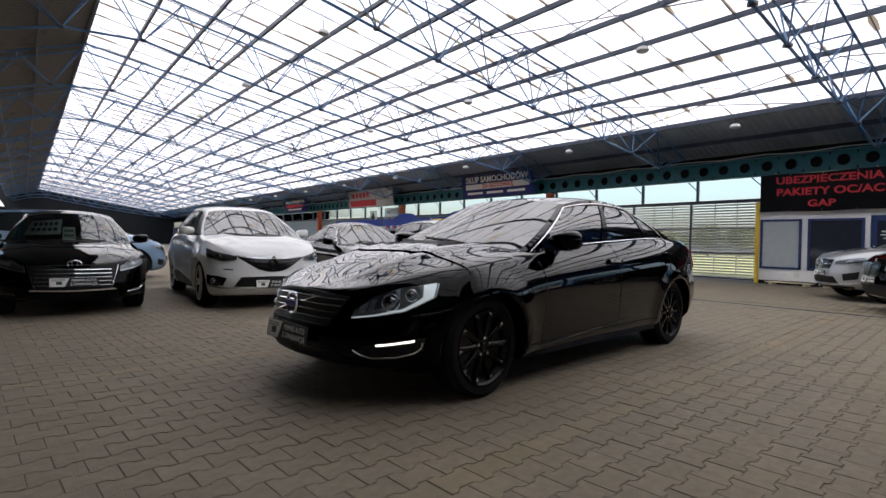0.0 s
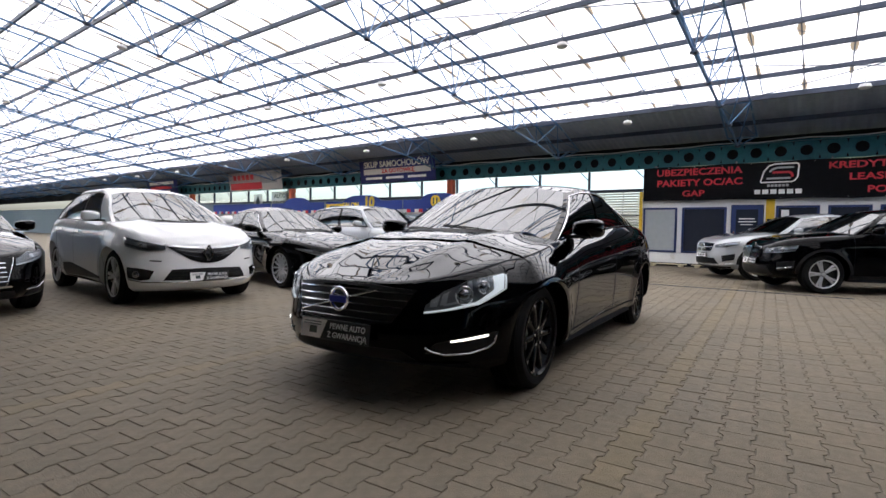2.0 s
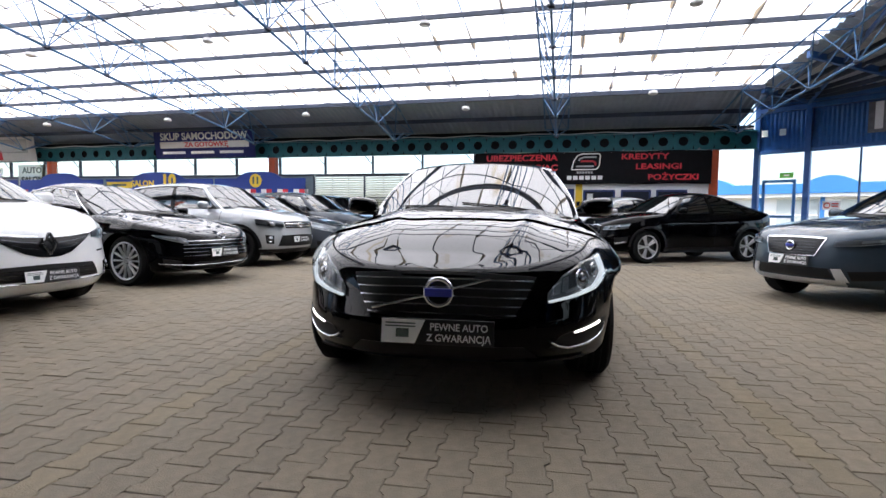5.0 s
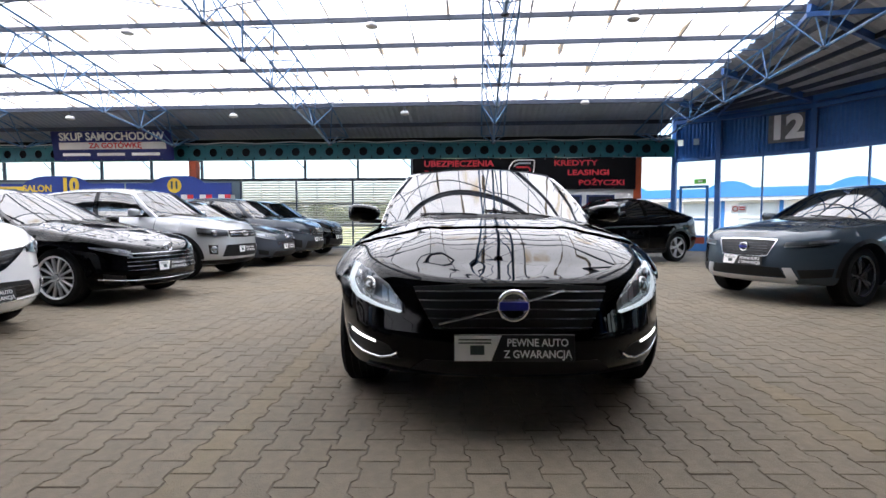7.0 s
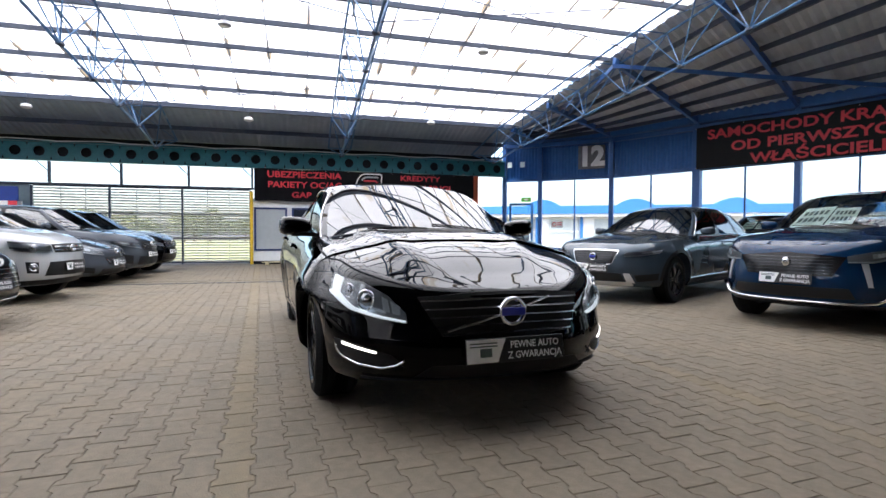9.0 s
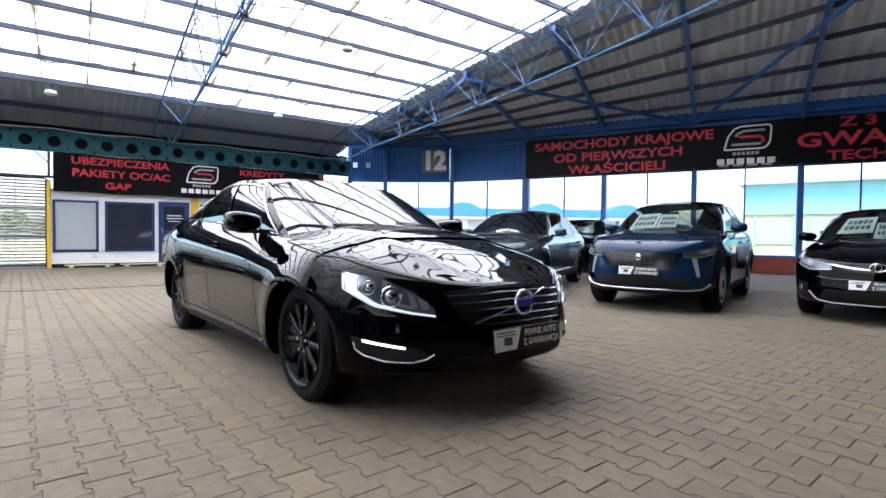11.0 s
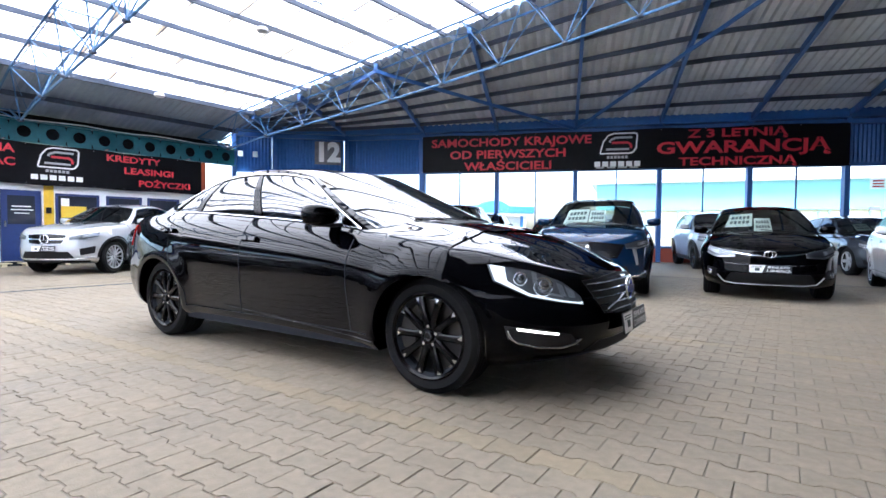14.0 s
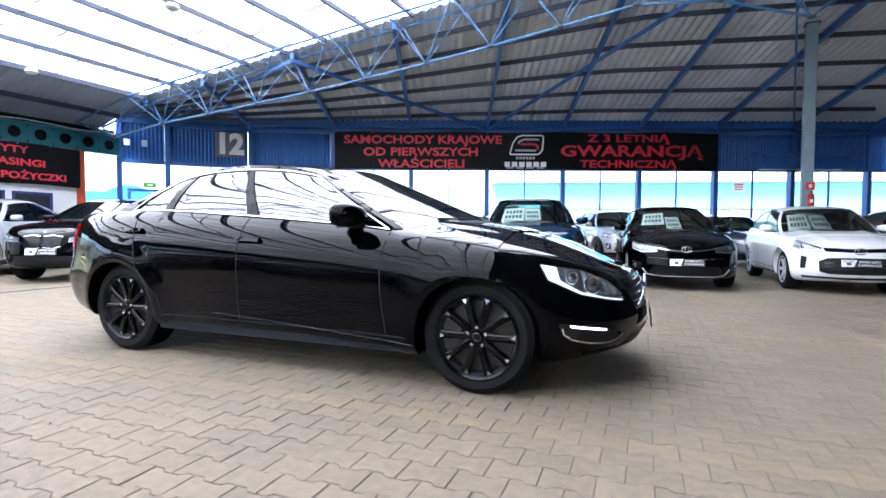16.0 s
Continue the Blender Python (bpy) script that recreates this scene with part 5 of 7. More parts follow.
# ---- the black saloon in the middle ----
HERO = dict(
    W=1.865, wb=2.776, of=0.89, wr=0.325, hub=0.36, tuck=0.178, rim=0.242, mirror=1.04, mirror_deep=1.5, handle_chrome=False, gap=0.024, spokes="ten", rim_mat=M_RIM_B, paint=P_BLACK, crown=0.105, front=[(0.05, 0.365), (0.205, 0.66), (0.40, 0.83), (0.66, 0.93)],
    side=[(0, 0.085), (0.07, 0.035), (0.2, 0.02), (0.45, 0.006), (0.60, 0.0), (0.69, 0.002), (0.76, 0.014), (0.84, 0.04), (0.91, 0.072), (0.96, 0.105), (1, 0.145)],
    nose=[(0, 0.10), (0.06, 0.045), (0.2, 0.012), (0.38, 0.0), (0.52, 0.014), (0.7, 0.032), (0.86, 0.055), (0.95, 0.075), (1, 0.105)],
    sill=[(0, 0.275), (0.04, 0.255), (0.1, 0.225), (0.15, 0.22), (0.3, 0.235), (0.7, 0.255), (0.85, 0.27), (1, 0.33)], shoulder=0.03,
    top=[(0, 0.71), (0.04, 0.745), (0.1, 0.81), (0.2, 0.885), (0.3, 0.935), (0.36, 0.965), (0.44, 0.995), (0.565, 1.035), (0.79, 1.085), (0.88, 1.08), (0.955, 1.05), (1, 1.01)],
    xA=0.88, xC=-1.62, roof=[(0.14, 1.35), (-0.10, 1.395), (-0.45, 1.415), (-0.85, 1.39), (-1.18, 1.32)], yr=0.60, roof_crown=0.05,
    lights=[(0.03, 0.445), (0.475, 0.77), (0.79, 0.92)], bowA=0.33, bowC=0.14, chrome=True, handles=(0.43, 0.85), x_door0=0.81,
    plate=0.435, badge=("ring", 0.612, 0.062), plate_words=True, cards=[],
    face=[
        ("grille", [(-0.35, 0.50), (-0.15, 0.49), (0, 0.488), (0.15, 0.49), (0.35, 0.50)], [(-0.49, 0.68), (-0.2, 0.70), (0, 0.705), (0.2, 0.70), (0.49, 0.68)], M_TRIM, 0.004, "black grille behind slim chrome bars", False),
        ("lower_intake", [(-0.50, 0.295), (0, 0.29), (0.50, 0.295)], [(-0.40, 0.36), (0, 0.37), (0.40, 0.36)], M_TRIM, 0.004, "", False),
        ("headlamp", [(0.53, 0.562), (0.66, 0.578), (0.84, 0.61), (1.03, 0.69)], [(0.54, 0.605), (0.65, 0.685), (0.82, 0.742), (1.07, 0.772)], M_LAMPIN, 0.006, "headlamp with bright housing under a clear lens"),
        ("headlamp_lens", [(0.53, 0.562), (0.66, 0.578), (0.84, 0.61), (1.03, 0.69)], [(0.54, 0.605), (0.65, 0.685), (0.82, 0.742), (1.07, 0.772)], M_LENS, 0.026),
        ("headlamp_light_guide", [(0.533, 0.564), (0.66, 0.580), (0.84, 0.612), (1.02, 0.69)], [(0.535, 0.571), (0.66, 0.587), (0.838, 0.624), (1.0, 0.71)], M_DRLS, 0.016),
        ("headlamp_light_guide", [(0.95, 0.66), (1.02, 0.69)], [(0.975, 0.757), (1.06, 0.77)], M_DRLS, 0.015),
        ("lamp_facet", [(0.565, 0.595), (0.605, 0.60)], [(0.57, 0.63), (0.625, 0.66)], M_LAMPFIN, 0.011, "bright facets of the indicator"),
        ("lamp_facet", [(0.62, 0.605), (0.655, 0.61)], [(0.64, 0.665), (0.675, 0.678)], M_LAMPFIN, 0.011, "bright facets of the indicator"),
        ("lamp_facet", [(0.64, 0.60), (0.80, 0.63)], [(0.645, 0.612), (0.80, 0.645)], M_LAMPFIN, 0.011, "bright facets under the projectors"),
        ("lamp_facet", [(0.79, 0.66), (0.815, 0.665)], [(0.79, 0.728), (0.82, 0.735)], M_LAMPFIN, 0.011, "bright divider between the projectors"),
        ("fog_recess", [(0.54, 0.345), (0.76, 0.335), (0.95, 0.385)], [(0.60, 0.405), (0.78, 0.44), (0.97, 0.455)], M_TRIM, 0.003),
        ("daytime_light", [(0.68, 0.408), (0.90, 0.434)], [(0.68, 0.417), (0.903, 0.445)], M_DRL, 0.007, "lit white daytime running light"),
        ("front_lip", [(-0.8, 0.265), (0, 0.278), (0.8, 0.265)], [(-0.8, 0.28), (0, 0.292), (0.8, 0.28)], M_TRIM, 0.012, "", False),
    ],
    bars=[("grille_bar", [(0, 0.517 + 0.039 * k), (0.10, 0.5165 + 0.039 * k), (0.36 + 0.027 * k, 0.51 + 0.038 * k)], 0.0034, M_CHROME, 0.012) for k in range(5)]
    + [("bumper_chrome", [(0.54, 0.378), (0.58, 0.356), (0.65, 0.338), (0.79, 0.344), (0.90, 0.368), (0.94, 0.395), (0.95, 0.432)], 0.005, M_CHROME, 0.010),
       ("sill_chrome", [(1.80, 0.292), (3.3, 0.385)], 0.0014, M_DCHROME, 0.008)],
    bowls=[(0.76, 0.66, 0.048), (0.885, 0.70, 0.033)],
)
HERO["or"] = 0.905
hero, hero_shell = build_car("car", HERO, pose(0, 0, -0.035, 0, 0, -86), "glossy black saloon with black alloy wheels, parked on the paving", group="cars for sale")
# diagonal bar across the grille, tail lamps, bonnet joint
for ys in ((-0.33, -0.2, -0.07), (0.07, 0.15, 0.24)):
    bm = bmesh.new()
    pipe(bm, [hero_shell.surf(abs(y), 0.612 + y * 0.26, 0.016, 1 if y > 0 else -1) for y in ys], 0.006, 6)
    part("grille_diagonal", bm, M_CHROME, hero)
for side in (1, -1):
    a1 = hero_shell.len
    part("tail_lamp", patch(hero_shell, [(a1 - 1.0, 0.80), (a1 - 0.62, 0.80)], [(a1 - 1.02, 0.985), (a1 - 0.60, 0.99)], 0.008, side), M_TAIL, hero, "red tail lamp", smooth=50)
    a0 = hero_shell.a_of_x(1.05)
    part("bonnet_joint", seam(hero_shell, [(0.46, 0.715), (0.9, 0.79), (1.15, 0.835), (a0, 0.915)], side, 0.003), M_DARK, hero)

# ---- the other cars ----
def headlamp(low, up):
    return [("headlamp", low, up, M_LAMPIN, 0.006, "headlamp under a clear lens"), ("headlamp_lens", low, up, M_LENS, 0.02)]


def style(kind, paint_, **kw):
    base = dict(wr=0.335, rim=0.225, gap=0.05, spokes="twin", rim_mat=M_RIM_S, paint=paint_, plate=0.45, badge=("oval", 0.68, 0.06), chrome=False, glass=M_CARGLASS_P, cards=[(0.55, 0.15, 0.22, 0.62), (0.08, -0.22, 0.2, 0.5)], W=1.80, wb=2.65, of=0.88)
    rear = 0.80
    if kind == "sedan":
        base.update(top=[(0, 0.68), (0.04, 0.73), (0.12, 0.80), (0.22, 0.87), (0.34, 0.94), (0.5, 0.96), (0.8, 1.01), (0.93, 1.0), (1, 0.94)], xA=0.80, xC=-1.6, roof=[(0.06, 1.33), (-0.25, 1.385), (-0.6, 1.385), (-1.1, 1.29)], yr=0.56, lights=[(0.05, 0.44), (0.47, 0.80), (0.82, 0.93)])
        rear = 1.0
    elif kind == "hatch":
        base.update(top=[(0, 0.72), (0.05, 0.78), (0.13, 0.84), (0.24, 0.91), (0.34, 0.96), (0.5, 0.985), (0.8, 1.04), (0.95, 1.06), (1, 1.02)], xA=0.80, xC=-1.72, roof_crown=0.05, roof_bow=3.0, roof=[(0.12, 1.36), (-0.25, 1.43), (-0.8, 1.43), (-1.5, 1.36)], yr=0.59, lights=[(0.05, 0.45), (0.48, 0.84), (0.86, 0.95)], bowC=0.2)
        rear = 0.72
    elif kind == "suv":
        base.update(W=1.84, wr=0.36, rim=0.24, gap=0.055, roof_crown=0.05, roof_bow=3.4, top=[(0, 0.91), (0.03, 0.96), (0.1, 1.01), (0.22, 1.05), (0.34, 1.085), (0.5, 1.09), (0.8, 1.12), (0.95, 1.13), (1, 1.08)], nose=BLUNT, xA=0.82, xC=-1.85, roof=[(0.26, 1.51), (-0.2, 1.575), (-0.9, 1.575), (-1.62, 1.51)], yr=0.615, lights=[(0.05, 0.44), (0.47, 0.79), (0.81, 0.95)], clad=0.34, plate=0.56, badge=("oval", 0.80, 0.06), sill=[(0, 0.26), (0.15, 0.25), (0.3, 0.26), (0.7, 0.27), (0.85, 0.28), (1, 0.34)], crown=0.06, bowC=0.16)
        rear = 0.85
    elif kind == "suv_coupe":
        base.update(W=1.90, wb=2.82, of=0.87, wr=0.365, rim=0.255, gap=0.055, roof_crown=0.05, roof_bow=3.2, top=[(0, 0.90), (0.03, 0.96), (0.1, 1.01), (0.22, 1.06), (0.34, 1.10), (0.5, 1.105), (0.8, 1.14), (0.95, 1.15), (1, 1.10)], nose=BLUNT, xA=0.90, xC=-2.0, roof=[(0.27, 1.48), (-0.15, 1.555), (-0.7, 1.545), (-1.5, 1.35)], yr=0.59, lights=[(0.05, 0.43), (0.46, 0.78), (0.80, 0.93)], clad=0.34, plate=0.56, badge=("oval", 0.84, 0.05), sill=[(0, 0.26), (0.15, 0.25), (0.3, 0.26), (0.7, 0.27), (0.85, 0.28), (1, 0.34)], crown=0.06, bowC=0.14)
        rear = 0.98
    elif kind == "mpv":
        base.update(W=1.86, wb=2.76, of=0.86, wr=0.36, rim=0.262, gap=0.05, top=[(0, 0.82), (0.04, 0.90), (0.1, 0.96), (0.2, 1.04), (0.28, 1.09), (0.5, 1.09), (0.8, 1.12), (0.95, 1.12), (1, 1.06)], xA=1.12, xC=-1.85, roof=[(0.32, 1.50), (-0.1, 1.585), (-0.9, 1.585), (-1.6, 1.50)], yr=0.60, lights=[(0.16, 0.47), (0.50, 0.80), (0.82, 0.95)], roof_crown=0.055, roof_bow=3.0, bowA=0.34, plate=0.50, badge=("diamond", 0.76, 0.10), crown=0.07, clad=0.0)
        rear = 0.80
    elif kind == "wagon":
        base.update(W=1.88, wb=2.94, of=0.88, wr=0.36, rim=0.245, gap=0.05, roof_crown=0.05, roof_bow=3.0, top=[(0, 0.83), (0.03, 0.88), (0.1, 0.92), (0.2, 0.96), (0.34, 1.01), (0.5, 1.02), (0.8, 1.05), (0.95, 1.06), (1, 1.0)], nose=BLUNT, xA=0.80, xC=-2.1, roof=[(0.08, 1.44), (-0.3, 1.505), (-1.0, 1.51), (-1.85, 1.43)], yr=0.585, lights=[(0.05, 0.41), (0.44, 0.73), (0.75, 0.94)], clad=0.36, plate=0.52, badge=("oval", 0.72, 0.05), chrome=True, sill=[(0, 0.26), (0.15, 0.25), (0.3, 0.26), (0.7, 0.27), (0.85, 0.28), (1, 0.34)])
        rear = 1.0
    base["or"] = rear
    base.update(kw)
    return base


def face_of(hw_z, **k):
    """A plain face: grille, lamps and lower intake at heights from the bumper's."""
    z0, z1 = k["grille"]
    w = k.get("w", 0.42)
    f = [("grille", [(-w * 0.85, z0), (0, z0 - 0.01), (w * 0.85, z0)], [(-w, z1), (0, z1 + 0.015), (w, z1)], k.get("gm", M_TRIM), 0.005, "black grille", False)]
    l0, l1 = k["lamp"]
    f += headlamp([(w + 0.03, l0), (0.72, l0 + 0.03), (k.get("la", 1.0), l0 + 0.10)], [(w + 0.05, l0 + 0.07), (0.74, l1 - 0.02), (k.get("la", 1.0) + 0.06, l1)])
    i0, i1 = k["intake"]
    iw = k.get("iw", 0.55)
    f += [("lower_intake", [(-iw, i0), (0, i0 - 0.01), (iw, i0)], [(-iw * 0.9, i1), (0, i1), (iw * 0.9, i1)], M_TRIM, 0.005, "", False)]
    f += [("fog_recess", [(0.66, i0 + 0.02), (0.88, i0 + 0.05)], [(0.66, i1 + 0.02), (0.9, i1 + 0.06)], M_TRIM, 0.004)]
    return f


def lamp_line(face):
    """A bright light guide along the foot of each headlamp."""
    for f in face:
        if f[0] == "headlamp":
            low, up = f[1], f[2]
            mix = [(a0 + (a1 - a0) * 0.16, z0 + (z1 - z0) * 0.16) for (a0, z0), (a1, z1) in zip(low, up)]
            mid0 = [(a0 + (a1 - a0) * 0.38, z0 + (z1 - z0) * 0.38) for (a0, z0), (a1, z1) in zip(low[1:], up[1:])]
            mid1 = [(a0 + (a1 - a0) * 0.78, z0 + (z1 - z0) * 0.78) for (a0, z0), (a1, z1) in zip(low[1:], up[1:])]
            return [("lamp_facet", low, mix, M_LAMPFIN, 0.012, "bright light guide"), ("lamp_facet", mid0, mid1, M_LAMPFIN, 0.011, "bright reflector")]
    return []


def row(n, z0, dz, w, half=0.005, material=None):
    return [("grille_bar", [(0, z0 + dz * i), (w, z0 + dz * i)], half, material or M_CHROME, 0.011) for i in range(n)]


def park(name, c, front, heading, label, scale=0.93, category="car"):
    """Stand a car with the middle of its front axle at a place."""
    h = radians(heading)
    k = c["wb"] / 2 * scale
    m = pose(front[0] - k * math.cos(h), front[1] - k * math.sin(h), 0, 0, 0, heading) @ Matrix.Scale(scale, 4)
    c = dict(c, face=c["face"] + lamp_line(c["face"]))
    return build_car(name, c, m, label, category)


# row on the left of the aisle
c = style("sedan", P_BLACK, spokes="five", chrome=True, glass=M_CARGLASS_C, cards=[(0.76, 0.18, 0.25, 0.78), (0.15, -0.06, 0.06, 0.5)])
c["face"] = face_of(0, grille=(0.36, 0.66), lamp=(0.58, 0.74), intake=(0.20, 0.30), w=0.50) + [("grille_frame", [(-0.47, 0.34), (0, 0.325), (0.47, 0.34)], [(-0.45, 0.36), (0, 0.345), (0.45, 0.36)], M_CHROME, 0.012, "", False)]
c["bars"] = row(5, 0.41, 0.05, 0.42) + [("grille_frame", [(0.40, 0.36), (0.46, 0.52), (0.52, 0.67)], 0.008, M_CHROME, 0.012), ("bumper_chrome", [(0.62, 0.30), (0.80, 0.31), (0.92, 0.36)], 0.006, M_CHROME, 0.01)]
park("car", c, (-5.05, -3.07), -2, "black saloon with a chrome-barred grille in a parked row")
c = style("mpv", P_WHITE, spokes="twin", cards=[], clad=0, glass=M_CARGLASS)
c["face"] = [("grille", [(-0.22, 0.60), (-0.10, 0.565), (0, 0.56), (0.10, 0.565), (0.22, 0.60)], [(-0.54, 0.785), (-0.22, 0.755), (0, 0.75), (0.22, 0.755), (0.54, 0.785)], M_GLOSSB, 0.006, "black grille tapering round the badge", False),
             ("lower_intake", [(-0.56, 0.345), (0, 0.335), (0.56, 0.345)], [(-0.46, 0.485), (0, 0.495), (0.46, 0.485)], M_TRIM, 0.006, "black lower intake", False),
             ("fog_recess", [(0.72, 0.36), (0.84, 0.345), (1.02, 0.375)], [(0.66, 0.47), (0.80, 0.50), (1.02, 0.515)], M_GLOSSB, 0.006, "black fog-lamp surround"),
             ("bumper_slot", [(0.58, 0.585), (0.72, 0.592)], [(0.58, 0.60), (0.72, 0.607)], M_DARK, 0.004)] + headlamp([(0.53, 0.735), (0.74, 0.715), (1.06, 0.775)], [(0.54, 0.79), (0.78, 0.835), (1.14, 0.90)])
c["bars"] = [("grille_bar", [(0.09, 0.762), (0.25, 0.772), (0.55, 0.80)], 0.006, M_CHROME, 0.014), ("grille_bar", [(0.10, 0.70), (0.25, 0.715), (0.44, 0.75)], 0.004, M_DCHROME, 0.012), ("grille_bar", [(0.10, 0.64), (0.22, 0.655), (0.32, 0.69)], 0.004, M_DCHROME, 0.012), ("bumper_chrome", [(0.0, 0.318), (0.52, 0.322), (0.80, 0.325), (1.0, 0.355)], 0.007, M_CHROME, 0.012)] + row(3, 0.375, 0.035, 0.48, 0.004, M_DCHROME)
c["bowls"] = [(0.88, 0.425, 0.04), (0.84, 0.79, 0.035)]
c["badge"] = ("diamond", 0.69, 0.105)
c["plate"] = 0.385
scenic, scenic_shell = park("car", c, (-4.57, -0.80), -4, "white people carrier with a diamond badge and bright wheels")
for side in (1, -1):
    a0, a1 = scenic_shell.a_of_x(0.85), scenic_shell.a_of_x(-0.85)
    part("door_trim", patch(scenic_shell, [(a0, 0.30), (a1, 0.26)], [(a0, 0.33), (a1 - 0.35, 0.46), (a1, 0.44)], 0.008, side, 16, 3), M_TRIM, scenic, "dark moulding low on the doors")
c = style("sedan", P_BLACK, W=1.87, wb=2.84, wr=0.345, rim=0.255, spokes="multi", chrome=True, cards=[], glass=M_CARGLASS, handle_chrome=False, top=[(0, 0.70), (0.03, 0.745), (0.1, 0.81), (0.2, 0.885), (0.33, 0.955), (0.5, 0.975), (0.8, 1.02), (0.93, 1.01), (1, 0.95)])
c["face"] = face_of(0, grille=(0.40, 0.64), lamp=(0.58, 0.71), intake=(0.22, 0.33), w=0.54, gm=M_GLOSSB)
c["bars"] = row(5, 0.42, 0.05, 0.64, 0.0035) + [("bumper_chrome", [(0.0, 0.285), (0.55, 0.29), (0.95, 0.32)], 0.005, M_CHROME, 0.012), ("wing_chrome", [(1.75, 0.72), (2.0, 0.73)], 0.006, M_CHROME, 0.008)]
park("car", c, (-4.57, 1.63), -6, "black saloon with a wide barred grille and silver wheels")
c = style("suv", P_SILVER, W=1.775, wb=2.5, of=0.80, spokes="five", rim_mat=M_RIM_B, cards=[], glass=M_CARGLASS, plate=0.52)
c["face"] = [("grille", [(-0.40, 0.735), (0, 0.73), (0.40, 0.735)], [(-0.44, 0.86), (0, 0.87), (0.44, 0.86)], M_TRIM, 0.008, "black slotted grille", False),
             ("lower_intake", [(-0.58, 0.40), (0, 0.39), (0.58, 0.40)], [(-0.50, 0.60), (0, 0.61), (0.50, 0.60)], M_TRIM, 0.007, "black lower intake", False),
             ("fog_recess", [(0.66, 0.44), (0.80, 0.45)], [(0.66, 0.60), (0.82, 0.61)], M_TRIM, 0.004),
             ("bumper_lip", [(-0.95, 0.27), (0, 0.26), (0.95, 0.27)], [(-0.95, 0.34), (0, 0.35), (0.95, 0.34)], M_TRIM, 0.008, "black lower lip", False)] + headlamp([(0.46, 0.74), (0.70, 0.735), (0.98, 0.78)], [(0.47, 0.86), (0.70, 0.885), (1.02, 0.91)])
c["bars"] = row(2, 0.775, 0.05, 0.40, 0.009)
c["bowls"] = [(0.73, 0.53, 0.05), (0.72, 0.81, 0.045)]
COMPACT = c
park("car", c, (-4.75, 4.13), -5, "silver compact off-road car with black lower trim")
c = style("hatch", P_GREY, spokes="five", cards=[], glass=M_CARGLASS)
c["face"] = face_of(0, grille=(0.42, 0.56), lamp=(0.60, 0.78), intake=(0.24, 0.34))
c["bars"] = row(3, 0.45, 0.035, 0.38, 0.004)
park("car", c, (-4.92, 6.40), -6, "dark grey hatchback parked in a row")
c = style("suv", P_GREY, W=1.82, spokes="star", cards=[], glass=M_CARGLASS)
c["face"] = face_of(0, grille=(0.66, 0.84), lamp=(0.70, 0.86), intake=(0.34, 0.52))
c["bars"] = row(3, 0.70, 0.045, 0.40, 0.005)
park("car", c, (-4.70, 7.75), -6, "dark grey off-road car parked in a row")
c = style("suv", P_BLACK, W=1.82, spokes="star", cards=[], glass=M_CARGLASS)
c["face"] = face_of(0, grille=(0.66, 0.84), lamp=(0.70, 0.86), intake=(0.34, 0.52))
c["bars"] = row(3, 0.70, 0.045, 0.40, 0.005)
park("car", c, (-4.71, 9.60), -6, "black off-road car parked by the slatted gate")
c = style("mpv", P_ICE, W=1.84, spokes="star", badge=("oval", 0.76, 0.06))
c["face"] = face_of(0, grille=(0.60, 0.74), lamp=(0.68, 0.84), intake=(0.30, 0.44))
park("car", c, (-11.2, -1.6), 90, "pale blue van-like car behind the parked row")
# by the office
c = style("suv_coupe", P_SILVER, spokes="multi", chrome=True, cards=[(0.5, 0.2, 0.25, 0.55)], glass=M_CARGLASS, rear_glass=M_CARGLASS_D, handle_chrome=False)
c["face"] = [("grille", [(-0.36, 0.66), (0, 0.64), (0.36, 0.66)], [(-0.44, 0.85), (0, 0.87), (0.44, 0.85)], M_GLOSSB, 0.006, "black grille with a round emblem", False),
             ("lower_intake", [(-0.60, 0.36), (0, 0.35), (0.60, 0.36)], [(-0.48, 0.50), (0, 0.50), (0.48, 0.50)], M_TRIM, 0.006, "black lower intake", False),
             ("fog_recess", [(0.70, 0.42), (0.96, 0.47)], [(0.68, 0.56), (0.98, 0.62)], M_TRIM, 0.005),
             ("bumper_lip", [(-0.9, 0.265), (0, 0.255), (0.9, 0.265)], [(-0.9, 0.31), (0, 0.30), (0.9, 0.31)], M_TRIM, 0.01, "black lower lip", False)] + headlamp([(0.50, 0.74), (0.74, 0.745), (1.02, 0.80)], [(0.50, 0.82), (0.74, 0.865), (1.08, 0.91)])
c["bars"] = [("grille_bar", [(0.10, 0.755), (0.40, 0.765)], 0.012, M_CHROME, 0.014), ("grille_frame", [(0.0, 0.645), (0.36, 0.665), (0.45, 0.85)], 0.007, M_CHROME, 0.012), ("bumper_chrome", [(0.0, 0.335), (0.6, 0.345), (0.95, 0.39)], 0.007, M_CHROME, 0.012)]
c["badge"] = ("star", 0.755, 0.095)
park("car", c, (0.79, 9.40), 214, "silver coupe-backed off-road car beside the office")
c = style("suv_coupe", P_BLACK, spokes="twin", cards=[], glass=M_CARGLASS, rear_glass=M_CARGLASS_D, rim_mat=M_RIM_S)
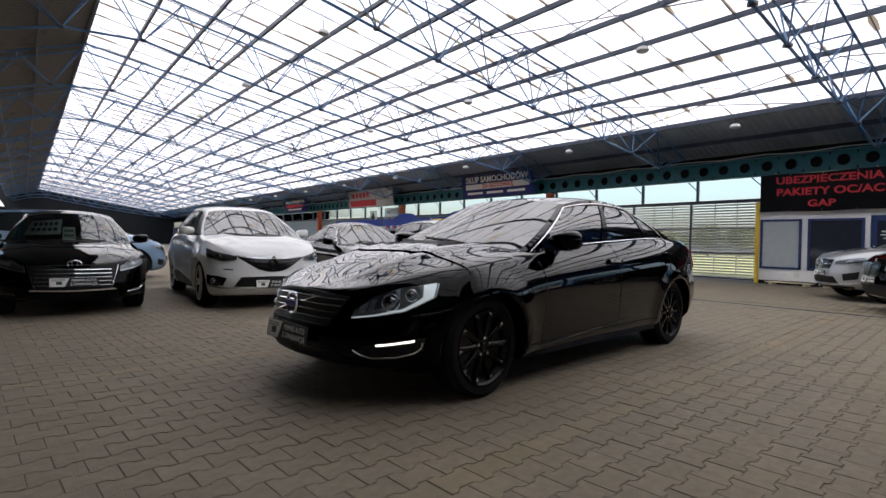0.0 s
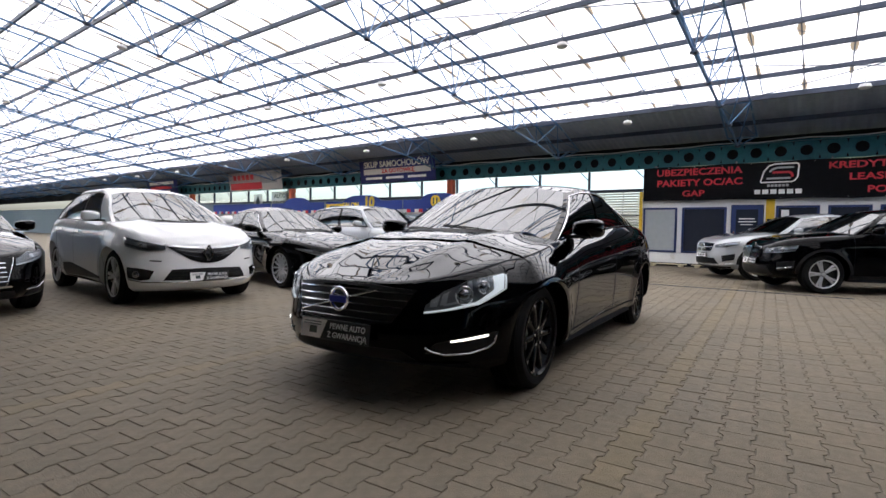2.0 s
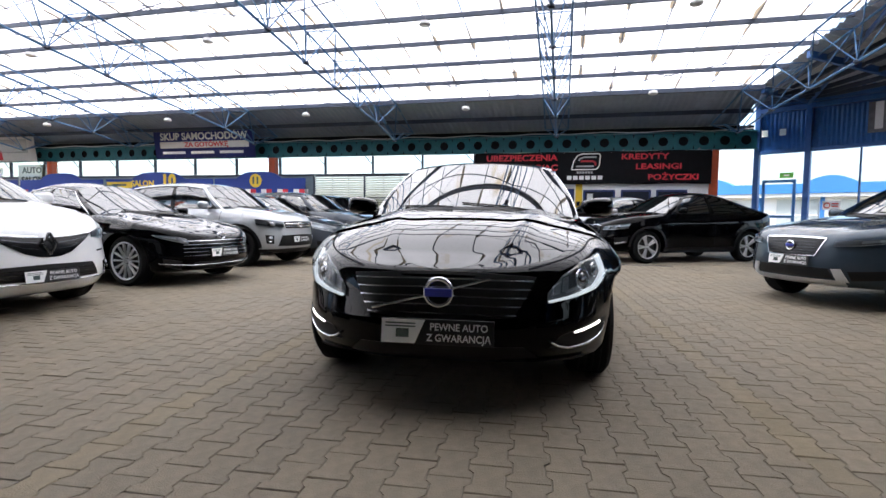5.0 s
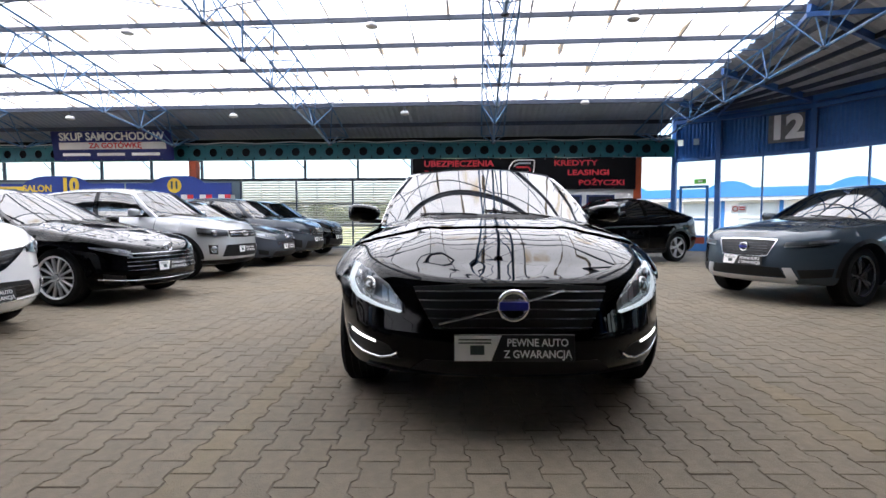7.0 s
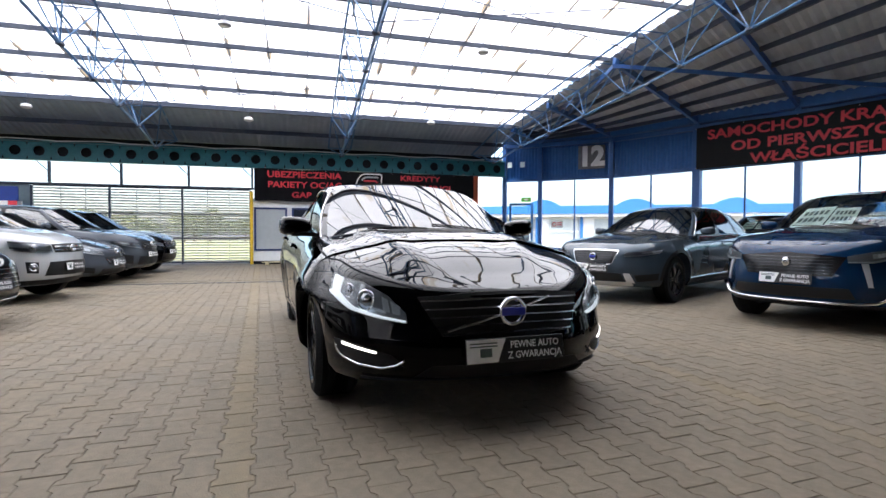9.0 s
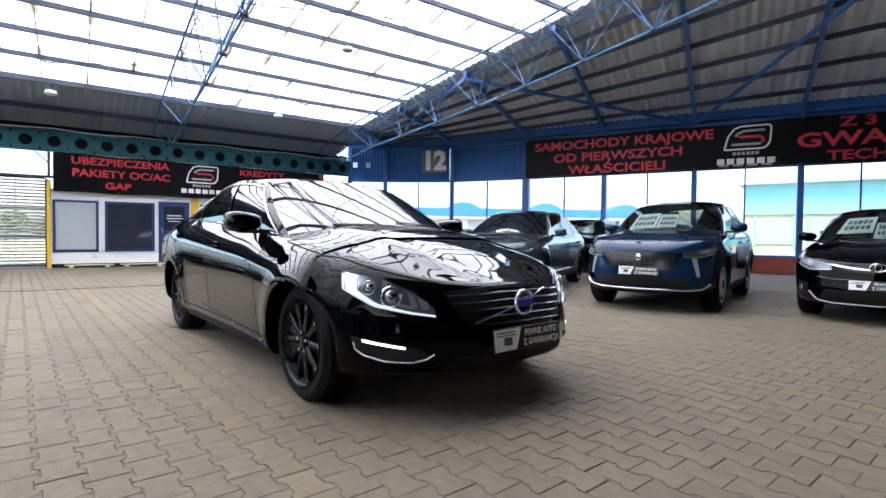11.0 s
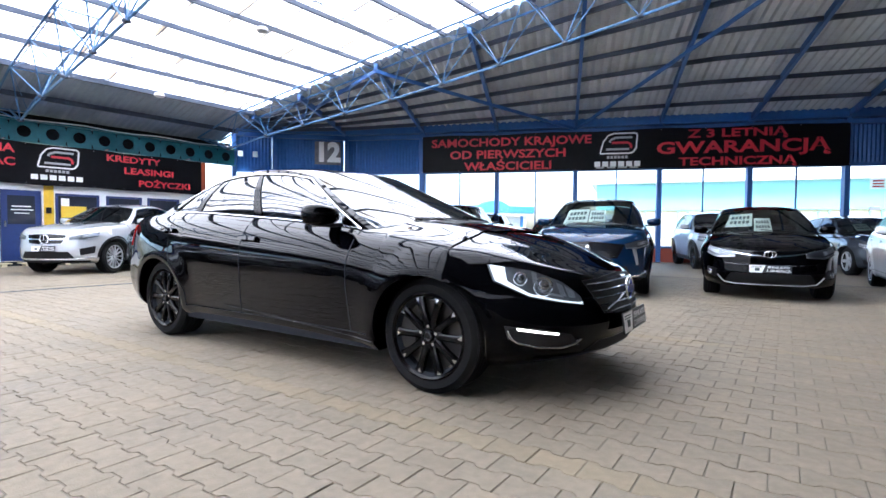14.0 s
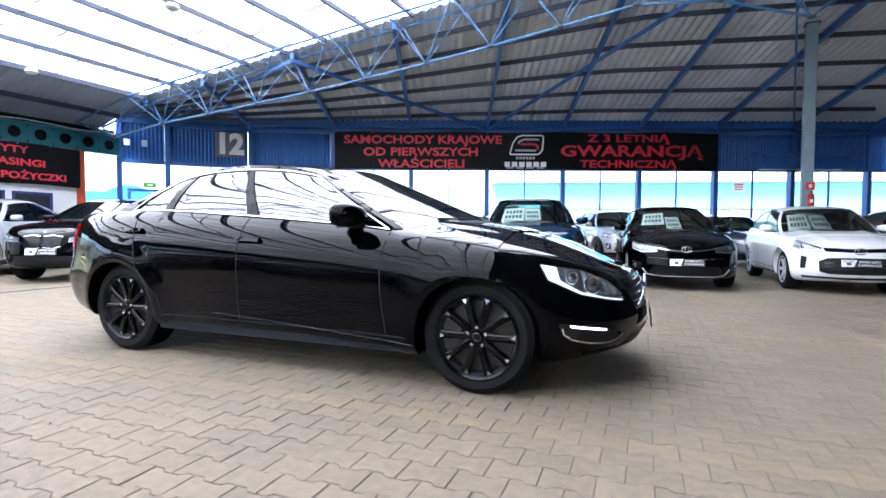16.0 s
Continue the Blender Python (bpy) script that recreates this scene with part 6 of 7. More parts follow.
c["face"] = [("grille", [(0.03, 0.64), (0.17, 0.62), (0.30, 0.66)], [(0.03, 0.83), (0.17, 0.85), (0.33, 0.82)], M_GLOSSB, 0.014, "twin-lobed black grille"),
             ("fog_recess", [(0.72, 0.40), (0.98, 0.46)], [(0.70, 0.56), (1.0, 0.60)], M_TRIM, 0.005),
             ("lower_intake", [(-0.6, 0.30), (0, 0.29), (0.6, 0.30)], [(-0.5, 0.48), (0, 0.48), (0.5, 0.48)], M_TRIM, 0.005, "", False)] + headlamp([(0.42, 0.73), (0.72, 0.74), (1.0, 0.78)], [(0.43, 0.81), (0.72, 0.85), (1.05, 0.885)])
c["bars"] = [("grille_frame", [(0.03, 0.835), (0.17, 0.855), (0.335, 0.825)], 0.007, M_CHROME, 0.018), ("grille_frame", [(0.03, 0.635), (0.17, 0.615), (0.305, 0.655)], 0.006, M_CHROME, 0.018), ("bumper_chrome", [(0.72, 0.44), (0.95, 0.48)], 0.006, M_CHROME, 0.012)] + row(3, 0.68, 0.05, 0.29, 0.003, M_DCHROME)
c["bowls"] = [(0.60, 0.785, 0.034), (0.80, 0.80, 0.034)]
c["badge"] = ("dot", 0.89, 0.035)
park("car", c, (1.98, 7.34), 210, "black coupe-backed off-road car with bright wheels")
# row before the glazed wall
c = style("wagon", P_STEELB, spokes="twin", cards=[], glass=M_CARGLASS, rim_mat=M_DCHROME, handle_chrome=False, plate=0.53)
c["face"] = [("grille", [(-0.30, 0.60), (0, 0.585), (0.30, 0.60)], [(-0.385, 0.79), (0, 0.80), (0.385, 0.79)], M_GLOSSB, 0.006, "dark studded grille in a bright frame", False),
             ("lower_intake", [(-0.50, 0.35), (0, 0.345), (0.50, 0.35)], [(-0.44, 0.46), (0, 0.465), (0.44, 0.46)], M_TRIM, 0.006, "", False),
             ("fog_recess", [(0.66, 0.34), (0.98, 0.37)], [(0.62, 0.44), (1.0, 0.47)], M_TRIM, 0.006),
             ("skid_plate", [(-0.62, 0.27), (0, 0.26), (0.62, 0.27)], [(-0.60, 0.335), (0, 0.33), (0.60, 0.335)], M_RIM_S, 0.014, "bright skid plate", False),
             ("skid_corner", [(0.52, 0.335), (0.64, 0.32)], [(0.47, 0.46), (0.56, 0.465)], M_RIM_S, 0.012, "bright corner of the skid plate")] + headlamp([(0.48, 0.705), (0.72, 0.72), (1.02, 0.765)], [(0.49, 0.765), (0.74, 0.79), (1.08, 0.815)])
c["bars"] = [("grille_frame", [(0, 0.805), (0.20, 0.803), (0.395, 0.795)], 0.009, M_CHROME, 0.014), ("grille_frame", [(0, 0.58), (0.20, 0.585), (0.31, 0.60)], 0.008, M_CHROME, 0.014), ("grille_frame", [(0.30, 0.595), (0.345, 0.69), (0.395, 0.795)], 0.012, M_CHROME, 0.014), ("sill_chrome", [(1.9, 0.36), (3.5, 0.38)], 0.009, M_CHROME, 0.012)] + row(5, 0.62, 0.033, 0.30, 0.0025, M_DCHROME)
c["badge"] = ("ring", 0.70, 0.05)
park("car", c, (3.87, 2.21), 207, "blue-grey estate car with dark arch trim and a bright skid plate")
c = style("suv", P_BLUE, W=1.84, wb=2.675, spokes="twin", cards=[(0.69, 0.16, 0.08, 0.66), (0.14, -0.22, 0.10, 0.6)], roof_paint=P_BLACK, plate=0.56, chrome=True, handle_chrome=False)
c["face"] = [("grille", [(-0.42, 0.60), (0, 0.585), (0.42, 0.60)], [(-0.54, 0.80), (0, 0.845), (0.54, 0.80)], M_GLOSSB, 0.006, "wide black grille of small bright facets", False),
             ("lower_intake", [(-0.62, 0.37), (0, 0.36), (0.62, 0.37)], [(-0.56, 0.48), (0, 0.48), (0.56, 0.48)], M_TRIM, 0.006, "", False),
             ("bumper_lip", [(-0.95, 0.26), (0, 0.25), (0.95, 0.26)], [(-0.95, 0.30), (0, 0.29), (0.95, 0.30)], M_TRIM, 0.008, "", False),
             ("fang", [(0.72, 0.50), (0.76, 0.50)], [(0.66, 0.74), (0.72, 0.74)], M_LAMPFIN, 0.01, "slim upright daytime lamp")] + headlamp([(0.55, 0.745), (0.76, 0.745), (1.0, 0.80)], [(0.54, 0.81), (0.76, 0.86), (1.06, 0.89)])
c["bars"] = row(6, 0.625, 0.034, 0.43, 0.003, M_DCHROME) + [("bumper_chrome", [(0.0, 0.315), (0.60, 0.32), (0.82, 0.335), (0.95, 0.40)], 0.013, M_CHROME, 0.012)]
c["badge"] = ("dot", 0.74, 0.05)
park("car", c, (4.71, -0.23), 197, "deep blue off-road car with price sheets in the windscreen")
c = style("hatch", P_BLACK, spokes="star", cards=[(0.75, 0.21, 0.28, 0.84), (0.18, -0.16, 0.07, 0.62)], plate=0.47)
c["face"] = [("grille", [(-0.32, 0.635), (0, 0.60), (0.32, 0.635)], [(-0.40, 0.70), (0, 0.69), (0.40, 0.70)], M_GLOSSB, 0.005, "slim dark upper grille", False),
             ("lower_intake", [(-0.62, 0.25), (0, 0.24), (0.62, 0.25)], [(-0.50, 0.40), (0, 0.40), (0.50, 0.40)], M_TRIM, 0.006, "", False),
             ("fog_recess", [(0.74, 0.32), (0.92, 0.36)], [(0.72, 0.45), (0.94, 0.48)], M_TRIM, 0.005)] + headlamp([(0.46, 0.635), (0.72, 0.62), (0.98, 0.69)], [(0.46, 0.71), (0.74, 0.755), (1.06, 0.80)])
c["bars"] = [("grille_bar", [(0.07, 0.65), (0.25, 0.665), (0.50, 0.705)], 0.009, M_CHROME, 0.014), ("bumper_chrome", [(0.0, 0.52), (0.40, 0.525), (0.60, 0.545)], 0.006, M_DCHROME, 0.012), ("bumper_chrome", [(0.0, 0.235), (0.45, 0.235), (0.62, 0.26), (0.70, 0.36)], 0.007, M_RIM_S, 0.012)]
c["bowls"] = [(0.84, 0.395, 0.035)]
park("car", c, (5.92, -2.38), 190, "black hatchback with price sheets in the windscreen")
SMALL = style("hatch", P_WHITE, W=1.725, wb=2.58, spokes="star", cards=[(0.84, 0.42, 0.08, 0.8), (0.36, 0.0, 0.08, 0.72)], plate=0.50)
SMALL["face"] = [("grille", [(-0.46, 0.675), (0, 0.66), (0.46, 0.675)], [(-0.50, 0.735), (0, 0.715), (0.50, 0.735)], M_GLOSSB, 0.006, "slim black upper grille", False), ("lower_intake", [(-0.52, 0.36), (-0.40, 0.325), (0, 0.32), (0.40, 0.325), (0.52, 0.36)], [(-0.54, 0.52), (-0.42, 0.575), (0, 0.58), (0.42, 0.575), (0.54, 0.52)], M_TRIM, 0.006, "wide black lower intake", False),
                 ("fog_recess", [(0.72, 0.40), (0.80, 0.40)], [(0.71, 0.58), (0.81, 0.60)], M_TRIM, 0.006, "upright black fog-lamp slot"), ("bumper_lip", [(-0.8, 0.25), (0, 0.24), (0.8, 0.25)], [(-0.8, 0.285), (0, 0.275), (0.8, 0.285)], M_TRIM, 0.008, "", False)] + headlamp([(0.50, 0.665), (0.72, 0.67), (1.0, 0.73)], [(0.52, 0.735), (0.74, 0.79), (1.08, 0.85)])
SMALL["bars"] = row(3, 0.38, 0.06, 0.46, 0.004, M_DCHROME)
SMALL["bowls"] = [(0.82, 0.745, 0.034)]
park("car", SMALL, (6.45, -4.67), 185.5, "white small hatchback with price sheets in the windscreen")
# second row before the glazed wall
c = style("suv", P_BLACK, W=1.82, spokes="star")
c["face"] = face_of(0, grille=(0.66, 0.84), lamp=(0.70, 0.86), intake=(0.34, 0.52))
park("car", c, (9.4, 5.1), 204, "dark off-road car with price sheets near the glazed wall")
c = style("hatch", P_GREY, spokes="star")
c["face"] = face_of(0, grille=(0.42, 0.56), lamp=(0.60, 0.78), intake=(0.24, 0.34))
park("car", c, (10.0, 2.9), 204, "small dark hatchback near the glazed wall")
park("car", dict(COMPACT, cards=[(0.55, 0.15, 0.25, 0.6)]), (11.6, -1.0), 204, "silver compact off-road car near the glazed wall")
c = style("hatch", P_GREY, spokes="five")
c["face"] = face_of(0, grille=(0.42, 0.56), lamp=(0.60, 0.78), intake=(0.24, 0.34))
park("car", c, (11.9, -4.1), 204, "dark grey hatchback near the glazed wall")
c = style("hatch", P_GREY, spokes="five", paint=P_SILVER)
c["face"] = face_of(0, grille=(0.42, 0.56), lamp=(0.60, 0.78), intake=(0.24, 0.34))
park("car", c, (8.3, -7.2), 196, "silver-grey hatchback at the row's end")

# ---- long wall: slatted gate, clerestory, shops ----
GX0, GX1 = -8.35, -2.38


gate = thing("gate", Matrix.Translation((GX0, YA, 0)), "closed sliding gate of thin horizontal steel slats", "gate")
W = GX1 - GX0
slat_me = bpy.data.meshes.new("slat")
bm = box(0, W / 3 - 0.05, -0.02, 0.02, -0.022, 0.022, 0.004)
bm.to_mesh(slat_me)
bm.free()
slat_me.materials.append(M_ALU)
for k in range(3):
    for i in range(27):
        o = new("slat", slat_me)
        o.parent = gate
        o.matrix_basis = pose(k * W / 3 + 0.025, 0, 0.10 + i * 0.084, 18, 0, 0)
for k in range(4):
    part("gate_post", box(k * W / 3 - 0.025, k * W / 3 + 0.025, -0.05, 0.05, 0.0, 2.36, 0.005), M_STEEL_D, gate)
for z in (0.05, 0.82, 1.56, 2.36):
    part("gate_rail", box(0.025, W - 0.025, 0.022, 0.05, z - 0.02, z + 0.02), M_STEEL_D, gate)
for k in range(3):
    for f in (0.36, 0.68):
        part("gate_stile", box((k + f) * W / 3 - 0.012, (k + f) * W / 3 + 0.012, 0.024, 0.046, 0.07, 2.34), M_STEEL_D, gate)
tagged(part("yellow_post", box(GX1 + 0.02, GX1 + 0.11, YA - 0.42, YA - 0.3, 0, 2.3, 0.008), M_YELLOW), "yellow steel post at the gate's end", "post")
# clerestory: posts, rails and panes above the gate and on along the wall
xs = [5.1, 3.3, 1.45, -0.45] + [-2.32 - 1.86 * i for i in range(21)]
window = thing("window_1", Matrix.Translation((0, YA, 0)), "band of clear windows under the teal beam", "window", kind="structure")
for a, b in zip(xs, xs[1:]):
    p = part("pane", box(b + 0.03, a - 0.03, -0.006, 0.006, 2.46, 3.04), M_PANE, window)
    p.visible_shadow = False
for x in xs:
    part("window_post", box(x - 0.03, x + 0.03, -0.05, 0.05, 2.44, 3.06), M_STEEL_D, window)
part("window_rail", box(xs[-1], xs[0], -0.05, 0.05, 2.38, 2.44), M_STEEL_D, window)
bm = bmesh.new()
for x in xs[4:]:
    tube(bm, (x + 0.02, YA - 0.06, 2.75), (x - 0.28, YA - 0.06, 3.05), 0.016, 5)
tagged(part("knee_braces", bm, M_STEEL_D), "short diagonal braces under the beam", "braces", kind="structure")
# wall below the windows, beyond the gate
tagged(part("wall_north", box(X_FAR, GX0 - 0.06, YA + 0.02, YA + 0.15, 0, 2.38), M_GREY), "low grey wall behind the stalls along the hall", "wall", kind="structure")


def sign_words(parent, rows, m):
    for text, x, z, size, material, st in rows:
        heavy = 0.05 if text in ("10", "11", "12") else 0.026
        lettering("lettering", text, size, material, parent, m @ Matrix.Translation((x, 0, z)) @ Matrix.Rotation(radians(90), 4, "X"), stretch=st, bold=heavy)


def bars(parent, rows, material, name="printed_line", y=-0.006):
    for x0, x1, z0, z1 in rows:
        part(name, box(x0, x1, y - 0.003, y + 0.003, z0, z1), material, parent)


def logo(parent, x, z, k=1.0):
    """A plain emblem: a wide rounded frame with a folded band inside and a red bar, and bars for the name below."""
    def line(pts, m, name, h, y):
        bm = bmesh.new()
        for a, b in zip(pts, pts[1:]):
            bar(bm, Vector((x + a[0] * k, y, z + a[1] * k)), Vector((x + b[0] * k, y, z + b[1] * k)), 0.008, h * k)
        part(name, bm, m, parent)

    line([(-0.36, -0.20), (-0.30, 0.04), (-0.20, 0.18), (-0.08, 0.22), (0.36, 0.22), (0.40, 0.18), (0.38, -0.10), (0.32, -0.19), (0.26, -0.21), (-0.36, -0.21)], M_WHITET, "emblem_frame", 0.032, -0.008)
    line([(0.30, 0.13), (-0.04, 0.13), (-0.15, 0.08), (-0.17, 0.03)], M_GREYT, "emblem_band", 0.045, -0.008)
    line([(-0.12, 0.02), (0.22, 0.02), (0.28, -0.04), (0.27, -0.10)], M_REDT, "emblem_bar", 0.05, -0.010)
    line([(0.24, -0.12), (-0.24, -0.12)], M_GREYT, "emblem_band", 0.045, -0.008)
    bars(parent, [(x - 0.22 * k + i * 0.075 * k, x - 0.165 * k + i * 0.075 * k, z - 0.32 * k, z - 0.26 * k) for i in range(6)], M_GREYT, "name_bar", -0.008)
    bars(parent, [(x - 0.48 * k + i * 0.165 * k, x - 0.355 * k + i * 0.165 * k, z - 0.49 * k, z - 0.38 * k) for i in range(6)], M_WHITET, "name_bar", -0.008)


def banner(name, w, h, material, m, label, sag=0.012):
    root = thing(name, m, label, "banner")
    bm = bmesh.new()
    rows = []
    for j in range(7):
        rows.append([(w * i / 30, 0.012 * math.sin(i * 1.3 + j) * 0.4, h * j / 6 + sag * math.sin(i * 0.8) * (1 if j in (0, 6) else 0.3)) for i in range(31)])
    grid_mesh(bm, rows)
    bmesh.ops.solidify(bm, geom=bm.faces[:], thickness=0.004)
    part("sheet", bm, material, root, smooth=60)
    bm = bmesh.new()
    for i in range(0, 31, 3):
        for z in (0.03, h - 0.03):
            bmesh.ops.create_icosphere(bm, subdivisions=1, radius=0.012, matrix=Matrix.Translation((w * i / 30, -0.008, z)))
    part("eyelets", bm, M_GREYT, root)
    return root


bA = banner("banner", 7.25, 1.02, M_BLACKB, Matrix.Translation((-2.22, YA - 0.50, 2.0)), "black vinyl banner with red words above the office")
sign_words(bA, [("UBEZPIECZENIA", 1.53, 0.84, 0.27, M_REDT, 1.18), ("PAKIETY OC/AC", 1.55, 0.52, 0.27, M_REDT, 1.18), ("GAP", 1.43, 0.20, 0.25, M_REDT, 1.28),
               ("KREDYTY", 5.33, 0.84, 0.24, M_REDT, 1.34), ("LEASINGI", 5.74, 0.53, 0.24, M_REDT, 1.36), ("POŻYCZKI", 6.17, 0.20, 0.24, M_REDT, 1.27)], Matrix.Translation((0, -0.012, 0)))
logo(bA, 3.55, 0.70, 1.15)
for x in (0.3, 2.5, 4.7, 6.9):
    part("bracket", box(x, x + 0.03, 0.006, 0.52, 0.96, 0.99), M_STEEL_D, bA)
    part("bracket", box(x, x + 0.03, 0.006, 0.52, 1.06, 1.09), M_STEEL_D, bA)

# ---- office: white panel front with windows and a blue door ----
OY = YA - 0.36
office = thing("office", Matrix.Translation((0, OY, 0)), "white panelled site office with blue-framed windows and door", "office")


def framed(x0, x1, z0, z1, pane_mat, name="window", label=""):
    root = part(name, box(x0 + 0.05, x1 - 0.05, -0.012, 0.0, z0 + 0.05, z1 - 0.05), pane_mat, office, label)
    for a, b, c_, d in ((x0, x0 + 0.06, z0, z1), (x1 - 0.06, x1, z0, z1), (x0 + 0.06, x1 - 0.06, z0, z0 + 0.06), (x0 + 0.06, x1 - 0.06, z1 - 0.06, z1)):
        part("frame", box(a, b, -0.035, 0.012, c_, d, 0.004), M_NAVY, root)
    return root


# panel wall pieces round the openings
OPEN = [(-2.24, -1.24, 0.42, 1.80), (-1.10, 0.10, 0.42, 1.80), (0.20, 1.02, 0.12, 1.86), (1.30, 2.28, 0.50, 1.82), (2.45, 3.35, 0.50, 1.82), (3.5, 4.4, 0.50, 1.82)]
x = -2.27
for a, b, z0, z1 in OPEN:
    if a - x > 0.01:
        part("panel", box(x, a, 0, 0.06, 0.10, 2.02), M_WHITE, office)
    part("panel", box(a, b, 0, 0.06, 0.10, z0), M_WHITE, office) if z0 > 0.13 else None
    part("panel", box(a, b, 0, 0.06, z1, 2.02), M_WHITE, office)
    x = b
part("panel", box(x, 5.0, 0, 0.06, 0.10, 2.02), M_WHITE, office)
part("side_panel", box(-2.27, -2.21, 0.06, 0.3, 0.10, 2.02), M_WHITE, office)
part("office_roof", box(-2.30, 5.05, -0.04, 0.34, 2.02, 2.08), M_GREY, office)
part("plinth_beam", box(-2.27, 5.0, 0.02, 0.10, 0.0, 0.10), M_DARK, office)
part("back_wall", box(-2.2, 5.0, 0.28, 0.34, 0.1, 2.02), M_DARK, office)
framed(*OPEN[0], M_FILM, label="window covered with grey film in a blue frame")
framed(*OPEN[1], M_PANE_D, label="dark window in a blue frame")
d = part("door", box(0.22, 1.0, -0.02, 0.02, 0.13, 1.85), M_NAVY, office, "dark blue door with a glazed upper half")
part("door_glass", box(0.34, 0.88, -0.026, -0.021, 1.02, 1.72), M_PANE_D, d)
bars(d, [(0.42, 0.80, 1.44, 1.47), (0.40, 0.84, 1.36, 1.385), (0.46, 0.76, 1.28, 1.30)], M_WHITET, "printed_line", -0.029)
part("door_handle", box(0.27, 0.31, -0.06, -0.021, 0.95, 1.10, 0.005), M_CHROME, d)
w = framed(*OPEN[3], M_PANE_D, label="dark window with yellow and white posters")
for x0, x1, z0, z1, m in ((1.42, 1.98, 1.20, 1.50, M_YELT), (1.42, 1.60, 1.50, 1.70, M_WHITET), (1.42, 2.15, 0.62, 1.05, M_WHITET), (1.46, 2.1, 1.08, 1.16, M_REDT)):
    part("poster", box(x0, x1, -0.018, -0.0125, z0, z1), m, w)
framed(*OPEN[4], M_PANE_D, label="dark window in a blue frame")
framed(*OPEN[5], M_PANE_D, label="dark window in a blue frame")
part("yellow_stripe", box(1.06, 1.27, -0.02, -0.002, 0.1, 2.02, 0.004), M_YELLOW, office, "yellow painted upright panel")
part("lamp_box", box(1.10, 1.20, -0.10, -0.02, 1.30, 1.45, 0.01), M_DARK, office)
for k in range(3):
    pal = thing("pallet", Matrix.Translation((-2.0 + 1.25 * k, OY - 0.30, 0)), "low weathered wooden plank step before the office", "pallet", "pallets")
    for j in range(3):
        part("plank", box(0, 1.1, -0.05 + j * 0.11, 0.04 + j * 0.11, 0.06, 0.08, 0.003), M_CREAM, pal)
    for j in range(2):
        part("bearer", box(0.1 + j * 0.8, 0.2 + j * 0.8, -0.05, 0.26, 0.0, 0.06), M_CREAM, pal)

# ---- hanging banners under the eaves ----
bS = banner("banner", 4.35, 1.12, M_BLUEB, pose(-14.75, 12.42, 3.04, 8, 0, 0), "dark blue vinyl banner with white words hung from the roof")
part("white_band", box(0.25, 4.1, -0.010, -0.004, 0.38, 0.62), M_WHITEB, bS)
sign_words(bS, [("SKUP SAMOCHODÓW", 2.18, 0.80, 0.37, M_WHITET, 1.0)], Matrix.Translation((0, -0.014, 0)))
sign_words(bS, [("ZA GOTÓWKĘ", 2.3, 0.50, 0.24, M_REDT, 1.15)], Matrix.Translation((0, -0.018, 0)))
bars(bS, [(0.35 + i * 1.25, 1.35 + i * 1.25, 0.16, 0.26) for i in range(3)], M_WHITET, "number_bar", -0.010)
bT = banner("banner", 5.0, 1.12, M_WHITEB, pose(-25.6, 12.42, 3.04, 8, 0, 0), "white and red vinyl banner hung from the roof")
part("red_band", box(0.15, 3.2, -0.010, -0.004, 0.05, 0.42), M_REDT, bT)
bars(bT, [(0.5 + i * 0.42, 0.8 + i * 0.42, 0.58, 0.86) for i in range(5)], M_REDT, "printed_word", -0.010)
part("grey_shape", box(3.1, 4.6, -0.010, -0.004, 0.35, 0.9), M_GREYT, bT)
for b_, w_ in ((bS, 4.35), (bT, 5.0)):
    for x in (0.1, w_ - 0.1):
        part("hanging_wire", box(x - 0.006, x + 0.006, -0.006, 0.006, 1.1, 1.15 if b_ is None else 1.12), M_STEEL_D, b_)
bF = banner("banner", 4.3, 1.05, M_BLUEB, pose(-36.0, 12.42, 3.04, 8, 0, 0), "small far blue banner with white and red bars")
bars(bF, [(0.4, 3.8, 0.7, 0.9), (0.8, 3.2, 0.2, 0.3)], M_WHITET, "printed_word", -0.010)
bars(bF, [(0.5, 3.5, 0.4, 0.6)], M_REDT, "printed_word", -0.010)

# ---- stalls with blue awnings along the wall ----
stall = thing("stall", Matrix.Translation((0, YA - 0.55, 0)), "row of blue-fronted sales booths with arched fascias", "stall")
for x0, x1, arch in ((-12.2, -8.45, 0.24), (-17.2, -12.3, 0.26), (-21.6, -17.4, 0.26), (-27.5, -21.8, 0.0)):
    bm = bmesh.new()
    n = 24
    lo, hi = [], []
    for i in range(n + 1):
        f = i / n
        x = x0 + (x1 - x0) * f
        up = 2.26 + arch * max(0, 1 - ((f - 0.5) / 0.24) ** 4)
        lo.append((x, up))
        hi.append(x)
    for yy in (0.0, 0.06):
        grid_mesh(bm, [[(x, yy, 1.86) for x in hi], [(x, yy, z) for x, z in lo]])
    grid_mesh(bm, [[(x, 0.0, z) for x, z in lo], [(x, 0.06, z) for x, z in lo]])
    grid_mesh(bm, [[(x, 0.0, 1.86) for x in hi], [(x, 0.06, 1.86) for x in hi]])
    bmesh.ops.remove_doubles(bm, verts=bm.verts, dist=0.0005)
    bmesh.ops.recalc_face_normals(bm, faces=bm.faces)
    part("fascia", bm, M_AWN, stall)
    # scalloped valance, stripes
    k = int((x1 - x0) / 0.22)
    for i in range(k):
        a = x0 + (x1 - x0) * i / k
        part("valance_strip", box(a + 0.005, a + (x1 - x0) / k - 0.005, -0.03, -0.01, 1.72, 1.86), (M_WHITET, M_REDT, M_AWN)[i % 3], stall)
